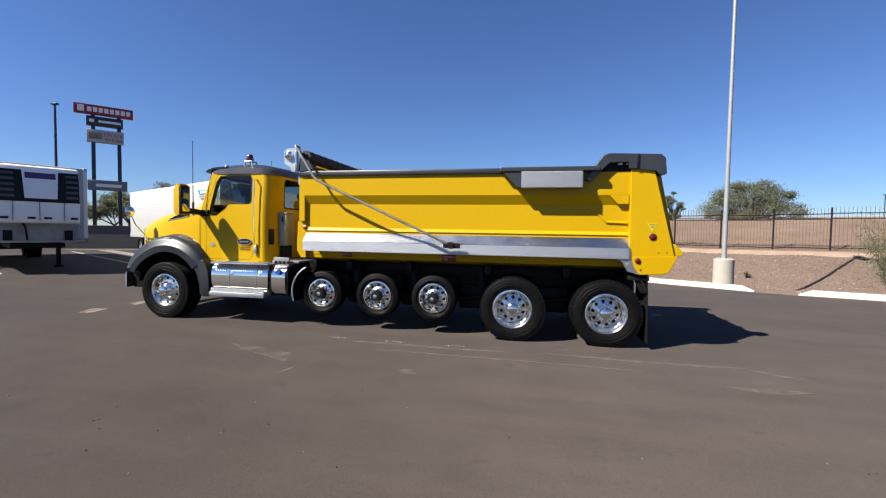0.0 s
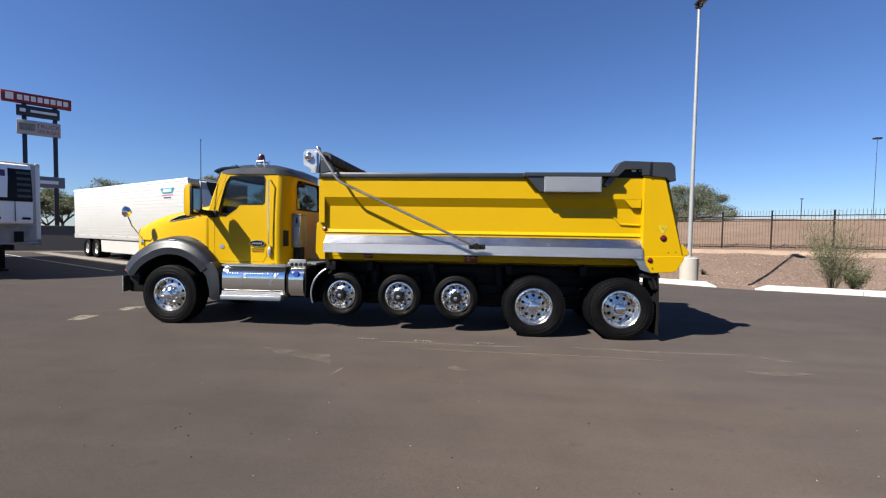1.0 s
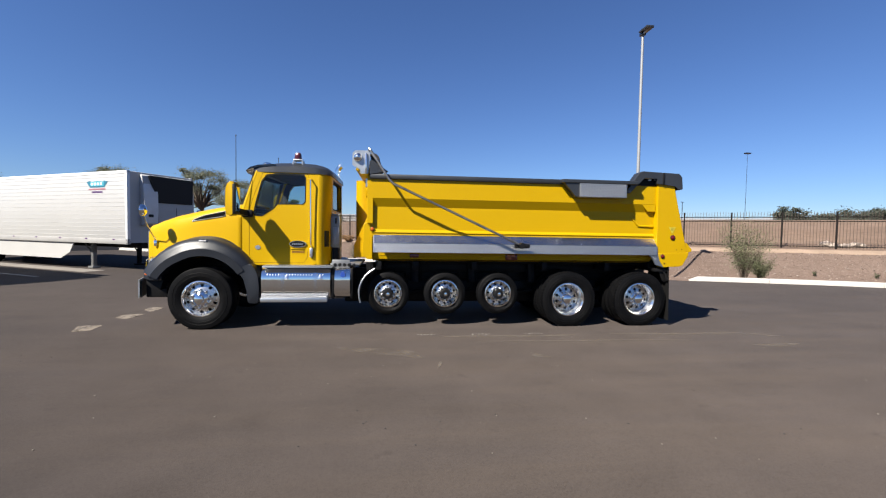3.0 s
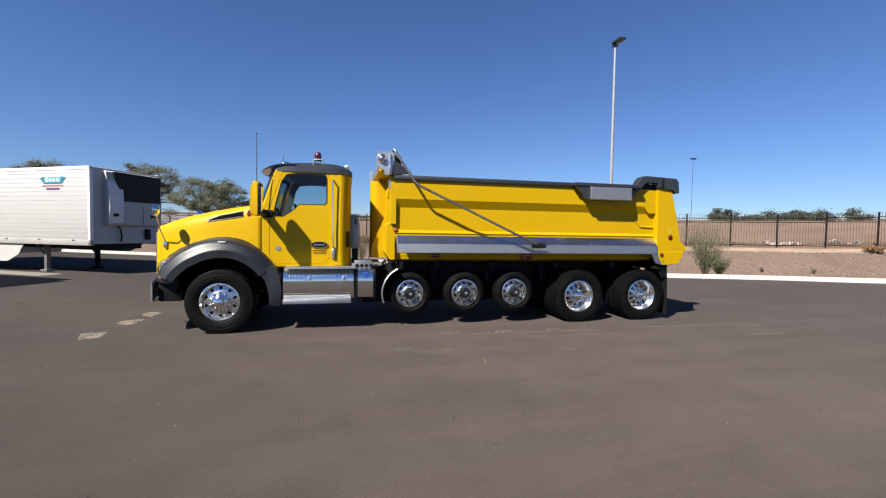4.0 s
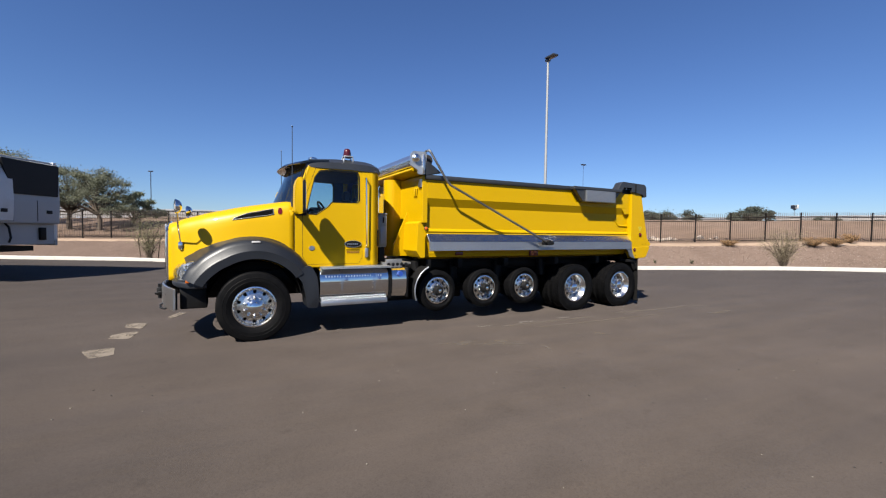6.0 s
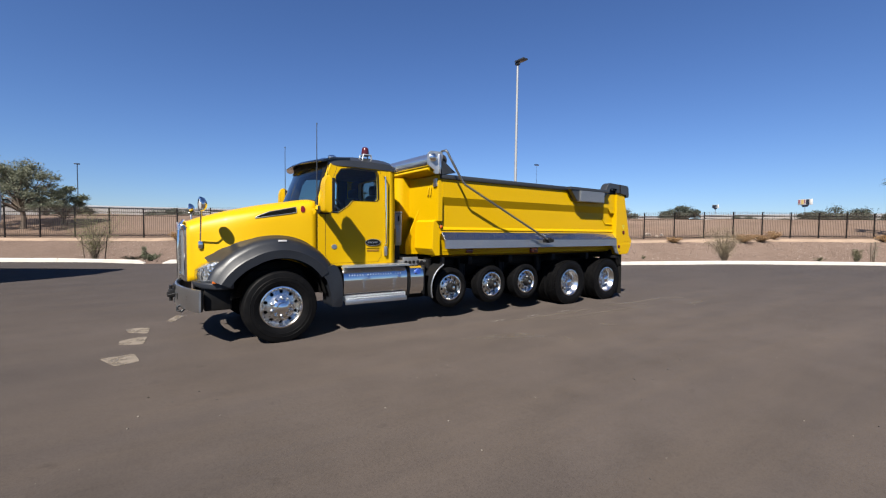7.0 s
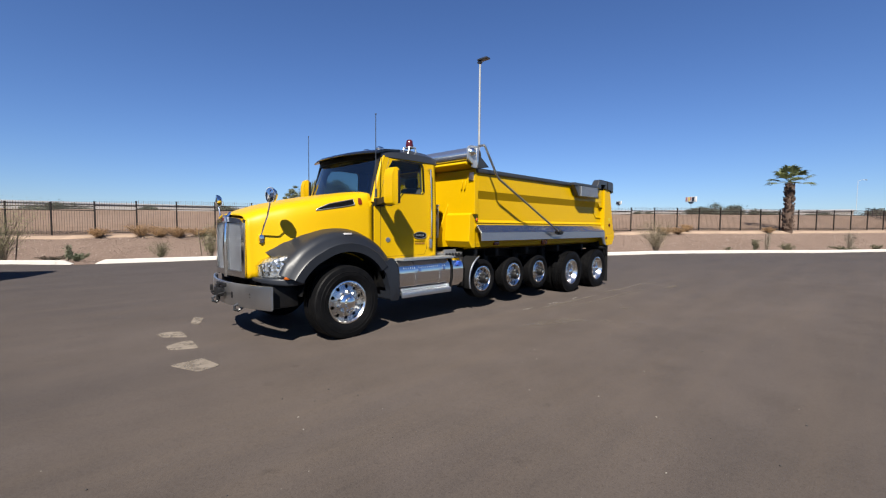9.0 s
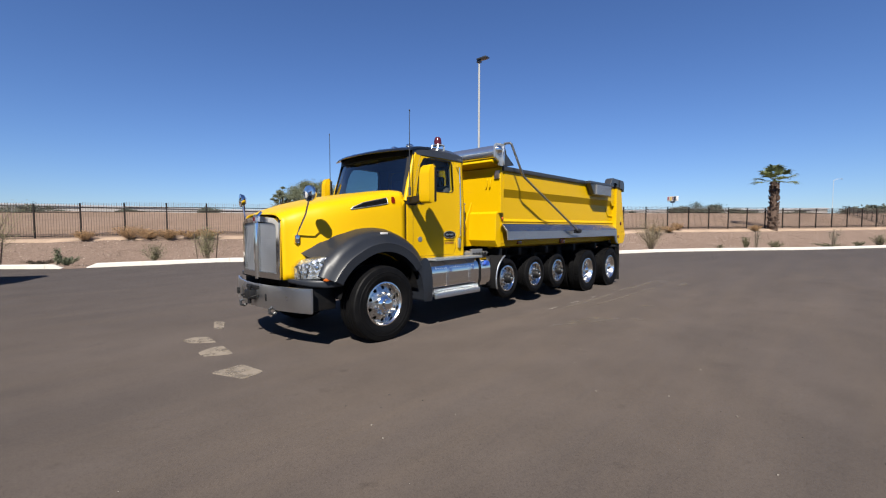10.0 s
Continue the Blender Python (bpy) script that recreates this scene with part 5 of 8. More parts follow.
# ---- tanks and steps ----
def tread_pattern(name, corner, along, up, out, cols, rows_, parent, material=None):
    """Raised lozenges in alternate directions over a sheet; along and up step from one to the next."""
    o, u, v, w = Vector(corner), Vector(along), Vector(up), Vector(out)
    verts, faces = [], []
    for i in range(cols):
        for j in range(rows_):
            c = o + u * (i + 0.5) + v * (j + 0.5)
            a, b = (u * 0.40 + v * 0.40, u * 0.13 - v * 0.13) if (i + j) % 2 else (u * 0.40 - v * 0.40, u * 0.13 + v * 0.13)
            k = len(verts)
            verts += [tuple(p) for p in (c - a, c - b, c + a, c + b, c - a * 0.5 + w, c + a * 0.5 + w)]
            faces += [(k, k + 1, k + 4), (k + 1, k + 2, k + 5, k + 4), (k + 2, k + 3, k + 5), (k + 3, k, k + 4, k + 5)]
    me = bpy.data.meshes.new(name)
    me.from_pydata(verts, [], faces)
    me.materials.append(material or LOZENGE)
    ob = new(name, me)
    ob.parent = parent
    return tagged(ob, kind="stuff")


STEP_ALU = mat("weathered_step_aluminium", (0.30, 0.29, 0.275), 0.42, 1, 0.12, 8, 70, 0.08)
LOZENGE = mat("tread_lozenge", (0.34, 0.345, 0.355), 0.58, 1, 0.04, 6, 90, 0.01)


def tanks(sg):
    bm = B()
    m = Matrix.Translation((0, sg * 0.93, 0.76))
    prof = rounded([(-0.25, -0.28), (0.25, -0.28), (0.25, 0.28), (-0.25, 0.28)], 0.235, 8)
    loft(bm, [[m @ Vector((x, y, z)) for y, z in prof] for x in (0.96, 2.09)])
    t = part("fuel_tank", bm, CHROME, truck, "polished aluminium fuel tank with tread step")
    for x in (1.28, 1.82):
        bm = B()
        p2 = [(y * 1.03, z * 1.03) for y, z in prof]
        frame_panel(bm, [m @ Vector((x, y, z)) for y, z in p2], [m @ Vector((x, y, z)) for y, z in prof], (0.05, 0, 0))
        part("tank_strap", bm, ALU, t)
    bm = B()
    box(bm, 0.99, 2.12, sg * 0.86, sg * 1.235, 1.03, 1.055, 0.006)
    for k in range(30):
        box(bm, 1.0 + k * 0.037, 1.018 + k * 0.037, sg * 1.0, sg * 1.24, 1.055, 1.067)
    part("top_step", bm, HOUSING, t, "serrated bright top step")
    bm = B()
    box(bm, 0.96, 2.05, sg * 1.08, sg * 1.24, 0.505, 0.528, 0.008)
    box(bm, 0.96, 2.05, sg * 1.225, sg * 1.245, 0.455, 0.53, 0.006)
    for x in (1.05, 1.52, 2.0):
        box(bm, x, x + 0.04, sg * 1.0, sg * 1.2, 0.47, 0.56)
    part("lower_step", bm, DULL_ALU, t, "bright folded lower step")
    strip = part("tread_strip", prism(B(), [(sg * 1.176, 0.862), (sg * 1.162, 0.905), (sg * 1.122, 0.968), (sg * 1.112, 0.962), (sg * 1.15, 0.90), (sg * 1.165, 0.858)], "x", 1.02, 2.0), STEP_ALU, t, "perforated grey tread strip", smooth=40)
    for k in range(21):
        bm = B()
        lathe(bm, [(0.013, 0.0), (0.013, 0.004), (0.008, 0.007), (0.0, 0.007)], 10, Matrix.Translation((1.055 + k * 0.0455, sg * 1.160, 0.912)) @ Matrix.Rotation(math.pi if sg > 0 else 0, 4, "Z") @ Matrix.Rotation(radians(-24), 4, "X") @ Matrix.Diagonal((0.8, 1, 1.7, 1)))
        part("tread_button", bm, DULL_ALU, strip)
    for x in (1.375, 1.93):
        part("strip_hanger", prism(B(), [(sg * 1.185, 0.83), (sg * 1.195, 0.845), (sg * 1.14, 0.965), (sg * 1.12, 0.975), (sg * 1.17, 0.86)], "x", x - 0.03, x + 0.03, 0.004), ALU, strip)
    lower = part("lower_tread", prism(B(), [(sg * 1.215, 0.53), (sg * 1.198, 0.60), (sg * 1.186, 0.60), (sg * 1.203, 0.53)], "x", 0.97, 2.04), STEP_ALU, t, "bright diamond-pattern tread plate")
    tread_pattern("tread_relief", (0.975, sg * 1.216, 0.531), (0.0333, 0, 0), (0, -sg * 0.0085, 0.0335), (0, sg * 0.004, 0.001), 32, 2, lower, DULL_ALU)
    bm = B()
    p3 = [(y * 1.0, z * 0.97) for y, z in prof]
    loft(bm, [[m @ Vector((x, y, z)) for y, z in p3] for x in (2.16, 2.42)])
    part("fluid_tank", bm, CHROME, t, "short polished fluid tank")
    bm = B()
    lathe(bm, [(0.0, 0.05), (0.045, 0.05), (0.05, 0.0)], 16, Matrix.Translation((2.30, sg * 1.16, 0.92)))
    part("filler_cap", bm, BLUE_CAP if sg < 0 else TRIM, t, "blue filler cap")
    bm = B()
    box(bm, 2.10, 2.16, sg * 0.72, sg * 1.16, 0.5, 1.02, 0.02)
    box(bm, 2.42, 2.47, sg * 0.72, sg * 1.16, 0.5, 1.02, 0.02)
    part("tank_bracket", bm, BLACK, t)


BLUE_CAP = mat("blue_plastic", (0.0164, 0.0492, 0.246), 0.35, 0, 0.1, 10, 90, 0.02)
both(tanks)
STEP_GREY = mat("dull_step_plate", (0.2, 0.2, 0.2), 0.5, 0.7, 0.15, 6, 60, 0.05)
BOX_STEEL = mat("grey_box_metal", (0.19, 0.195, 0.188), 0.45, 0.35, 0.1, 6, 80, 0.03)
BOX_PANEL = mat("grey_box_panel", (0.225, 0.23, 0.237), 0.42, 0.35, 0.08, 6, 80, 0.02)
# stainless box and catwalk behind the cab
eq = part("equipment_box", box(B(), 2.03, 2.20, -0.78, -0.52, 1.36, 1.93, 0.02), BOX_STEEL, truck, "grey metal equipment box across the cab back")
part("lid", box(B(), 2.05, 2.205, -0.785, -0.51, 1.93, 1.965, 0.01), BOX_STEEL, eq)
part("door_panel", box(B(), 2.075, 2.185, -0.793, -0.78, 1.42, 1.72, 0.006), BOX_PANEL, eq, "paler end panel")
part("latch", box(B(), 2.115, 2.14, -0.80, -0.78, 1.79, 1.89, 0.005), TRIM, eq, "dark upright latch")
for y in (-0.70, -0.60):
    part("box_stand", box(B(), 2.06, 2.17, y - 0.06, y + 0.06, 1.09, 1.37, 0.01), BLACK, eq)
bm = B()
box(bm, 2.06, 2.58, -1.0, 0.2, 1.06, 1.10, 0.008)
box(bm, 2.10, 2.40, -1.02, -0.98, 0.98, 1.16, 0.006)
catwalk = part("catwalk", bm, STEP_GREY, truck, "tread-plate catwalk behind the cab")
for k in range(5):
    bm = B()
    lathe(bm, [(0.03, 0.0), (0.03, 0.008), (0.0, 0.008)], 12, Matrix.Translation((2.15 + k * 0.08, -1.02, 1.07)))
    part("drain_hole", bm, TRIM, catwalk)
# ---- dump body ----
X0, X1 = 2.79, 7.96
body = part("dump_body", box(B(), 3.0, 7.9, -0.86, 0.86, 1.10, 1.30, 0.03), BLACK, truck, "yellow steel dump body with black top rails")
part("subframe", box(B(), 2.85, 7.92, -0.62, 0.62, 0.93, 1.11, 0.01), BLACK, body)
WALL = [(-1.197, 2.575), (-1.197, 2.235), (-1.133, 2.09), (-1.135, 1.70), (-1.153, 1.675), (-1.165, 1.65), (-1.15, 1.625), (-1.155, 1.58), (-1.09, 1.46), (-1.045, 1.185), (-0.86, 1.14), (-0.82, 1.17), (-1.00, 1.26), (-1.06, 2.09), (-1.12, 2.235), (-1.12, 2.575)]


LIME = mat("lime_decal", (0.40, 0.335, 0.03), 0.45, 0, 0.1, 20, 60, 0.0)
OLIVE_INK = mat("faded_decal_ink", (0.14, 0.11, 0.01), 0.5, 0, 0.1, 20, 60, 0.0)


def side_wall(sg):
    bm = B()
    prism(bm, [(-sg * y, z) for y, z in WALL], "x", X0, X1)
    w = part("side_wall", bm, YELLOW, body, "yellow side wall with pressed folds", smooth=8)
    bm = B()
    box(bm, X0 - 0.05, 7.5, sg * 1.07, sg * 1.235, 2.555, 2.64, 0.02)
    part("top_rail", bm, DARK_PAINT, body, "dark grey top rail")
    # end post
    bm = B()
    prism(bm, [(7.945, 1.34), (8.545, 1.36), (8.235, 2.64), (7.935, 2.64)], "y", sg * 1.10, sg * 1.25, 0.008)
    prism(bm, [(8.1, 1.30), (8.60, 1.40), (8.35, 2.62), (8.05, 2.62)], "y", sg * 0.98, sg * 1.11, 0.006)
    rear_post = part("rear_post", bm, YELLOW, body, "tapered yellow rear corner post", smooth=0)
    bm = B()
    prism(bm, [(7.975, 1.345), (8.58, 1.365), (8.565, 1.30), (8.465, 1.125), (8.40, 1.10), (8.07, 1.085), (7.99, 1.20)], "y", sg * 1.08, sg * 1.259, 0.008)
    part("post_foot", bm, YELLOW, rear_post, "folded yellow foot of the corner post", smooth=0)
    for x, z, k in ((8.33, 1.41, 0.008), (8.44, 1.42, 0.008), (8.10, 1.16, 0.012)):
        bm = B()
        lathe(bm, [(k, 0.0), (k, 0.006), (0.0, 0.008)], 8, Matrix.Translation((x, sg * (1.25 if z > 1.35 else 1.259), z)) @ Matrix.Rotation(math.pi if sg > 0 else 0, 4, "Z"))
        part("bolt", bm, TRIM, rear_post)
    bm = B()
    prism(bm, [(7.30, 2.44), (7.38, 2.42), (7.64, 2.71), (7.90, 2.71), (7.90, 2.60), (8.26, 2.58), (8.31, 2.50), (8.40, 2.52), (8.38, 2.74), (8.32, 2.80), (7.62, 2.825), (7.54, 2.79)], "y", sg * 1.10, sg * 1.28, 0.012)
    part("rear_cap", bm, DARK_PAINT, body, "dark grey rear corner cap", smooth=0)
    bm = B()
    prism(bm, [(7.50, 2.57), (7.64, 2.70), (7.94, 2.70), (7.94, 2.57)], "y", sg * 1.13, sg * 1.2)
    part("cap_web", bm, BLACK, body, "dark plate closing the corner cap")
    for x in (7.76, 7.87):
        part("cap_clip", box(B(), x, x + 0.06, sg * 1.2, sg * 1.215, 2.665, 2.69), DULL_ALU, body)
    part("cap_strap", box(B(), 8.0, 8.03, sg * 1.27, sg * 1.295, 2.6, 2.8, 0.004), TRIM, body)
    bm = B()
    prism(bm, [(8.17, 1.825), (8.305, 1.825), (8.24, 1.70)], "y", sg * 1.25, sg * 1.254)
    part("warning_decal", bm, LIME, body, "yellow-green warning triangle decal")
    for z, h in ((1.805, 0.04), (1.785, 0.03), (1.765, 0.02)):
        part("lettering_bar", box(B(), 8.24 - h, 8.24 + h, sg * 1.254, sg * 1.256, z, z + 0.006), OLIVE_INK, body)
    bm = B()
    box(bm, 6.40, 7.27, sg * 1.235, sg * 1.37, 2.325, 2.565, 0.008)
    pb = part("plate_box", bm, PLATE, body, "bright diamond-plate box on the top rail", smooth=0)
    tread_pattern("tread_relief", (6.41, sg * 1.371, 2.335), (0.029, 0, 0), (0, 0, 0.0275), (0, sg * 0.002, 0), 29, 8, pb)
    bm = B()
    prism(bm, [(6.10, 2.60), (6.42, 2.60), (6.42, 2.33), (6.34, 2.33)], "y", sg * 1.20, sg * 1.33, 0.01)
    box(bm, 6.08, 7.50, sg * 1.20, sg * 1.35, 2.57, 2.635, 0.012)
    part("box_bracket", bm, DARK_PAINT, body, smooth=0)
    # sloped tray along the lower edge
    bm = B()
    prism(bm, [(sg * 1.155, 1.60), (sg * 1.268, 1.465), (sg * 1.282, 1.31), (sg * 1.267, 1.31), (sg * 1.254, 1.45), (sg * 1.155, 1.575)], "x", X0 + 0.02, X1 - 0.02)
    tray = part("side_tray", bm, PLATE, body, "bright diamond-plate side tray", smooth=20)
    tread_pattern("tread_relief", (X0 + 0.03, sg * 1.2825, 1.312), (0.0315, 0, 0), (0, -sg * 0.0028, 0.0305), (0, sg * 0.0014, 0), 162, 5, tray)
    bm = B()
    prism(bm, [(sg * 1.158, 1.606), (sg * 1.271, 1.471), (sg * 1.271, 1.467), (sg * 1.158, 1.60)], "x", X0 + 0.03, X1 - 0.03)
    tray_top = part("tray_top", bm, TRAY, body, "sloping tread-plate tray top")
    tread_pattern("tread_relief", (X0 + 0.035, sg * 1.271, 1.4715), (0.0315, 0, 0), (0, -sg * 0.0225, 0.0268), (0, sg * 0.0003, 0.0004), 162, 5, tray_top, TRAY)
    bm = B()
    prism(bm, [(7.86, 1.25), (7.925, 1.135), (8.085, 1.085), (8.0, 1.21), (7.965, 1.335), (7.955, 1.46), (7.80, 1.46), (7.80, 1.31)], "y", sg * 1.235, sg * 1.264)
    tray_end = part("tray_end", bm, PLATE, body, smooth=0)
    tread_pattern("tread_relief", (7.87, sg * 1.265, 1.22), (0.0305, 0, 0), (0, 0, 0.0305), (0, sg * 0.002, 0), 3, 7, tray_end)
    # underside shadow gap stiffeners
    for k, x in enumerate((2.9, 3.55, 4.6, 5.9, 7.1)):
        bm = B()
        box(bm, x - 0.05, x + 0.05, sg * 0.5, sg * 1.06, 0.99, 1.14, 0.01)
        part("cross_member", bm, BLACK, body)
    # rear brace cut panel
    bm = B()
    prism(bm, [(7.66, 2.235), (7.78, 2.10), (7.93, 2.10), (7.93, 2.235)], "y", sg * 1.10, sg * 1.195, 0.008)
    tube(bm, [(7.50, sg * 1.125, 1.99), (7.64, sg * 1.135, 1.84), (7.93, sg * 1.135, 1.83)], 0.022, 8)
    part("wall_stiffener", bm, YELLOW, body, smooth=0)
    # lamps
    for x, z, y in ((8.25, 1.634, 1.25), (8.06, 1.287, 1.259), (2.79, 1.70, 1.16)):
        bm = B()
        k = 0.82 if z > 1.5 and x > 4 else 0.66
        lathe(bm, [(0.05 * k, 0.0), (0.052 * k, 0.012), (0.03 * k, 0.022), (0.0, 0.024)], 18, Matrix.Translation((x, sg * y, z)) @ Matrix.Rotation(math.pi if sg > 0 else 0, 4, "Z"))
        lamp = part("marker_lamp", bm, RED_LENS if x > 4 else AMBER, body, "round red marker lamp" if x > 4 else "round amber marker lamp", smooth=60)
        bm = B()
        lathe(bm, [(0.058 * k, 0.0), (0.060 * k, 0.008), (0.050 * k, 0.014), (0.048 * k, 0.0)], 18, Matrix.Translation((x, sg * y, z)) @ Matrix.Rotation(math.pi if sg > 0 else 0, 4, "Z"))
        part("grommet", bm, TRIM, lamp)
    bm = B()
    box(bm, 5.16, 5.38, sg * 1.045, sg * 1.085, 1.18, 1.29, 0.01)
    part("maker_plate", bm, RED_LENS, body, "small dark red maker plate")
    for x, z in ((5.19, 1.235), (5.27, 1.235), (5.20, 1.19)):
        part("lettering_bar", box(B(), x, x + 0.06, sg * 1.085, sg * 1.089, z + 0.01, z + 0.04), ORANGE, body)
    bm = B()
    box(bm, 3.44, 3.60, sg * 1.045, sg * 1.075, 1.21, 1.28, 0.006)
    part("reflector", bm, RED_LENS, body, "dull red side reflector")


ORANGE = mat("orange_decal", (0.451, 0.107, 0.0164), 0.5, 0, 0.2, 20, 60, 0.02)
both(side_wall)
bm = B()
prism(bm, [(2.70, 1.80), (2.80, 1.80), (2.80, 2.62), (2.70, 2.62)], "y", -1.19, 1.19, 0.006)
box(bm, 2.705, 2.80, -1.10, 1.10, 1.18, 1.82)
part("front_wall", bm, YELLOW, body, "yellow front bulkhead", smooth=0)
for sg in (-1, 1):
    bm = B()
    prism(bm, [(2.702, 1.83), (2.64, 1.79), (2.62, 1.30), (2.70, 1.18), (2.79, 1.18), (2.79, 1.83)], "y", sg * 0.42, sg * 1.135, 0.008)
    part("corner_box", bm, YELLOW, body, "folded lower corner of the bulkhead", smooth=0)
    bm = B()
    prism(bm, [(2.70, 2.02), (2.42, 1.40), (2.42, 1.18), (2.70, 1.18)], "y", sg * 0.50, sg * 0.52, 0.004)
    part("gusset", bm, YELLOW, body, "triangular stiffening plate", smooth=0)
    bm = B()
    prism(bm, [(sg * 1.17, 2.56), (sg * 1.09, 2.56), (sg * 1.06, 2.42), (sg * 1.17, 2.42)], "x", 2.67, 2.70)
    part("corner_tab", bm, DULL_ALU, body, "small pale corner tab")
# Rounded upright housing of the lifting ram, on the middle of the bulkhead.
bm = B()
rim = [(2.71, -0.17), (2.58, -0.17)] + [(2.58 - 0.17 * math.sin(math.pi * k / 14), -0.17 * math.cos(math.pi * k / 14)) for k in range(1, 14)] + [(2.58, 0.17), (2.71, 0.17)]
prism(bm, rim, "z", 1.16, 2.64)
part("ram_housing", bm, YELLOW, body, "rounded yellow housing over the lifting ram", smooth=40)
for y in (-0.98, -0.90):
    part("lifting_eye", tube(B(), [(2.70, y, 2.42), (2.682, y, 2.41), (2.674, y, 2.35), (2.676, y + 0.01, 2.28), (2.685, y + 0.03, 2.26)], 0.012, 8), YELLOW, body, "small bent yellow hook")
bm = B()
box(bm, 2.9, 8.0, -1.06, 1.06, 1.25, 1.29)
part("body_floor", bm, YELLOW, body)
bm = B()
prism(bm, [(8.25, 1.18), (8.40, 1.18), (8.28, 2.60), (8.16, 2.60)], "y", -1.0, 1.0)
for y in (-0.6, 0, 0.6):
    prism(bm, [(8.36, 1.2), (8.46, 1.2), (8.34, 2.58), (8.26, 2.58)], "y", y - 0.06, y + 0.06)
part("rear_sill", box(B(), 7.95, 8.28, -1.0, 1.0, 1.02, 1.20, 0.01), BLACK, body)
part("tailgate", bm, YELLOW, body, "yellow ribbed tailgate")
bm = B()
prism(bm, [(8.45, 1.35), (8.655, 1.375), (8.66, 1.425), (8.56, 1.535), (8.51, 1.535)], "y", -1.22, 1.22, 0.006)
part("spreader_apron", bm, YELLOW, body, "yellow rear apron", smooth=0)

TARP = mat("rolled_tarp", (0.016, 0.013, 0.013), 0.75, 0, 0.3, 8, 60, 0.3)
# Tarp housing across the front top, and the bent arms that swing it.
bm = B()
prism(bm, rounded([(2.50, 2.77), (2.72, 2.75), (2.77, 2.90), (2.71, 2.99), (2.55, 3.0), (2.48, 2.92)], 0.05), "y", -1.22, 1.22)
part("tarp_housing", bm, HOUSING_TOP, body, "polished aluminium tarp housing", smooth=40)
bm = B()
folds = [-1.17 + 0.06 * k for k in range(40)]
tube(bm, [(2.80, y, 2.895) for y in folds], [0.096 + 0.007 * ((k // 2) % 2) for k in range(40)], 18)
part("tarp_roll", bm, TARP, body, "dark rolled mesh tarp behind its housing", smooth=50)
bm = B()
prism(bm, [(2.50, 2.715), (2.505, 2.70), (2.76, 2.62), (2.76, 2.74), (2.52, 2.745)], "y", -1.14, 1.14, 0.004)
part("cab_shield", bm, YELLOW, body, "short yellow cab shield", smooth=0)
for sg in (-1, 1):
    bm = B()
    prism(bm, rounded([(2.455, 2.765), (2.58, 2.70), (2.585, 2.63), (2.715, 2.63), (2.75, 2.99), (2.735, 3.02), (2.50, 3.015), (2.455, 2.97)], 0.018), "y", sg * 1.21, sg * 1.25)
    part("housing_end", bm, HOUSING, body, "aluminium tarp housing end plate")
    bm = B()
    lathe(bm, [(0.075, 0.0), (0.072, 0.02), (0.05, 0.05), (0.0, 0.065)], 22, Matrix.Translation((2.545, sg * 1.25, 2.90)) @ Matrix.Rotation(math.pi if sg > 0 else 0, 4, "Z"))
    part("bearing_cap", bm, CHROME, body, "bright domed bearing cap", smooth=60)
    part("end_flange", box(B(), 2.665, 2.70, sg * 1.25, sg * 1.275, 2.635, 2.97, 0.008), HOUSING_TOP, body)
    bm = B()
    prism(bm, [(2.74, 2.62), (3.05, 2.68), (2.80, 2.86), (2.74, 2.86)], "y", sg * 1.14, sg * 1.24, 0.008)
    part("rail_bracket", bm, DARK_PAINT, body, smooth=0)
    bm = B()
    tube(bm, [(2.73, sg * 1.24, 3.03), (2.74, sg * 1.36, 3.03), (2.76, sg * 1.38, 3.0), (3.07, sg * 1.40, 2.53), (3.14, sg * 1.40, 2.46), (5.30, sg * 1.41, 1.48)], 0.021, 10)
    part("tarp_arm", bm, STEP_ALU, body, "bent aluminium tarp arm")
    bm = B()
    lathe(bm, [(0.0, 0.05), (0.05, 0.05), (0.055, -0.04), (0.0, -0.04)], 16, Matrix.Translation((5.36, sg * 1.40, 1.455)))
    lathe(bm, [(0.0, 0.03), (0.035, 0.03), (0.035, -0.04), (0.0, -0.04)], 12, Matrix.Translation((5.47, sg * 1.39, 1.45)))
    box(bm, 5.24, 5.50, sg * 1.35, sg * 1.40, 1.41, 1.49, 0.01)
    part("arm_pivot", bm, TRIM, body, "black arm pivot and spring")

FLAP = mat("flap_rubber", (0.0065, 0.0062, 0.0062), 0.6, 0, 0.2, 4, 80, 0.05, spec=0.15)
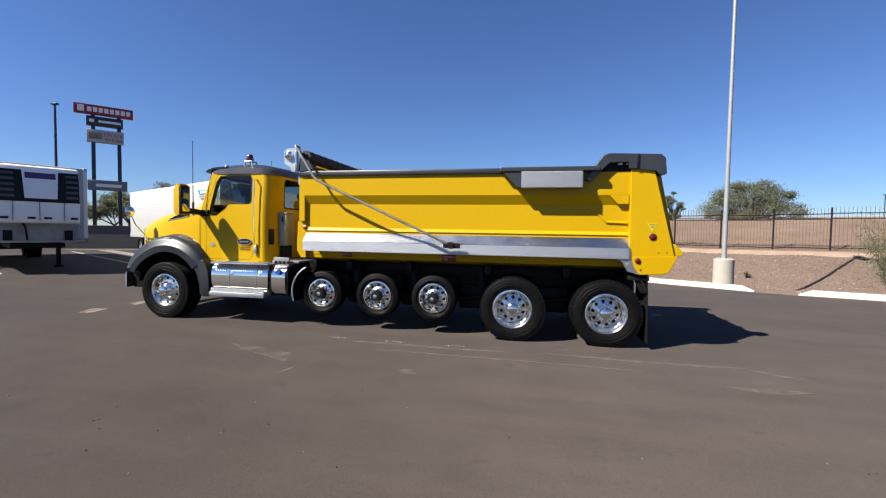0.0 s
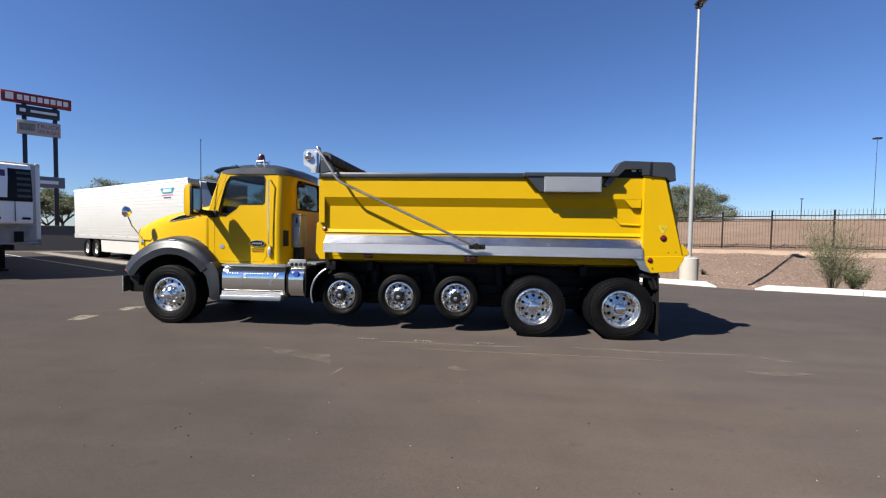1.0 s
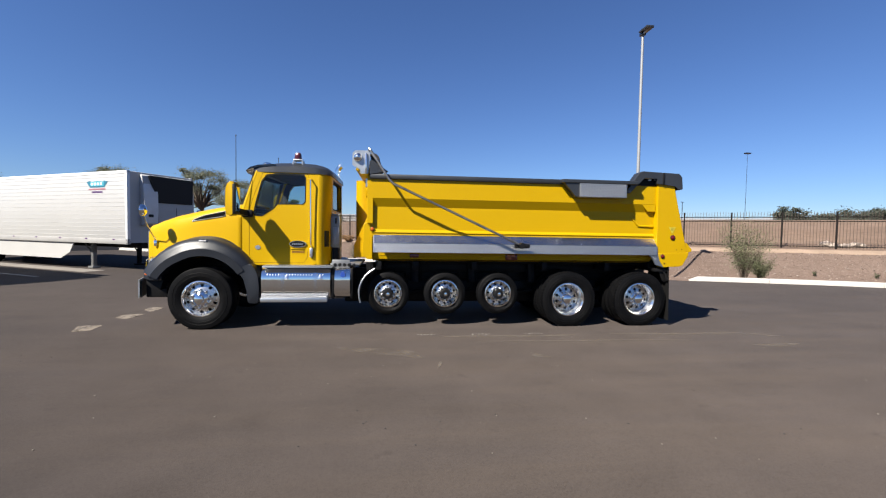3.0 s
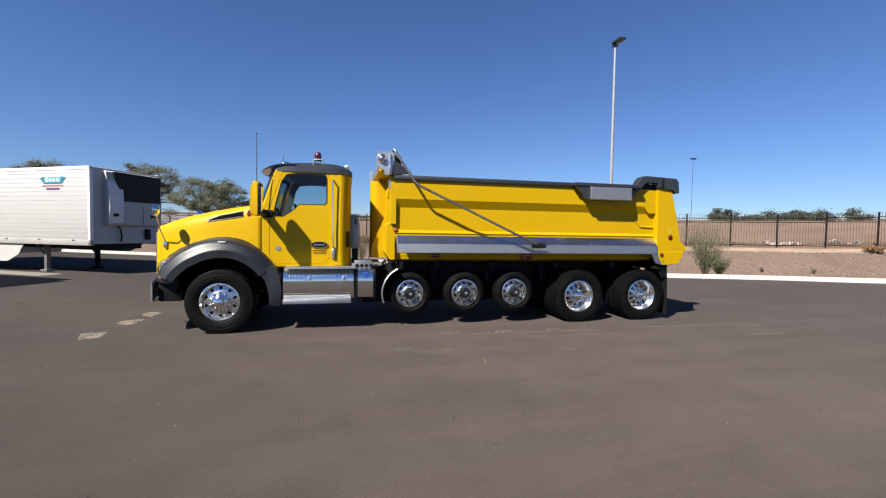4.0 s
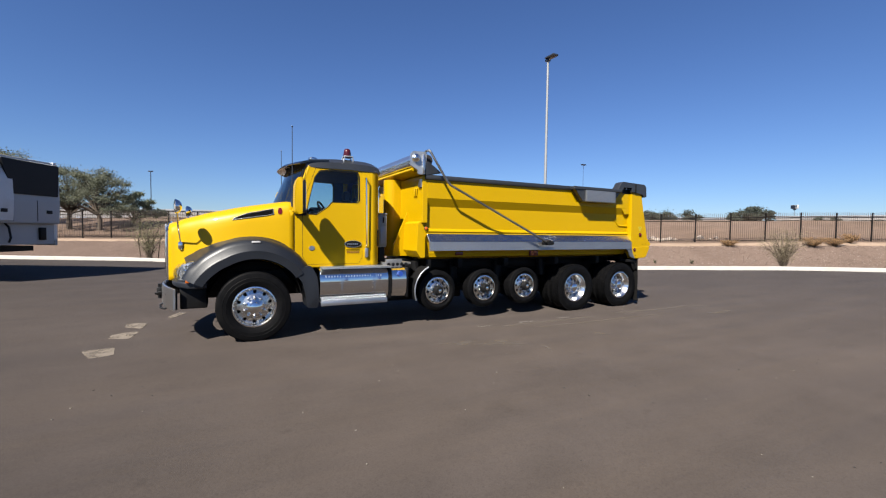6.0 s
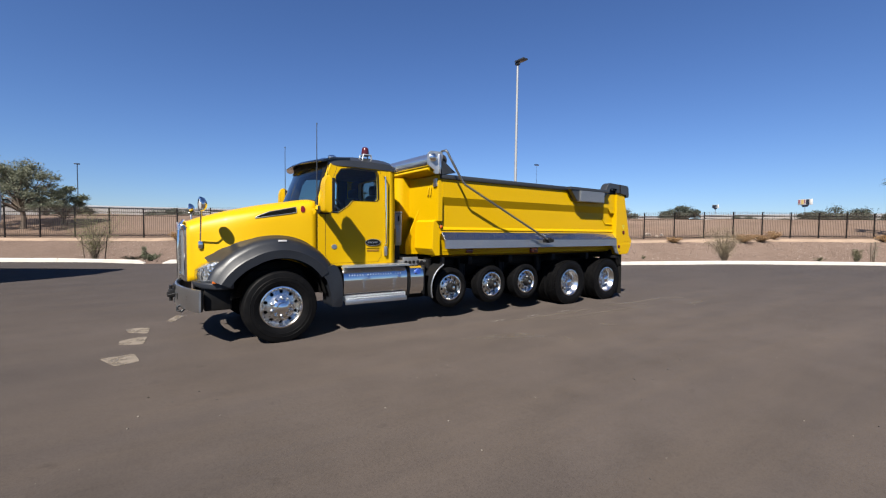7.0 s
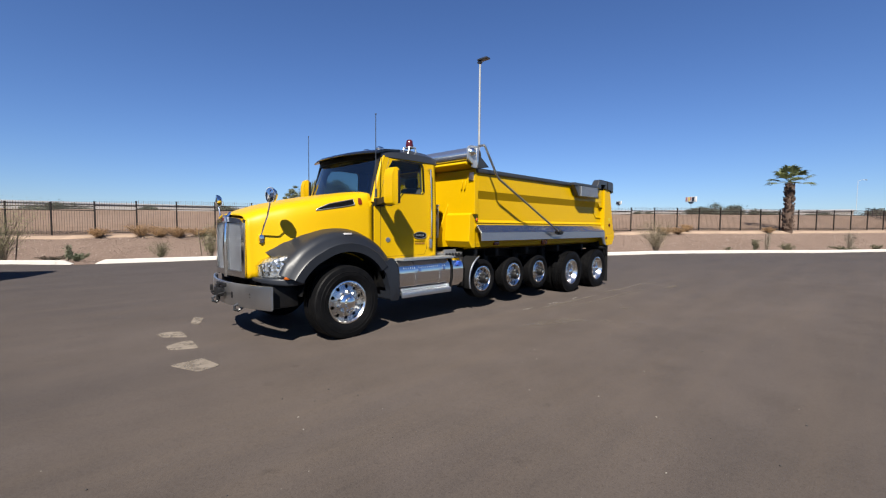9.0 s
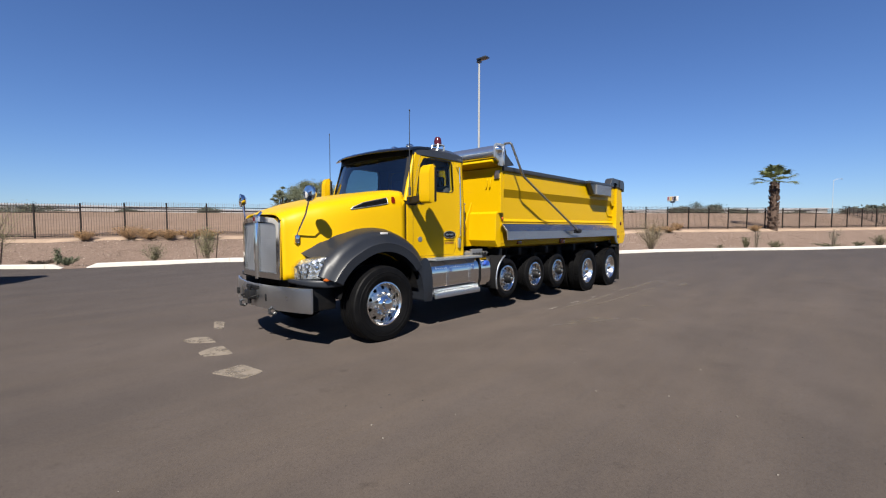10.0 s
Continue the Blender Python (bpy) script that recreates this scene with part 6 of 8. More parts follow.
# ---- flaps, guards and fender over the first lifting axle ----
for sg in (-1, 1):
    bm = B()
    sheet = [(8.205, 1.10), (8.215, 0.85), (8.225, 0.55), (8.225, 0.30), (8.235, 0.10)]
    loft(bm, [[(x + dx, sg * y, z) for dx, y in ((-0.012 - bow, 0.62), (-0.012, 1.245), (0.0, 1.245), (-bow, 0.62))] for (x, z), bow in zip(sheet, (0.0, 0.01, 0.03, 0.05, 0.06))])
    part("mud_flap", bm, FLAP, truck, "black rubber rear mud flap")
    bm = B()
    box(bm, 7.95, 8.235, sg * 0.45, sg * 1.22, 1.0, 1.06, 0.01)
    box(bm, 8.17, 8.20, sg * 1.15, sg * 1.255, 0.83, 0.89, 0.006)
    prism(bm, [(8.0, 1.085), (8.20, 1.085), (8.20, 0.80), (8.13, 0.82)], "y", sg * 1.16, sg * 1.19, 0.006)
    tube(bm, [(8.10, sg * 1.18, 1.05), (8.16, sg * 1.22, 0.95), (8.18, sg * 1.22, 0.86)], 0.018, 8)
    part("flap_bracket", bm, BLACK, truck)
    bm = B()
    arc = [(3.04 + 0.47 * math.cos(radians(a)), 0.60 + 0.47 * math.sin(radians(a))) for a in range(200, 115, -12)]
    loft(bm, [[(x, sg * y, z) for y in (0.86, 1.19)] + [(x + 0.012, sg * y, z - 0.012) for y in (1.19, 0.86)] for x, z in arc])
    q = part("quarter_fender", bm, TRIM, truck, "black quarter fender with bright edge")
    bm = B()
    tube(bm, [(x, sg * 1.2, z) for x, z in arc], 0.014, 8)
    part("fender_edge", bm, DULL_ALU, q)
# ---- parked refrigerated trailers ----
TRAILER_WHITE = mat("trailer_white_panel", (0.35, 0.347, 0.342), 0.45, 0, 0.04, 1.2, 30, 0.03, dirt=(0.344, 0.328, 0.303), dirt_amount=0.2)
TRAILER_SILVER = mat("trailer_silver_panel", (0.66, 0.66, 0.66), 0.45, 0.1, 0.06, 1.5, 40, 0.03)
UNIT_GREY = mat("cooling_unit_shell", (0.34, 0.34, 0.335), 0.4, 0, 0.04, 3, 60, 0.02)
SHROUD_WHITE = mat("shroud_white", (0.58, 0.575, 0.56), 0.45, 0, 0.05, 3, 60, 0.02, dirt=(0.3, 0.29, 0.27), dirt_amount=0.3)
UNIT_WHITE = mat("cooling_unit_white", (0.8, 0.8, 0.79), 0.35, 0, 0.03, 3, 60, 0.02)
ROAD_GRIME = mat("grimy_panel", (0.30, 0.295, 0.29), 0.7, 0, 0.3, 2, 40, 0.1, dirt=(0.05, 0.045, 0.042), dirt_amount=0.75)
LOUVRE = mat("grey_louvre", (0.05, 0.055, 0.055), 0.5, 0, 0.2, 6, 60, 0.05)
RAIL_GREY = mat("rail_grey", (0.27, 0.265, 0.26), 0.5, 0, 0.15, 3, 40, 0.05)
LOGO_BLUE = mat("logo_blue", (0.022, 0.13, 0.19), 0.4, 0, 0.1, 9, 60, 0.0)
LOGO_PALE = mat("logo_pale", (0.07, 0.27, 0.33), 0.4)
LOGO_RED = mat("logo_red", (0.295, 0.0984, 0.115), 0.4, 0, 0.1, 9, 60, 0.0)
LOGO_DARK = mat("logo_purple", (0.0738, 0.0328, 0.107), 0.4, 0, 0.1, 9, 60, 0.0)


def trailer(corner, way, length, label, style):
    """A semi trailer; x runs back from its front, y across from the near front corner."""
    side = Vector((*way, 0)).normalized()
    front = Vector((way[1], -way[0], 0)).normalized()
    if front.y < 0:
        front = -front
    m = Matrix((( side.x, front.x, 0, corner[0]), (side.y, front.y, 0, corner[1]), (0, 0, 1, 0), (0, 0, 0, 1)))
    t = thing("semi_trailer", label, "trailer", group="parked trailers", at=m)
    W, Z0, Z1 = 2.6, 1.02, 3.72
    bm = B()
    box(bm, 0, length, 0, W, Z0 + 0.16, Z1, 0.025)
    body_ = part("cargo_box", bm, TRAILER_WHITE, t, "white insulated cargo box")
    # horizontal panel ribs on both sides
    for y in (0.0, W):
        for k in range(15):
            z = Z0 + 0.32 + k * 0.155
            bm = B()
            box(bm, 0.12, length - 0.1, y - 0.004, y + 0.004, z - 0.012, z + 0.012)
            part("side_rib", bm, TRAILER_WHITE, body_)
    for y0, y1 in ((-0.012, 0.1), (W - 0.1, W + 0.012)):
        bm = B()
        box(bm, -0.02, length + 0.02, y0, y1, Z0, Z0 + 0.2, 0.008)
        part("bottom_rail", bm, RAIL_GREY, t)
        bm = B()
        box(bm, -0.02, length + 0.02, y0, y1, Z1 - 0.1, Z1 + 0.012, 0.008)
        part("top_rail", bm, TRAILER_SILVER, t)
        bm = B()
        box(bm, -0.02, 0.09, y0, y1, Z0, Z1, 0.008)
        part("corner_post", bm, TRAILER_SILVER, t)
    for k in range(8):
        bm = B()
        box(bm, 0.7 + k * (length - 1.2) / 7, 0.82 + k * (length - 1.2) / 7, -0.02, -0.012, Z0 + 0.15, Z0 + 0.19)
        part("reflective_strip", bm, LOGO_DARK, t)
    bm = B()
    box(bm, -0.012, 0.0, 0.1, W - 0.1, Z0 + 0.05, Z1 - 0.05)
    part("front_skin", bm, UNIT_GREY, t, "ribbed grey front panel")
    # cooling unit
    kx = 1.0 if style == "open" else 0.36

    def deep(pts):
        return [(x * kx, z) for x, z in pts]

    bm = B()
    prism(bm, deep([(-0.50, 1.72), (-0.56, 1.76), (-0.58, 2.4), (-0.50, 3.2), (-0.40, 3.60), (-0.02, 3.66), (-0.02, 1.72)]), "y", 0.30 if style == "open" else 0.45, W - 0.30 if style == "open" else 2.52, 0.03)
    unit = part("cooling_unit", bm, UNIT_WHITE if style == "open" else UNIT_GREY, t, "boxy refrigeration unit on the trailer front")
    bm = B()
    if style == "open":
        face = ((2.43, -0.60), (2.50, -0.61), (2.9, -0.565), (3.2, -0.525), (3.42, -0.455), (3.54, -0.40))

        def skin(y0, y1, out, lo=2.43, hi=3.54, taper=0.0):
            """A panel that lies on the unit's leaning front between two heights."""
            sheet = []
            for z, x in face:
                z = min(max(z, lo), hi)
                f = (z - lo) / (hi - lo)
                k = next(i for i in range(len(face) - 1) if z <= face[i + 1][0])
                (za, xa), (zb, xb) = face[k], face[k + 1]
                x = xa + (xb - xa) * (z - za) / (zb - za)
                sheet.append([(x - out, y0 - taper * f, z), (x - out, y1 + taper * f, z), (x + 0.06, y1 + taper * f, z), (x + 0.06, y0 - taper * f, z)])
            seen = [r for n, r in enumerate(sheet) if n == 0 or r[0][2] - sheet[n - 1][0][2] > 1e-4]
            return loft(B(), seen)

        part("intake_band", skin(0.31, W - 0.31, 0.0), TRIM, unit, "black band of air intakes")
        for y0, y1 in ((0.34, 0.66), (1.94, 2.26)):
            for k in range(5):
                z = 2.56 + k * 0.185
                part("louvre", skin(y0, y1, 0.012, z, z + 0.085), LOUVRE, unit, "grey intake louvre")
        part("centre_panel", skin(0.90, 1.70, 0.03, 2.54, 3.50, 0.05), UNIT_WHITE, unit, "white centre panel")
        part("brand_plate", skin(0.92, 1.68, 0.036, 3.2, 3.40), LOGO_DARK, unit, "dark purple maker plate")
    else:
        slab(bm, [(-0.232, y, z) for y, z in rounded([(0.98, 2.60), (2.44, 2.60), (2.48, 3.60), (0.66, 3.62)], 0.05)], (0.10, 0, 0))
        part("intake_grille", bm, TRIM, unit, "black upper intake grille")
        bm = B()
        prism(bm, deep([(-0.54, 1.78), (-0.70, 1.80), (-0.74, 2.4), (-0.66, 3.0), (-0.45, 3.34), (-0.4, 3.34), (-0.5, 1.78)]), "y", 0.47, 0.98, 0.03)
        part("side_shroud", bm, SHROUD_WHITE, unit, "white side shroud")
    for y in (0.42, 1.06, 1.46, 2.14) if style == "open" else (0.7, 2.15):
        bm = B()
        x = -0.59 if style == "open" else (-0.255 if y < 0.75 else -0.205)
        z = 1.86 if style == "open" else 2.04
        box(bm, x - 0.012, x + 0.03, y - 0.1, y + 0.1, z, z + (0.07 if style == "open" else 0.11), 0.01)
        part("latch", bm, TRIM, unit, "black door latch")
    for y in (0.62, 1.26, 1.88) if style == "open" else (1.0, 1.75):
        bm = B()
        box(bm, -0.60 * kx, -0.575 * kx, y - 0.006, y + 0.006, 1.8, 2.44)
        part("panel_gap", bm, TRIM, unit)
    if style == "open":
        part("lower_panel", box(B(), -0.03, -0.012, 0.14, W - 0.14, 1.06, 1.66, 0.004), ROAD_GRIME, t, "grimy dark lower front panel")
        for y in (0.42, 1.95):
            part("gear_box", box(B(), -0.12, -0.03, y, y + 0.22, 1.14, 1.48, 0.02), BLACK, t)
        part("front_bar", tube(B(), [(-0.1, 0.1, 1.1), (-0.14, 1.3, 1.08), (-0.1, W - 0.1, 1.1)], 0.03, 8), DULL_ALU, t)
    # hoses and gear below the unit
    bm = B()
    tube(bm, [(-0.05, 0.9, 1.72), (-0.12, 0.95, 1.6), (-0.14, 0.98, 1.3), (-0.06, 1.0, 1.15)], 0.03, 8)
    part("air_hose", bm, TRIM, t)
    for y0 in () if style == "open" else (1.95,):
        bm = B()
        box(bm, -0.1, -0.012, y0, y0 + 0.2, 1.2, 1.6, 0.02)
        part("junction_box", bm, BLACK, t)
    # underside, landing gear, axles, skirt
    bm = B()
    box(bm, 0.2, length - 0.3, 0.6, W - 0.6, 0.86, 1.02)
    part("under_frame", bm, BLACK, t)
    for y in (0.42, W - 0.42):
        bm = B()
        box(bm, 2.65, 2.79, y - 0.07, y + 0.07, 0.08, 1.02, 0.01)
        box(bm, 2.56, 2.88, y - 0.14, y + 0.14, 0.0, 0.08, 0.01)
        tube(bm, [(2.72, y, 0.5), (3.3, y, 1.0)], 0.03, 8)
        part("landing_leg", bm, STEP_GREY if y < 1 else BLACK, t, "trailer landing leg")
    bm = B()
    prism(bm, [(3.3, 1.04), (length - 3.6, 1.04), (length - 3.7, 0.36), (4.2, 0.36), (3.6, 0.62)], "y", 0.05, 0.08)
    part("side_skirt", bm, TRAILER_WHITE, t, "white aerodynamic side skirt")
    for x in (length - 2.9, length - 1.65):
        bm = B()
        tube(bm, [(x, 0.3, 0.5), (x, W - 0.3, 0.5)], 0.07, 10)
        part("axle", bm, BLACK, t)
        for y, f in ((0.17, 0), (0.46, 0), (W - 0.46, 1), (W - 0.17, 1)):
            bm = tyre_bm(0.5, 0.27, False)
            w = part("wheel", bm, RUBBER, t, "black trailer tyre")
            w.matrix_basis = Matrix.Translation((x, y, 0.5)) @ Matrix.Rotation(math.pi * f, 4, "Z")
            bm = B()
            lathe(bm, [(0.30, 0.09), (0.27, 0.06), (0.2, 0.02), (0.12, 0.03), (0.10, 0.08), (0.0, 0.085)], 28)
            part("rim", bm, DULL_ALU, w)
    bm = B()
    box(bm, length - 3.6, length - 0.9, 0.5, W - 0.5, 0.62, 0.9, 0.02)
    part("bogie", bm, BLACK, t)
    if style != "open":
        # winged emblem, its script line and small lettering bars on the near side
        def crest(pts, y, material, name, label=""):
            bm = B()
            slab(bm, [(1.70 + (x - 1.45) * 1.05, y, 3.1 + (z - 3.2) * 1.15) for x, z in pts], (0, 0.005, 0))
            part(name, bm, material, t, label)
        crest([(0.85, 3.42), (1.05, 3.46), (1.1, 3.42), (1.45, 3.45), (1.8, 3.42), (1.85, 3.46), (2.05, 3.42), (1.92, 3.3), (1.85, 3.24), (1.05, 3.24), (0.98, 3.3)], -0.010, LOGO_BLUE, "emblem", "teal winged emblem with a dark edge")
        crest([(1.06, 3.42), (1.45, 3.44), (1.84, 3.42), (1.82, 3.28), (1.08, 3.28)], -0.014, LOGO_PALE, "emblem_field")
        for k in range(4):
            crest([(1.16 + k * 0.17, 3.31), (1.26 + k * 0.17, 3.31), (1.28 + k * 0.17, 3.39), (1.18 + k * 0.17, 3.39)], -0.017, UNIT_WHITE, "lettering_bar")
        crest([(0.95, 3.16), (1.95, 3.16), (1.92, 3.2), (0.98, 3.2)], -0.010, LOGO_RED, "lettering_bar")
        crest([(1.15, 3.06), (1.75, 3.06), (1.75, 3.11), (1.15, 3.11)], -0.010, LOGO_DARK, "lettering_bar")
    return t


trailer((-6.59, 8.22), (-0.885, 0.466), 12.8, "long white refrigerated trailer with a blue emblem, parked", "closed")
trailer((-10.62, 2.55), (-0.885, 0.466), 13.0, "white refrigerated trailer with black louvred cooling unit, parked", "open")

# ---- lot edge: wall, stripes and pads at the parking row ----
WALL_GREY = mat("grey_block_wall", (0.082, 0.0771, 0.0754), 0.9, 0, 0.12, 1.0, 30, 0.3)
bm = B()
a, b = Vector((-52, 0.0, 0)), Vector((-15.5, 23.2, 0))
d = (b - a).normalized()
nrm = Vector((-d.y, d.x, 0)) * 0.2
loft(bm, [[a + Vector((0, 0, -0.1)), b + Vector((0, 0, -0.1)), b + Vector((0, 0, 1.62)), a + Vector((0, 0, 1.62))], [p + nrm for p in (a + Vector((0, 0, -0.1)), b + Vector((0, 0, -0.1)), b + Vector((0, 0, 1.62)), a + Vector((0, 0, 1.62)))]])
wall = tagged(part("wall_west", bm, WALL_GREY, smooth=0), "low grey block wall along the lot edge", "wall", kind="structure")
bm = B()
k = 0
while k * 0.4 < (b - a).length - 0.4:
    box(bm, 0.004, 0.396, -0.04, 0.24, 1.62, 1.69, 0.006, Matrix.Translation(a + d * (k * 0.4)) @ Matrix.Rotation(math.atan2(d.y, d.x), 4, "Z"))
    k += 1
tagged(part("wall_cap", bm, WALL_GREY, wall, smooth=0), kind="stuff")
# raised ground behind the wall
bm = B()
loft(bm, [[a + nrm * 1.1 + Vector((0, 0, 1.2)), b + nrm * 1.1 + Vector((0, 0, 1.2)), b + nrm * 60 + Vector((8, 0, 1.45)), a + nrm * 60 + Vector((-20, 0, 1.45))], [a + nrm * 1.1 + Vector((0, 0, 0)), b + nrm * 1.1, b + nrm * 60, a + nrm * 60]])
tagged(part("raised_verge", bm, DIRT, smooth=0), "bare dirt verge behind the grey wall", "ground", kind="structure")

WORN_CONCRETE = mat("worn_grey_concrete", (0.165, 0.150, 0.134), 0.85, 0, 0.2, 0.9, 40, 0.2, dirt=(0.08, 0.07, 0.062), dirt_amount=0.6, spec=0.1)
STRIPE = mat("worn_white_stripe", (0.246, 0.238, 0.221), 0.8, 0, 0.2, 2, 40, 0.15, dirt=(0.0902, 0.082, 0.0738), dirt_amount=0.7)


def stripe(p, q, w, label, material=None, name="parking_stripe", z=0.004):
    p, q = Vector((*p, 0)), Vector((*q, 0))
    d_ = (q - p).normalized()
    s_ = Vector((-d_.y, d_.x, 0)) * w / 2
    return flat_patch(name, [tuple((v)[:2]) for v in (p - s_, q - s_, q + s_, p + s_)], material or STRIPE, label, z)


stripe((-7.9, 8.5), (-22, 15.9), 0.75, "pale concrete pad strip beside the parked trailer", WORN_CONCRETE, "concrete_strip")
stripe((-8.4, 6.6), (-22, 13.8), 0.12, "worn white parking bay stripe")
stripe((-10.7, 3.0), (-24, 10.0), 0.12, "worn white parking bay stripe")
stripe((-4.6, 13.9), (-13, 18.6), 0.5, "pale concrete gutter strip by the kerb", WORN_CONCRETE, "concrete_strip")
stripe((-24.5, 15.3), (-15.5, 21.3), 0.5, "pale concrete gutter at the wall foot", WORN_CONCRETE, "concrete_strip")

PATCH = dust_mat("pale_patch", (0.138, 0.117, 0.097), 1.0, 5.0, 0.22, 0.55)
for pts in ([(-2.07, -0.86), (-1.72, -0.81), (-1.65, -1.23), (-1.89, -1.30)], [(-1.92, 0.03), (-1.75, 0.15), (-1.59, 0.15), (-1.63, -0.33), (-1.92, -0.19)], [(-1.88, 0.82), (-1.72, 0.88), (-1.56, 0.77), (-1.585, 0.36), (-1.84, 0.58)], [(-1.33, 1.25), (-1.15, 1.76), (-1.04, 1.60), (-1.25, 1.08)]):
    flat_patch("ground_patch", rounded(pts, 0.05, 2), PATCH, "pale squarish patch left on the asphalt")


DUST = dust_mat("pale_dust", (0.118, 0.101, 0.085), 0.8, 6.0, 0.3, 0.66)


def scuff(name, pts, w, label, seed, material=None):
    """A broken, uneven streak of dust along a line."""
    rnd = random.Random(seed)
    bm = B()
    (x0, y0), (x1, y1) = pts
    n = max(3, int(math.hypot(x1 - x0, y1 - y0) / 0.12))
    up = []
    for k in range(n + 1):
        t = k / n
        ww = w * 2.4 * (0.25 + 0.75 * math.sin(math.pi * t) ** 0.5) * (0.6 + 0.6 * rnd.random())
        y = y0 + (y1 - y0) * t + 0.03 * math.sin(t * 5 + seed)
        up.append((x0 + (x1 - x0) * t, y, ww))
    for (xa, ya, wa), (xb, yb, wb) in zip(up, up[1:]):
        bm.faces.new([bm.verts.new(p) for p in ((xa, ya - wa, 0.003), (xb, yb - wb, 0.003), (xb, yb + wb, 0.003), (xa, ya + wa, 0.003))])
    bmesh.ops.remove_doubles(bm, verts=bm.verts[:], dist=0.001)
    return tagged(part(name, bm, material or DUST, smooth=0), label, "streak", kind="structure")


for k, (pts, w) in enumerate((([(3.9, -1.9), (6.2, -1.84)], 0.022), ([(6.8, -1.82), (9.3, -1.84)], 0.022), ([(8.72, -2.61), (9.55, -2.62)], 0.035), ([(4.3, -2.14), (8.0, -2.3)], 0.012), ([(3.72, -3.4), (3.81, -3.16)], 0.03), ([(5.06, -2.97), (5.3, -3.02)], 0.035), ([(9.2, -1.9), (9.7, -2.1)], 0.03))):
    scuff("dust_streak", pts, w, "thin pale scrape mark on the asphalt", k + 1)
bm = B()
bm.faces.new([bm.verts.new((x, y, 0.0025)) for x, y in ((2.35, -2.42), (3.0, -2.5), (3.45, -2.66), (3.6, -3.03), (3.2, -2.86), (2.7, -2.68))])
tagged(part("dust_smear", bm, dust_mat("thin_dust", (0.11, 0.094, 0.08), 0.7, 4.0), smooth=0), "faint fan of pale dust on the asphalt", "streak", kind="structure")
# small chalk ticks beside the lifting axles
for k, x in enumerate((3.55, 4.45, 5.35)):
    bm = B()
    rnd = random.Random(k)
    for j in range(6):
        box(bm, x + j * 0.055, x + j * 0.055 + 0.03, -1.74 + rnd.uniform(-0.03, 0.03), -1.72 + rnd.uniform(0, 0.02), 0.001, 0.003)
    tagged(part("chalk_mark", bm, mat("chalk", (0.164, 0.152, 0.135), 0.95), smooth=0), "small row of pale chalk scribbles", "mark", kind="structure")
# scattered pebbles and crumbs on the lot
rnd = random.Random(11)
for name, colour, n in (("pale_pebbles", (0.13, 0.115, 0.098), 90), ("dark_crumbs", (0.02, 0.018, 0.017), 90)):
    bm = B()
    for _ in range(n):
        x, y = rnd.uniform(-4.5, 9), rnd.uniform(-7.2, -2.6)
        r = rnd.uniform(0.003, 0.0075)
        bmesh.ops.create_icosphere(bm, subdivisions=1, radius=r, matrix=Matrix.Translation((x, y, r * 0.5)) @ Matrix.Rotation(rnd.uniform(0, 3), 4, "Z") @ Matrix.Diagonal((1.4, 1, 0.7, 1)))
    tagged(part(name, bm, mat(name, colour, 0.9, 0, 0.3, 9, 60, 0.1), smooth=0), "small loose stones scattered over the asphalt", "pebbles", kind="stuff")
# ---- trees, palm and shrubs ----
def leaf_mat(name, a, b):
    m, nt, bs = node_mat(name)
    geo = nt.nodes.new("ShaderNodeNewGeometry")
    mx = nt.nodes.new("ShaderNodeMix")
    mx.data_type = "RGBA"
    mx.inputs["A"].default_value, mx.inputs["B"].default_value = (*a, 1), (*b, 1)
    nt.links.new(geo.outputs["Random Per Island"], mx.inputs["Factor"])
    nt.links.new(mx.outputs["Result"], bs.inputs["Base Color"])
    bs.inputs["Roughness"].default_value = 0.65
    tl = nt.nodes.new("ShaderNodeBsdfTranslucent")
    nt.links.new(mx.outputs["Result"], tl.inputs["Color"])
    both_ways = nt.nodes.new("ShaderNodeMixShader")
    both_ways.inputs[0].default_value = 0.4
    nt.links.new(bs.outputs[0], both_ways.inputs[1])
    nt.links.new(tl.outputs[0], both_ways.inputs[2])
    nt.links.new(both_ways.outputs[0], nt.nodes["Material Output"].inputs["Surface"])
    return m


LEAF = leaf_mat("olive_leaves", (0.06, 0.072, 0.036), (0.125, 0.135, 0.072))
LEAF_GREY = leaf_mat("dusty_leaves", (0.072, 0.082, 0.053), (0.160, 0.165, 0.112))
LEAF_PALM = leaf_mat("palm_leaves", (0.04, 0.054, 0.018), (0.12, 0.135, 0.05))
# Greyed leaf colour: the haze of distance is mixed into it.
LEAF_FAR = leaf_mat("hazed_far_leaves", (0.045, 0.054, 0.042), (0.082, 0.092, 0.068))
LEAF_VERGE = leaf_mat("brownish_leaves", (0.085, 0.08, 0.045), (0.16, 0.145, 0.085))
LEAF_SOFT = leaf_mat("grey_olive_leaves", (0.075, 0.088, 0.052), (0.15, 0.16, 0.1))
LEAF_SHRUB = leaf_mat("feathery_leaves", (0.12, 0.124, 0.058), (0.21, 0.20, 0.105))
LEAF_DRYISH = leaf_mat("half_dry_leaves", (0.15, 0.125, 0.07), (0.24, 0.20, 0.125))
LEAF_TAMARISK = leaf_mat("olive_feathery_leaves", (0.085, 0.096, 0.045), (0.165, 0.172, 0.09))
LEAF_DARK = leaf_mat("dark_brown_leaves", (0.035, 0.026, 0.017), (0.07, 0.052, 0.034))
DRY = leaf_mat("dry_grass", (0.22, 0.125, 0.055), (0.33, 0.205, 0.10))
BARK = mat("grey_brown_bark", (0.0697, 0.0508, 0.0369), 0.9, 0, 0.3, 4, 30, 0.6)
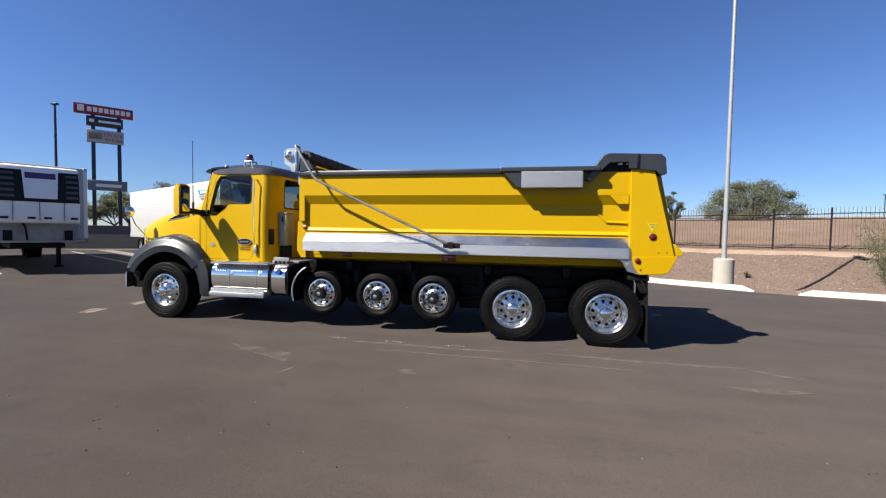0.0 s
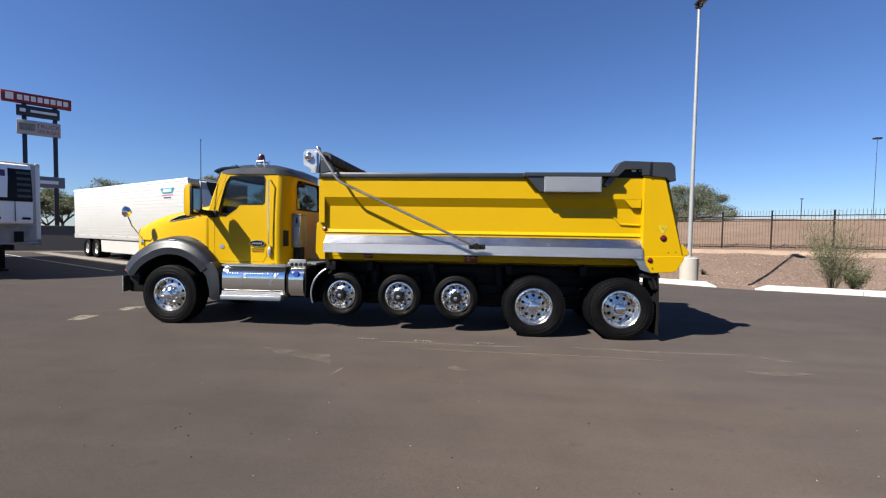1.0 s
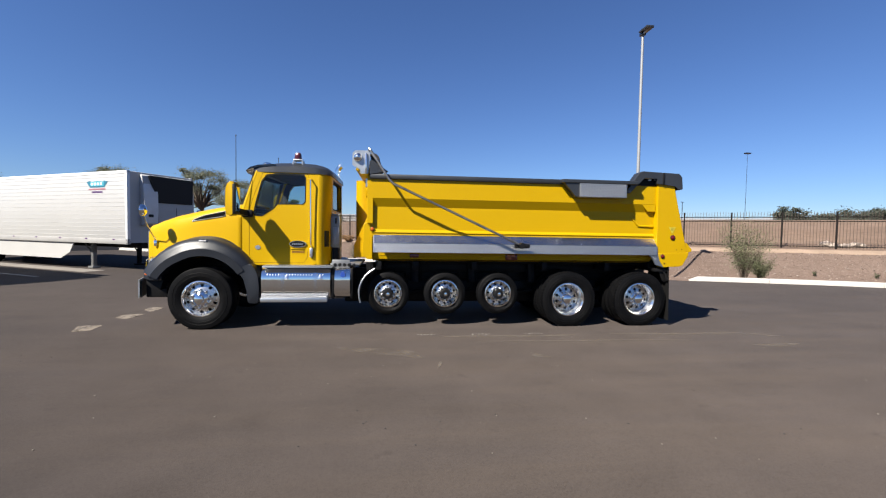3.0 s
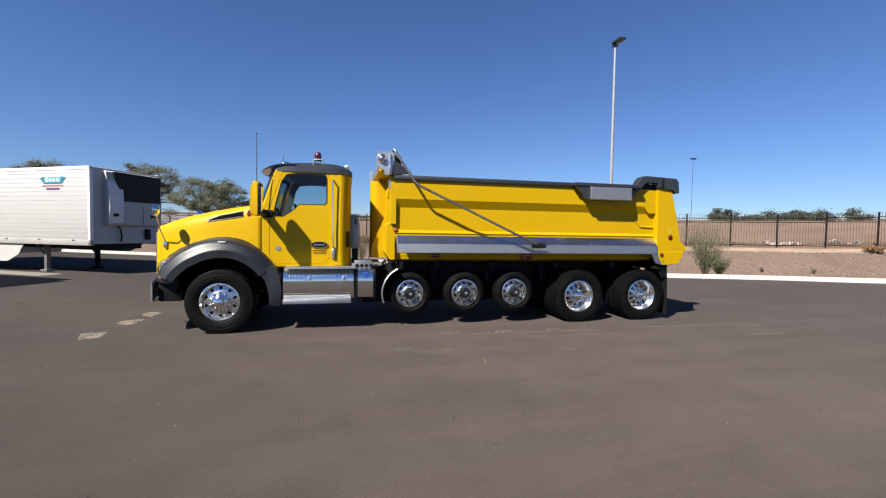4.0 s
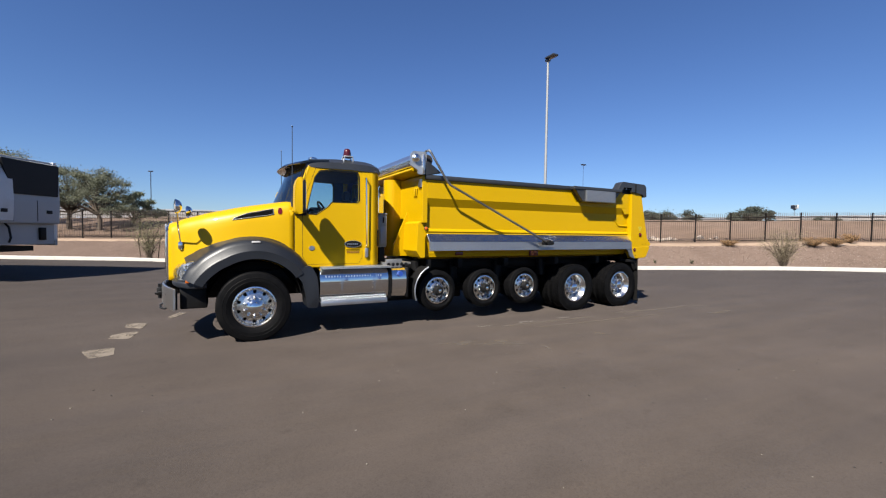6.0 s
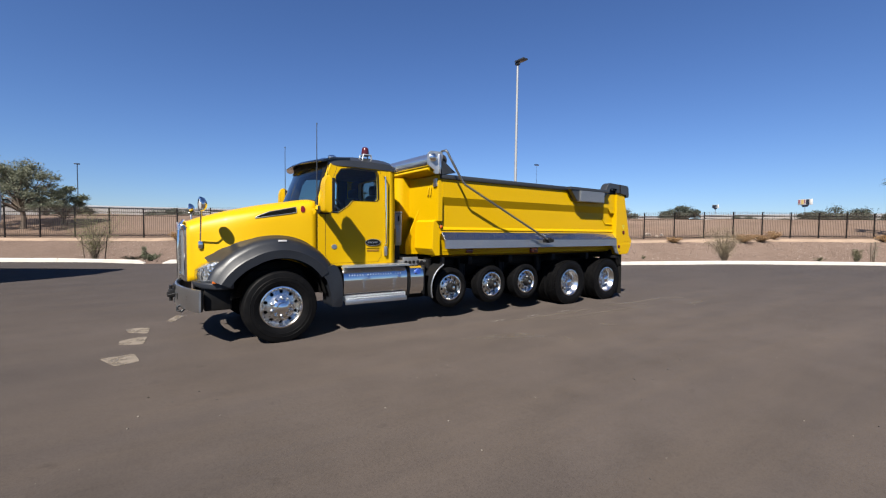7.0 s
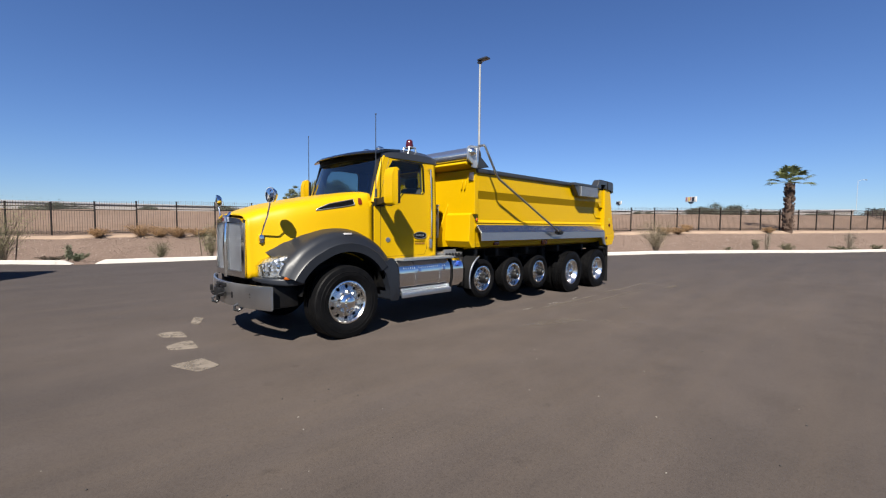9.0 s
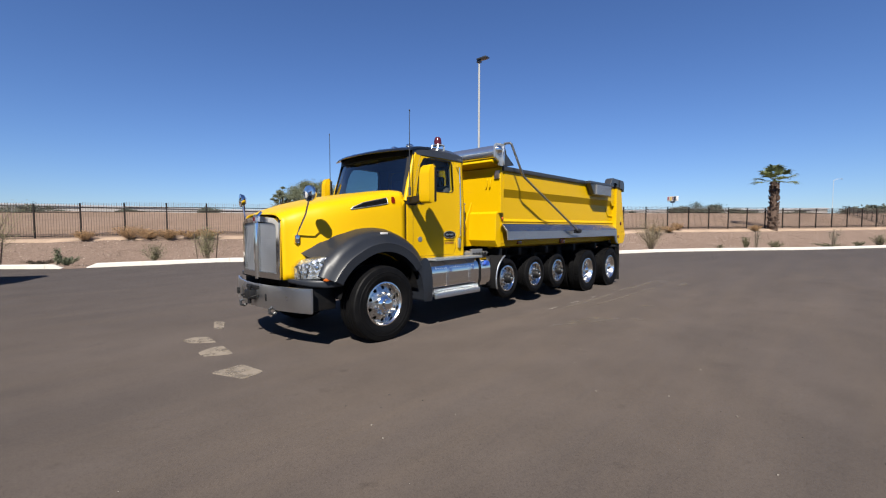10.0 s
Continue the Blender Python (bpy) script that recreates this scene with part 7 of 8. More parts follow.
BOOTS = mat("palm_trunk", (0.05, 0.029, 0.019), 0.95, 0, 0.4, 5, 30, 0.8)


def leaves_mesh(name, centres, size, material, parent, rnd, label="", flat=0.6, aspect=0.5):
    """Small two-faced leaf sprays at the given centres, in one mesh."""
    n = len(centres)
    c = np.array(centres, float)
    u = np.array([[rnd.gauss(0, 1), rnd.gauss(0, 1), rnd.gauss(0, flat)] for _ in range(n)])
    u /= np.linalg.norm(u, axis=1)[:, None]
    w = np.array([[rnd.gauss(0, 1), rnd.gauss(0, 1), rnd.gauss(0, 1)] for _ in range(n)])
    w = np.cross(u, w)
    w /= np.linalg.norm(w, axis=1)[:, None] + 1e-9
    sz = np.array([size * rnd.uniform(0.5, 1.4) for _ in range(n)])[:, None]
    quad = np.stack([c - u * sz, c + w * sz * aspect, c + u * sz, c - w * sz * aspect], 1).reshape(-1, 3)
    me = bpy.data.meshes.new(name)
    me.from_pydata(quad.tolist(), [], np.arange(4 * n).reshape(-1, 4).tolist())
    me.materials.append(material)
    ob = new(name, me)
    ob.parent = parent
    if label:
        tagged(ob, label)
    return ob


def grow(bm, rnd, p, d, length, r, depth, tips):
    """A bent limb that forks; its ends are gathered in tips."""
    q = p.copy()
    pts, rs = [p.copy()], [r]
    for k in range(3):
        d = (d + Vector((rnd.uniform(-0.25, 0.25), rnd.uniform(-0.25, 0.25), rnd.uniform(-0.1, 0.15)))).normalized()
        q = q + d * length / 3
        pts.append(q.copy())
        rs.append(r * (1 - 0.18 * (k + 1)))
    tube(bm, pts, rs, 6, cap=False)
    tips.append((q.copy(), depth))
    if depth > 0:
        for _ in range(rnd.choice((2, 3, 3))):
            nd = (d + Vector((rnd.uniform(-0.9, 0.9), rnd.uniform(-0.9, 0.9), rnd.uniform(-0.25, 0.5)))).normalized()
            grow(bm, rnd, q, nd, length * rnd.uniform(0.6, 0.85), r * 0.55, depth - 1, tips)


def tree(label, place, height, spread, seed, material, per=60, leaf=0.2, sink=0.2, name="tree", low=0.35):
    rnd = random.Random(seed)
    t = thing(name, label, "tree", group="trees", at=Matrix.Translation(place))
    bm = B()
    tips = []
    trunk_h = height * low
    base = Vector((0, 0, -sink))
    tube(bm, [base, (0.05 * height * rnd.uniform(-1, 1) * 0.3, 0, trunk_h * 0.5), (0, 0, trunk_h)], [height * 0.045, height * 0.035, height * 0.03], 9)
    for k in range(5):
        a = k * math.tau / 5 + rnd.uniform(-0.4, 0.4)
        grow(bm, rnd, Vector((0, 0, trunk_h * rnd.uniform(0.7, 1))), Vector((math.cos(a), math.sin(a), rnd.uniform(0.5, 1.2))).normalized(), height * 0.26, height * 0.02, 2, tips)
    top = max(p.z for p, _ in tips)
    wide = max(math.hypot(p.x, p.y) for p, _ in tips)
    kz, kr = (height - trunk_h * 0.8) / max(0.1, top - trunk_h * 0.8) * 0.9, spread / wide * 0.9
    for v in bm.verts:
        if v.co.z > trunk_h * 0.8:
            v.co.z = trunk_h * 0.8 + (v.co.z - trunk_h * 0.8) * kz
        f = min(1, max(0, v.co.z / trunk_h - 0.6))
        v.co.x *= 1 + (kr - 1) * f
        v.co.y *= 1 + (kr - 1) * f
    part("trunk", bm, BARK, t, "forked grey-brown trunk and limbs", smooth=60)
    centres = []
    for p, depth in tips:
        if depth > 1:
            continue
        f = min(1, max(0, p.z / trunk_h - 0.6))
        c = Vector((p.x * (1 + (kr - 1) * f), p.y * (1 + (kr - 1) * f), trunk_h * 0.8 + (p.z - trunk_h * 0.8) * kz))
        rad = spread * rnd.uniform(0.10, 0.22)
        for _ in range(int(per * rnd.uniform(0.4, 1.4))):
            o = Vector((rnd.gauss(0, 1), rnd.gauss(0, 1), rnd.gauss(0, 0.55)))
            centres.append(c + o * rad * 0.62)
    leaves_mesh("crown", centres, leaf, material, t, rnd, "uneven open crown of small leaves")
    return t


def broad_tree(label, place, height, spread, seed, material, clumps, per, leaf, low=0.25, bare=0.0, clump=0.17):
    """A short forked trunk whose limbs end in many flat feathery clumps under one dome."""
    rnd = random.Random(seed)
    t = thing("tree", label, "tree", group="trees", at=Matrix.Translation(place))
    th = height * low
    bm = B()
    r0 = height * 0.032
    tube(bm, [(0, 0, -0.25), (0.04 * height * rnd.uniform(-1, 1), 0.02 * height, th * 0.55), (0, 0, th)], [r0 * 1.35, r0, r0 * 0.9], 9)
    centres = []
    for k in range(clumps):
        a = k * 2.39996 + rnd.uniform(-0.35, 0.35)
        rho = math.sqrt((k + 0.5) / clumps) * rnd.uniform(0.86, 1.06)
        top = math.sqrt(max(0.0, 1.0 - min(1.0, rho) ** 2.4))
        z = th * (1 - bare) + (height - th * (1 - bare)) * (0.10 + 0.82 * top * rnd.uniform(0.78, 1.06)) - 0.04 * height
        if k % 3 == 2:
            z = th + (z - th) * rnd.uniform(0.35, 0.75)
        c = Vector((spread * 0.88 * rho * math.cos(a), spread * 0.88 * rho * math.sin(a), z))
        mid = Vector((c.x * 0.42, c.y * 0.42, th + (z - th) * 0.55)) + Vector((rnd.uniform(-1, 1), rnd.uniform(-1, 1), rnd.uniform(-0.5, 0.5))) * spread * 0.07
        tube(bm, [Vector((0, 0, th * rnd.uniform(0.8, 1.0))), mid, mid.lerp(c, 0.6) + Vector((0, 0, -0.03 * height)), c], [r0 * 0.5, r0 * 0.3, r0 * 0.17, r0 * 0.06], 5, cap=False)
        rad = spread * clump * rnd.uniform(0.6, 1.25)
        for _ in range(int(per * rnd.uniform(0.55, 1.35))):
            o = Vector((rnd.gauss(0, 1), rnd.gauss(0, 1), rnd.gauss(0, 0.55)))
            centres.append(c + o * rad * 0.62)
    part("trunk", bm, BARK, t, "forked grey-brown trunk and limbs", smooth=60)
    leaves_mesh("crown", centres, leaf, material, t, rnd, "uneven feathery crown of small leaves")
    return t


def on_bank(x, y):
    d_ = Vector((x, y, 0)) - KERB_AT
    s_, n_ = d_.dot(E_S), d_.dot(E_N)
    return Vector((x, y, verge_z(s_, n_)))


LEFT = "spreading dusty-green desert tree on the dirt bank"
broad_tree(LEFT, on_bank(-11.1, 34.6), 5.0, 3.2, 3, LEAF_GREY, 34, 620, 0.055, low=0.27)
broad_tree(LEFT, on_bank(-8.9, 32.6), 4.7, 2.8, 5, LEAF_GREY, 34, 620, 0.055, low=0.27)
broad_tree("low bushy desert tree on the dirt bank", on_bank(-7.0, 34.4), 2.9, 1.7, 8, LEAF_SOFT, 24, 560, 0.055, low=0.12)
broad_tree(LEFT, on_bank(-17.0, 38.5), 7.2, 3.4, 12, LEAF_GREY, 30, 620, 0.06, low=0.34)
broad_tree(LEFT, on_bank(-20.5, 42.5), 5.8, 2.8, 13, LEAF_GREY, 26, 560, 0.065, low=0.3)
tree("dusty tree standing behind the parked trailers", Vector((-29.5, 43.0, 1.4)), 7.0, 3.6, 14, LEAF_GREY, 330, 0.07)
tree("dusty tree standing behind the parked trailers", Vector((-36.0, 35.8, 1.3)), 5.6, 3.4, 15, LEAF_GREY, 330, 0.07)
tree("dark bushy tree behind the grey wall", Vector((-38.6, 32.6, 1.3)), 4.4, 3.0, 16, LEAF, 330, 0.07, low=0.15)
tree("dark bushy tree behind the grey wall", Vector((-33.5, 26.5, 1.3)), 3.0, 2.4, 17, LEAF, 330, 0.07, low=0.15)
tree("dark bushy tree behind the grey wall", Vector((-42.0, 28.0, 1.3)), 3.4, 2.6, 18, LEAF, 330, 0.07, low=0.15)
BIG = "broad feathery green tree far beyond the fence"
broad_tree(BIG, Vector((44.4, 77.6, 1.6)), 10.3, 8.9, 21, LEAF_SOFT, 110, 520, 0.105, low=0.12, clump=0.12)
broad_tree("small feathery green tree beyond the fence", Vector((23.6, 49.8, 1.6)), 5.6, 1.7, 24, LEAF_SOFT, 26, 520, 0.065, low=0.2)

# Distant dark clumps and pale roofs on the skyline.
rnd = random.Random(31)
for x, y, h, w in ((110.8, 96.5, 10.4, 4.5), (140, 102, 10.6, 7), (134, 106, 9.0, 6), (128, 100, 8.4, 5), (144, 98, 11.0, 6), (150, 92, 11.2, 6), (160.6, 73.6, 12.2, 6), (158, 76, 10.0, 5), (178, 60, 8.6, 4), (192.6, 35.5, 11.4, 8), (190, 41, 10.0, 6), (193, 29, 10.4, 6), (196, 20, 7.6, 7), (190, 48, 7.2, 5), (205, 5, 7.2, 6), (4.6, 154.1, 7.0, 8), (47.4, 146, 7.4, 6), (26, 150, 6.8, 4), (70, 140, 7.0, 5), (-20, 150, 7.0, 5), (118, -9.5, 5.6, 3.4), (134, -14, 6.0, 5)):
    t = tree("distant dark green clump of trees on the skyline", Vector((x, y, 1.7)), (h - 0.9) * 0.9, w * 1.2, rnd.randrange(999), LEAF_FAR, 210, 0.23, name="far_trees", low=0.12)
ROOF = mat("pale_far_roof", (0.22, 0.222, 0.235), 0.7, 0, 0.06, 0.2, 4, 0.05)
WALL_FAR = mat("far_building_wall", (0.23, 0.213, 0.205), 0.8, 0, 0.08, 0.2, 4, 0.05)
for x, y, l, h, turn in ((20, 215, 90, 10.2, -12), (110, 205, 84, 10.4, -25), (-60, 230, 60, 10.2, -6), (190, 130, 80, 10.0, -50), (235, 62, 70, 10.6, -65), (240, 20, 40, 9.8, -80), (150, 165, 40, 9.6, -40)):
    b_ = thing("far_building", "long low pale warehouse far beyond the bank", "building", group="far buildings", at=Matrix.Translation((x, y, 1.4)) @ Matrix.Rotation(radians(turn), 4, "Z"))
    part("wall", box(B(), -l / 2, l / 2, -9, 9, 0, h - 2.4), WALL_FAR, b_)
    part("roof", prism(B(), [(-9.4, h - 2.4), (9.4, h - 2.4), (9.4, h - 1.9), (0, h - 1.4), (-9.4, h - 1.9)], "x", -l / 2 - 0.4, l / 2 + 0.4), ROOF, b_)
    for k in range(int(l // 8)):
        part("door", box(B(), -l / 2 + 3 + k * 8, -l / 2 + 6.5 + k * 8, -9.06, -8.95, 0.2, 4.2), DULL_ALU, b_)


def palm(place, trunk_h, spread):
    rnd = random.Random(7)
    t = thing("palm_tree", "stout fan palm with a shaggy brown trunk", "palm", at=Matrix.Translation(place))
    bm = B()
    n = 30
    rows = []
    for k in range(n + 1):
        f = k / n
        r = 0.335 + 0.06 * math.sin(f * 9) * 0.3 - 0.13 * f + (0.10 * max(0, 0.25 - f))
        lean = 0.14 * f
        rows.append([(lean + (r + rnd.uniform(-0.03, 0.05)) * math.cos(a * math.tau / 16), (r + rnd.uniform(-0.03, 0.05)) * math.sin(a * math.tau / 16), -0.2 + (trunk_h + 0.2) * f) for a in range(16)])
    loft(bm, rows)
    part("trunk", bm, BOOTS, t, "rough brown palm trunk", smooth=30)
    bm = B()
    for k in range(150):
        f = rnd.uniform(0.02, 0.98)
        a = rnd.uniform(0, math.tau)
        r = 0.315 - 0.07 * f
        m = Matrix.Translation((0.14 * f + r * math.cos(a), r * math.sin(a), trunk_h * f)) @ Matrix.Rotation(a, 4, "Z") @ Matrix.Rotation(radians(rnd.uniform(15, 35)), 4, "Y")
        box(bm, -0.03, 0.05, -0.06, 0.06, 0, rnd.uniform(0.2, 0.32), 0, m)
    tagged(part("trunk_bark", bm, BOOTS, t, "old cut leaf bases", smooth=0), kind="stuff")
    top = Vector((0.14, 0, trunk_h))
    for k in range(16):
        a = k * 2.399 + rnd.uniform(-0.2, 0.2)
        up = 1.38 - 1.36 * (k / 15)
        d_ = Vector((math.cos(a) * math.cos(up), math.sin(a) * math.cos(up), math.sin(up)))
        l = spread * rnd.uniform(0.44, 0.56)
        stem = top + d_ * l + Vector((0, 0, -0.12 * l))
        bm = B()
        tube(bm, [top, top + d_ * l * 0.5 + Vector((0, 0, 0.02)), stem], [0.03, 0.022, 0.016], 5)
        side = d_.cross(Vector((0, 0, 1))).normalized()
        upv = side.cross(d_).normalized()
        for j in range(15):
            b = radians(-70 + 140 * j / 14)
            out = (d_ * math.cos(b) + side * math.sin(b)).normalized()
            ll = spread * 0.5 * (0.72 + 0.28 * math.cos(b)) * rnd.uniform(0.8, 1.1)
            w = out.cross(upv).normalized() * 0.055
            mid = stem + out * ll * 0.6 + upv * 0.03
            tip = stem + out * ll + Vector((0, 0, -0.28 * ll)) + upv * 0.02
            v = [bm.verts.new(p) for p in (stem, mid + w, tip, mid - w)]
            bm.faces.new(v)
        part("frond", bm, LEAF_PALM, t, "", smooth=0)
    return t


palm(verge_point(45.6, 8.0), 4.18, 2.05)


def shrub(s, n, h, w, seed, label, stems=26, material=None, stakes=False, leaf=0.05, per=26, category="shrub"):
    """Thin arching stems with sparse small leaves; young ones are staked."""
    rnd = random.Random(seed)
    t = thing("shrub", label, category, group="verge shrubs", at=Matrix.Translation(verge_point(s, n)))
    bm = B()
    centres = []
    for _ in range(stems):
        a = rnd.uniform(0, math.tau)
        lean = rnd.uniform(0.05, 1.0) * w / 2
        hh = h * rnd.uniform(0.55, 1.0)
        pts = [Vector((0.06 * math.cos(a), 0.06 * math.sin(a), -0.06))]
        for k in range(1, 5):
            f = k / 4
            pts.append(Vector((lean * f ** 1.3 * math.cos(a) + rnd.uniform(-0.05, 0.05) * h, lean * f ** 1.3 * math.sin(a) + rnd.uniform(-0.05, 0.05) * h, hh * f)))
        tube(bm, pts, [0.012, 0.009, 0.007, 0.005, 0.003], 4, cap=False)
        for _ in range(int(per * 2.2)):
            f = rnd.uniform(0.25, 1.0) * 3.99
            i = min(3, int(f))
            p = pts[i].lerp(pts[i + 1], f - i)
            centres.append(p + Vector((rnd.gauss(0, 0.07), rnd.gauss(0, 0.07), rnd.gauss(0, 0.06))) * h)
    part("branching", bm, BARK, t, "thin brown stems", smooth=0)
    leaves_mesh("foliage", centres, leaf * 0.72, material or LEAF_GREY, t, rnd, "sparse small leaves", 1.0, 0.35)
    if stakes:
        for dx in (-0.35, 0.35):
            bm = B()
            tube(bm, [(dx * 1.0, 0.05, -0.1), (dx * 1.35, 0.05, min(1.15, h * 0.85))], 0.022, 6)
            part("stake", bm, BARK, t, "wooden support stake")
    return t


def rubble(s0, n0, count, seed):
    """Pale broken stones lying at the foot of the bank."""
    rnd = random.Random(seed)
    for _ in range(count):
        r = rnd.uniform(0.09, 0.26)
        bm = B()
        bmesh.ops.create_icosphere(bm, subdivisions=1, radius=r)
        for v in bm.verts:
            v.co = Vector((v.co.x * rnd.uniform(0.8, 1.5), v.co.y * rnd.uniform(0.7, 1.1), v.co.z * rnd.uniform(0.45, 0.8)))
        ob = part("rock", bm, PALE_ROCK, smooth=0)
        ob.matrix_basis = Matrix.Translation(verge_point(s0 + rnd.uniform(-1.1, 1.1), n0 + rnd.uniform(-0.35, 0.35)) + Vector((0, 0, r * 0.25))) @ Matrix.Rotation(rnd.uniform(0, 6), 4, "Z")
        tagged(ob, "pale broken rock on the dirt behind the fence", "rock", "pale rocks")


PALE_ROCK = mat("pale_rock", (0.30, 0.25, 0.21), 0.9, 0, 0.25, 5, 40, 0.3, spec=0.1)
rubble(24.6, 9.7, 11, 3)
rubble(26.9, 9.8, 5, 4)
shrub(18.2, 1.2, 2.4, 2.1, 41, "tall feathery grey-green shrub in the gravel", 50, LEAF_TAMARISK, per=84, leaf=0.034)
shrub(18.7, 1.1, 0.9, 1.2, 71, "low feathery green shrub in the gravel", 26, LEAF_TAMARISK, per=80, leaf=0.034)
shrub(25.9, 1.2, 1.95, 3.0, 42, "thin half-dry feathery desert shrub in the gravel", 54, LEAF_DRYISH, per=70, leaf=0.03)
shrub(2.4, 1.2, 1.55, 1.15, 43, "young staked green shrub by the kerb", 30, LEAF_SHRUB, True, 0.028, 60)
shrub(0.45, 1.2, 0.8, 1.5, 44, "low branching desert shrub by the kerb", 22, LEAF_VERGE, False, 0.034, 44)
shrub(-2.45, 1.0, 0.34, 1.0, 45, "low green clump beside the drain opening", 36, LEAF_SOFT, False, 0.035, 60)
shrub(-2.7, 1.0, 0.72, 0.14, 57, "narrow upright green sprig by the kerb", 7, LEAF_SOFT, False, 0.05, 40)
shrub(-3.45, 1.35, 0.2, 1.25, 72, "low dark brown brush lying in the gravel", 40, LEAF_DARK, False, 0.04, 26)
shrub(41.2, 1.2, 0.3, 1.9, 58, "low sprawling olive plant in the gravel", 34, LEAF_VERGE, False, 0.05, 20)
shrub(-5.0, 1.2, 2.5, 2.8, 46, "young staked feathery shrub by the kerb", 42, LEAF_SHRUB, True, 0.032, 70)
shrub(33.6, 1.3, 0.8, 0.7, 47, "spiky dark desert shrub by the kerb", 24, LEAF_VERGE, False, 0.06, 22)
shrub(34.6, 1.3, 1.35, 0.6, 48, "young staked thin shrub by the kerb", 12, LEAF_GREY, True, 0.04, 14)
shrub(36.2, 1.2, 0.55, 1.0, 49, "low spiky plant in the gravel", 24, LEAF_VERGE, False, 0.06, 20)
shrub(42.2, 1.4, 1.5, 0.9, 50, "young staked tree in the gravel verge", 16, LEAF_GREY, True, 0.045, 18)
shrub(44.6, 1.3, 0.45, 0.9, 51, "low green plant in the gravel", 20, LEAF_VERGE, False, 0.05, 20)
shrub(31.4, 1.3, 0.3, 0.6, 52, "tiny green weed in the gravel", 12, LEAF_VERGE, False, 0.045, 14)
shrub(14.5, 5.0, 0.25, 0.5, 53, "tiny green weed in the gravel", 12, LEAF, False, 0.04, 16)
shrub(47.5, 1.5, 0.9, 1.6, 54, "rounded low shrub in the gravel", 26, LEAF_VERGE, False, 0.06, 26)
shrub(21.6, 4.9, 0.22, 0.4, 55, "small dark tuft in the gravel", 10, LEAF, False, 0.035, 10)
shrub(23.6, 4.9, 0.22, 0.4, 56, "small dark tuft in the gravel", 10, LEAF, False, 0.035, 10)
for k, (s, n, h, w) in enumerate(((-4.6, 7.6, 0.4, 0.9), (-2.6, 7.7, 0.55, 1.5), (-1.7, 7.7, 0.42, 1.6), (-0.8, 7.6, 0.42, 1.5), (0.3, 7.7, 0.36, 1.5), (1.2, 7.6, 0.42, 1.5), (32.2, 7.4, 0.45, 1.4), (33.6, 7.5, 0.4, 1.2), (27.3, 7.6, 0.3, 0.9), (34.9, 8.0, 0.45, 0.9), (43.0, 7.6, 0.4, 0.9))):
    shrub(s, n, h * 1.35, w * 1.4, 60 + k, "dry orange grass tuft at the fence foot", 60, DRY, False, 0.04, 30, "grass tuft")

# ---- signs and far lamps ----
SIGN_RED = mat("sign_red", (0.213, 0.00984, 0.0148), 0.45, 0, 0.08, 2, 30, 0.02)
SIGN_DARK = mat("sign_navy", (0.0123, 0.0164, 0.0287), 0.4, 0, 0.1, 2, 30, 0.02)
SIGN_WHITE = mat("sign_white", (0.369, 0.361, 0.353), 0.5, 0, 0.06, 2, 30, 0.02)
SIGN_GREY = mat("sign_grey_blue", (0.115, 0.139, 0.164), 0.5, 0, 0.06, 2, 30, 0.02)


def text_mesh(words, size, material, parent, m, label):
    cu = bpy.data.curves.new("text", "FONT")
    cu.body, cu.size, cu.extrude, cu.align_x = words, size, 0.004, "CENTER"
    tmp = new("text", cu)
    me = bpy.data.meshes.new_from_object(tmp.evaluated_get(bpy.context.evaluated_depsgraph_get()))
    bpy.data.objects.remove(tmp)
    me.materials.append(material)
    ob = new("lettering", me)
    ob.parent = parent
    ob.matrix_basis = m
    return tagged(ob, label)


SIGN_LETTER = mat("sign_lettering_white", (0.72, 0.71, 0.70), 0.5, 0, 0.03, 2, 30, 0.0)


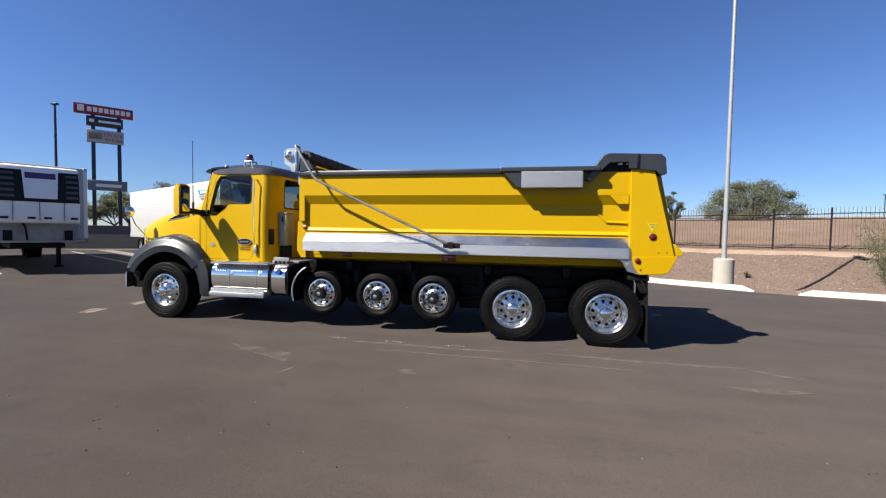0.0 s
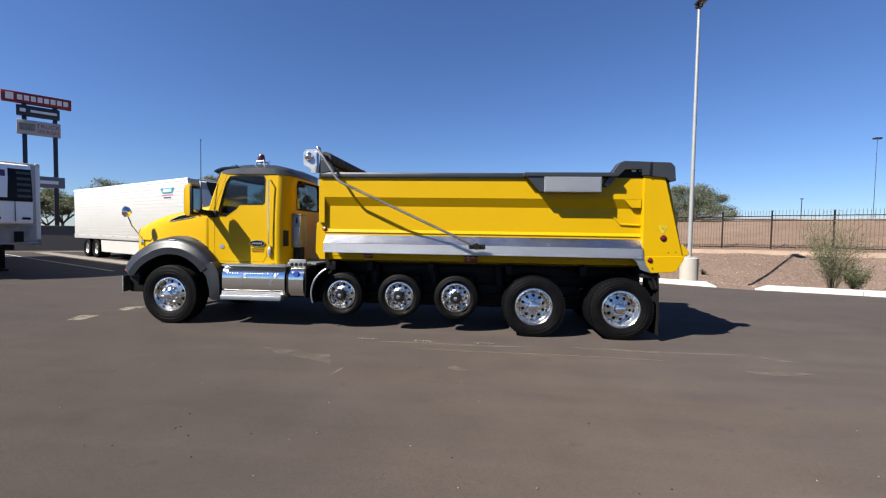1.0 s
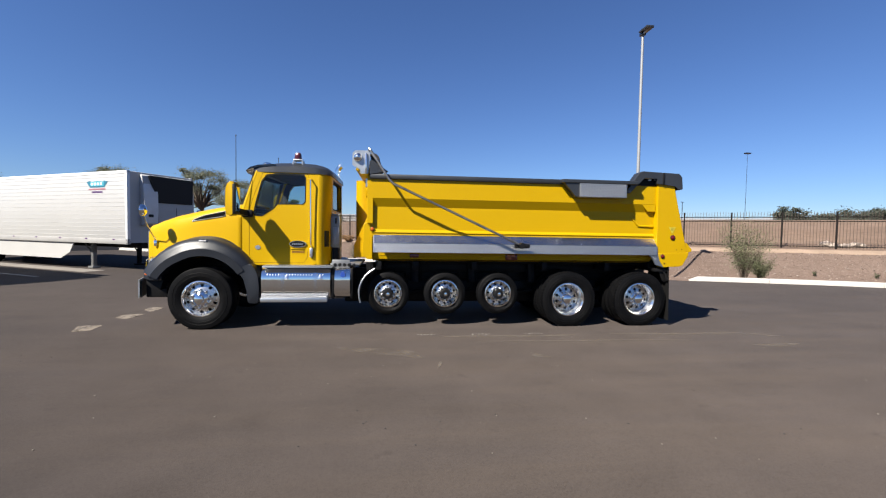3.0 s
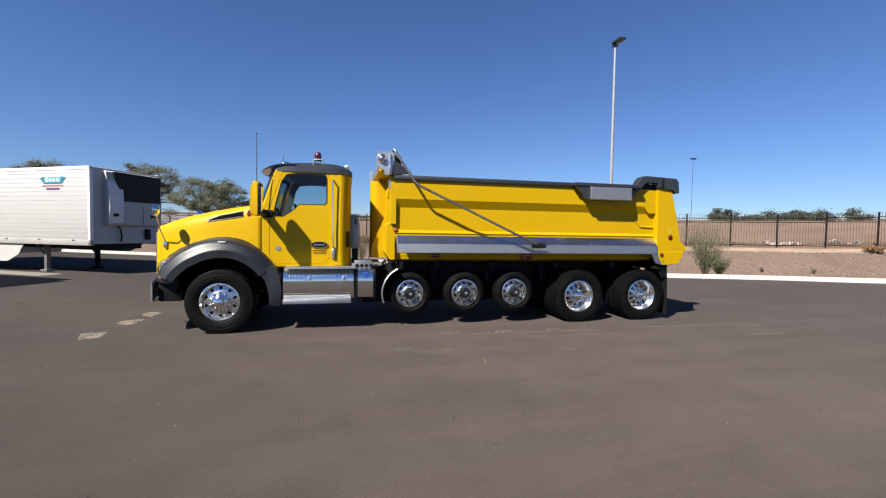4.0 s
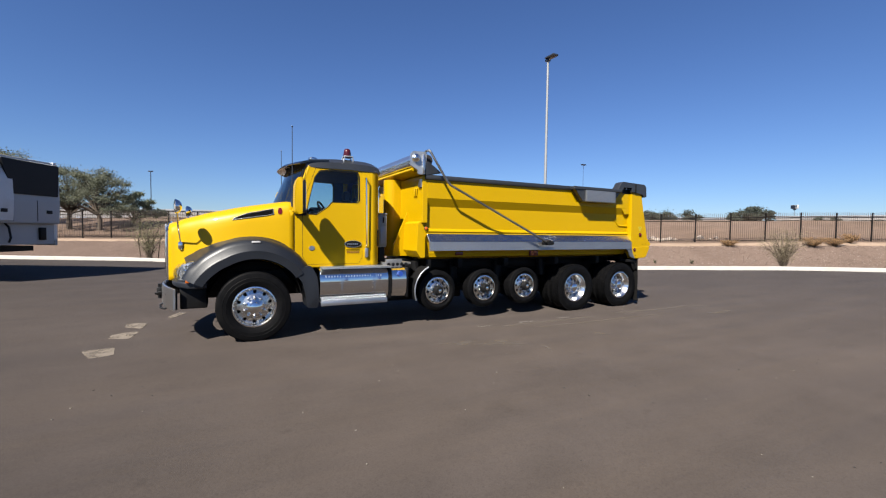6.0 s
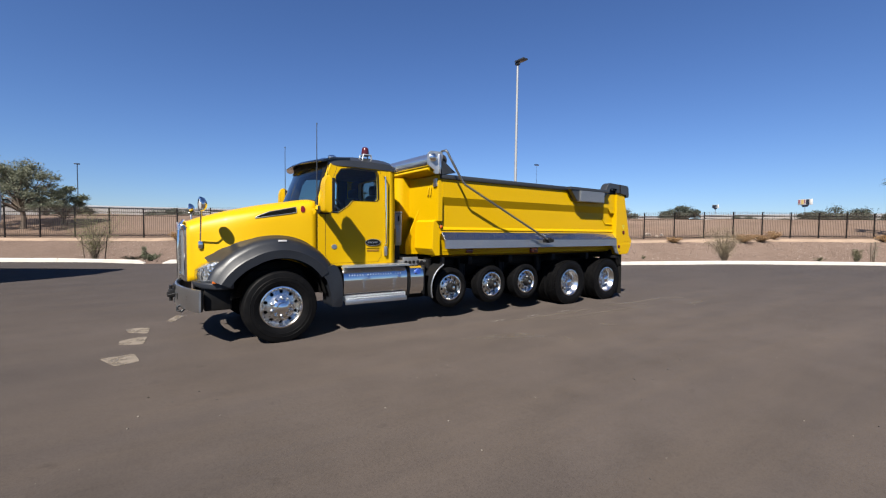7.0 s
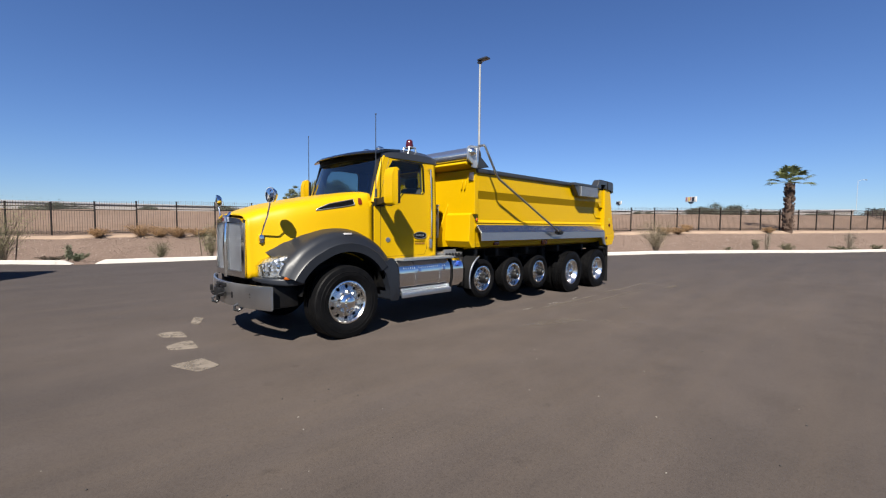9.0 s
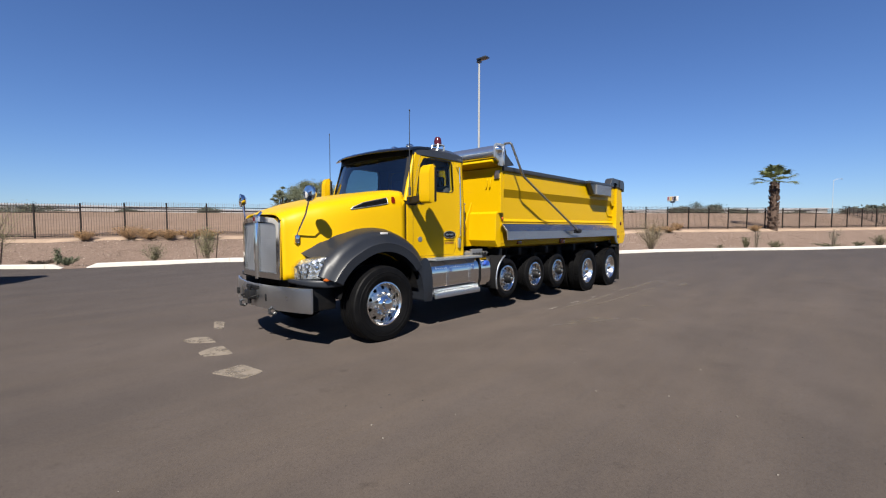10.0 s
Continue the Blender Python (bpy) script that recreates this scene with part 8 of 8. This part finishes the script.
def pylon_sign():
    a_, b_ = Vector((-28.4, 18.95, 0)), Vector((-26.0, 21.8, 0))
    d_ = (b_ - a_)
    l = d_.length
    m = Matrix.Translation(a_) @ Matrix.Rotation(math.atan2(d_.y, d_.x), 4, "Z")
    t = thing("pylon_sign", "tall roadside pylon sign with four panels on two dark posts", "sign", at=m)
    for f in (0.31, 0.75):
        part("post", box(B(), f * l - 0.13, f * l + 0.13, -0.1, 0.16, 0.9, 10.5, 0.01), SIGN_DARK, t, "dark square steel post")
    panels = ((0.0, 1.0, 10.45, 11.19, SIGN_RED, "red top panel"), (0.20, 0.82, 9.58, 10.31, SIGN_DARK, "dark navy panel"), (0.20, 0.83, 8.28, 9.28, SIGN_WHITE, "white panel"), (0.20, 0.88, 4.5, 5.3, SIGN_GREY, "grey-blue panel"))
    made = []
    for f0, f1, z0, z1, mm, lab in panels:
        made.append(part("panel", box(B(), f0 * l, f1 * l, -0.2, 0.22, z0, z1, 0.02), mm, t, lab))
    up = Matrix.Rotation(radians(90), 4, "X")
    # lettering bars, a maker badge, and the readable words
    part("badge", box(B(), 0.06 * l, 0.17 * l, -0.215, -0.2, 10.58, 11.07), SIGN_LETTER, made[0])
    for k in range(8):
        part("lettering_bar", box(B(), (0.22 + k * 0.094) * l, (0.29 + k * 0.094) * l, -0.213, -0.2, 10.64, 11.0), SIGN_LETTER, made[0])
    part("badge", box(B(), 0.25 * l, 0.33 * l, -0.213, -0.2, 9.83, 10.08), SIGN_LETTER, made[1])
    part("lettering_bar", box(B(), 0.40 * l, 0.78 * l, -0.213, -0.2, 9.85, 10.03), SIGN_LETTER, made[1])
    part("picture", box(B(), 0.24 * l, 0.46 * l, -0.213, -0.2, 8.53, 9.03), mat("sign_picture", (0.18, 0.164, 0.139), 0.6, 0, 0.5, 4, 12, 0.0), made[2], "small picture of machines")
    text_mesh("TRUCK", 0.40, SIGN_RED, made[2], Matrix.Translation((0.65 * l, -0.212, 8.81)) @ up, "red sign lettering")
    text_mesh("WASH", 0.40, SIGN_RED, made[2], Matrix.Translation((0.65 * l, -0.212, 8.41)) @ up, "red sign lettering")
    part("lettering_bar", box(B(), 0.34 * l, 0.78 * l, -0.213, -0.2, 4.77, 5.01), SIGN_LETTER, made[3])


pylon_sign()


def far_lamp(place, h, label, pale=False, r=0.05):
    t = thing("street_lamp", label, "street lamp", group="far lamps", at=Matrix.Translation(place))
    bm = B()
    tube(bm, [(0, 0, -0.2), (0, 0, h * 0.5), (0, 0, h)], [r * 1.2, r, r * 0.85], 8)
    part("pole", bm, STEEL if pale else SIGN_DARK, t)
    head = 0.0
    if pale:
        head = 1.1
        part("arm", tube(B(), [(0, 0, h - 0.1), (0.05, -0.25, h + 0.1), (0.05, -0.7, h + 0.2), (0.05, -head, h + 0.12)], r * 0.8, 6), STEEL, t)
    part("lamp_head", box(B(), -0.26, 0.26, -0.13 - head, 0.13 - head, h - 0.04 + head * 0.1, h + 0.08 + head * 0.1, 0.02), SIGN_GREY if pale else SIGN_DARK, t)


far_lamp((-28.24, 17.52, 1.2), 9.4, "dark lot light rising behind the trailer", r=0.09)
far_lamp((-8.6, 55.9, 1.6), 7.0, "thin distant street lamp beyond the bank")
far_lamp((34.9, 27.0, 2.0), 7.2, "thin distant street lamp beyond the bank", r=0.018)
far_lamp((59.2, 69.4, 1.6), 6.6, "short distant street lamp beyond the bank", r=0.07)
far_lamp((106.4, -4.3, 1.6), 8.8, "thin distant street lamp beyond the bank", True, 0.035)


def billboard(place, turn, w, h, colours):
    t = thing("billboard", "distant billboard with a colourful poster on a single pole", "billboard", group="far billboards", at=Matrix.Translation(place) @ Matrix.Rotation(radians(turn), 4, "Z"))
    z = place[2]
    part("pole", tube(B(), [(0, 0, -z), (0, 0, 0.2)], 0.13, 8), SIGN_GREY, t)
    part("panel", box(B(), -w / 2, w / 2, -0.4, 0.4, 0, h, 0.05), SIGN_WHITE, t)
    part("underside_frame", prism(B(), [(-w / 4, 0), (w / 4, 0), (w / 7, -h * 0.35), (-w / 7, -h * 0.35)], "y", -0.3, 0.3), SIGN_DARK, t)
    for k, (x0, x1, z0, mm) in enumerate(colours):
        for y in (-0.45, 0.4):
            part("poster", box(B(), x0 * w, x1 * w, y, y + 0.05, h * z0, h * 0.94), mm, t)


POSTER_RED = mat("poster_red", (0.22, 0.075, 0.085), 0.6)
POSTER_YELLOW = mat("poster_yellow", (0.42, 0.30, 0.10), 0.6)
billboard((276, 111, 16.6), 60, 4.6, 2.0, ((-0.2, 0.46, 0.05, SIGN_DARK), (-0.47, -0.25, 0.35, SIGN_GREY)))
billboard((237.5, 58.2, 14.7), 65, 6.0, 2.5, ((0.32, 0.46, 0.3, POSTER_RED), (0.06, 0.24, 0.12, POSTER_YELLOW), (-0.06, 0.02, 0.3, POSTER_RED), (-0.36, -0.12, 0.05, SIGN_DARK)))
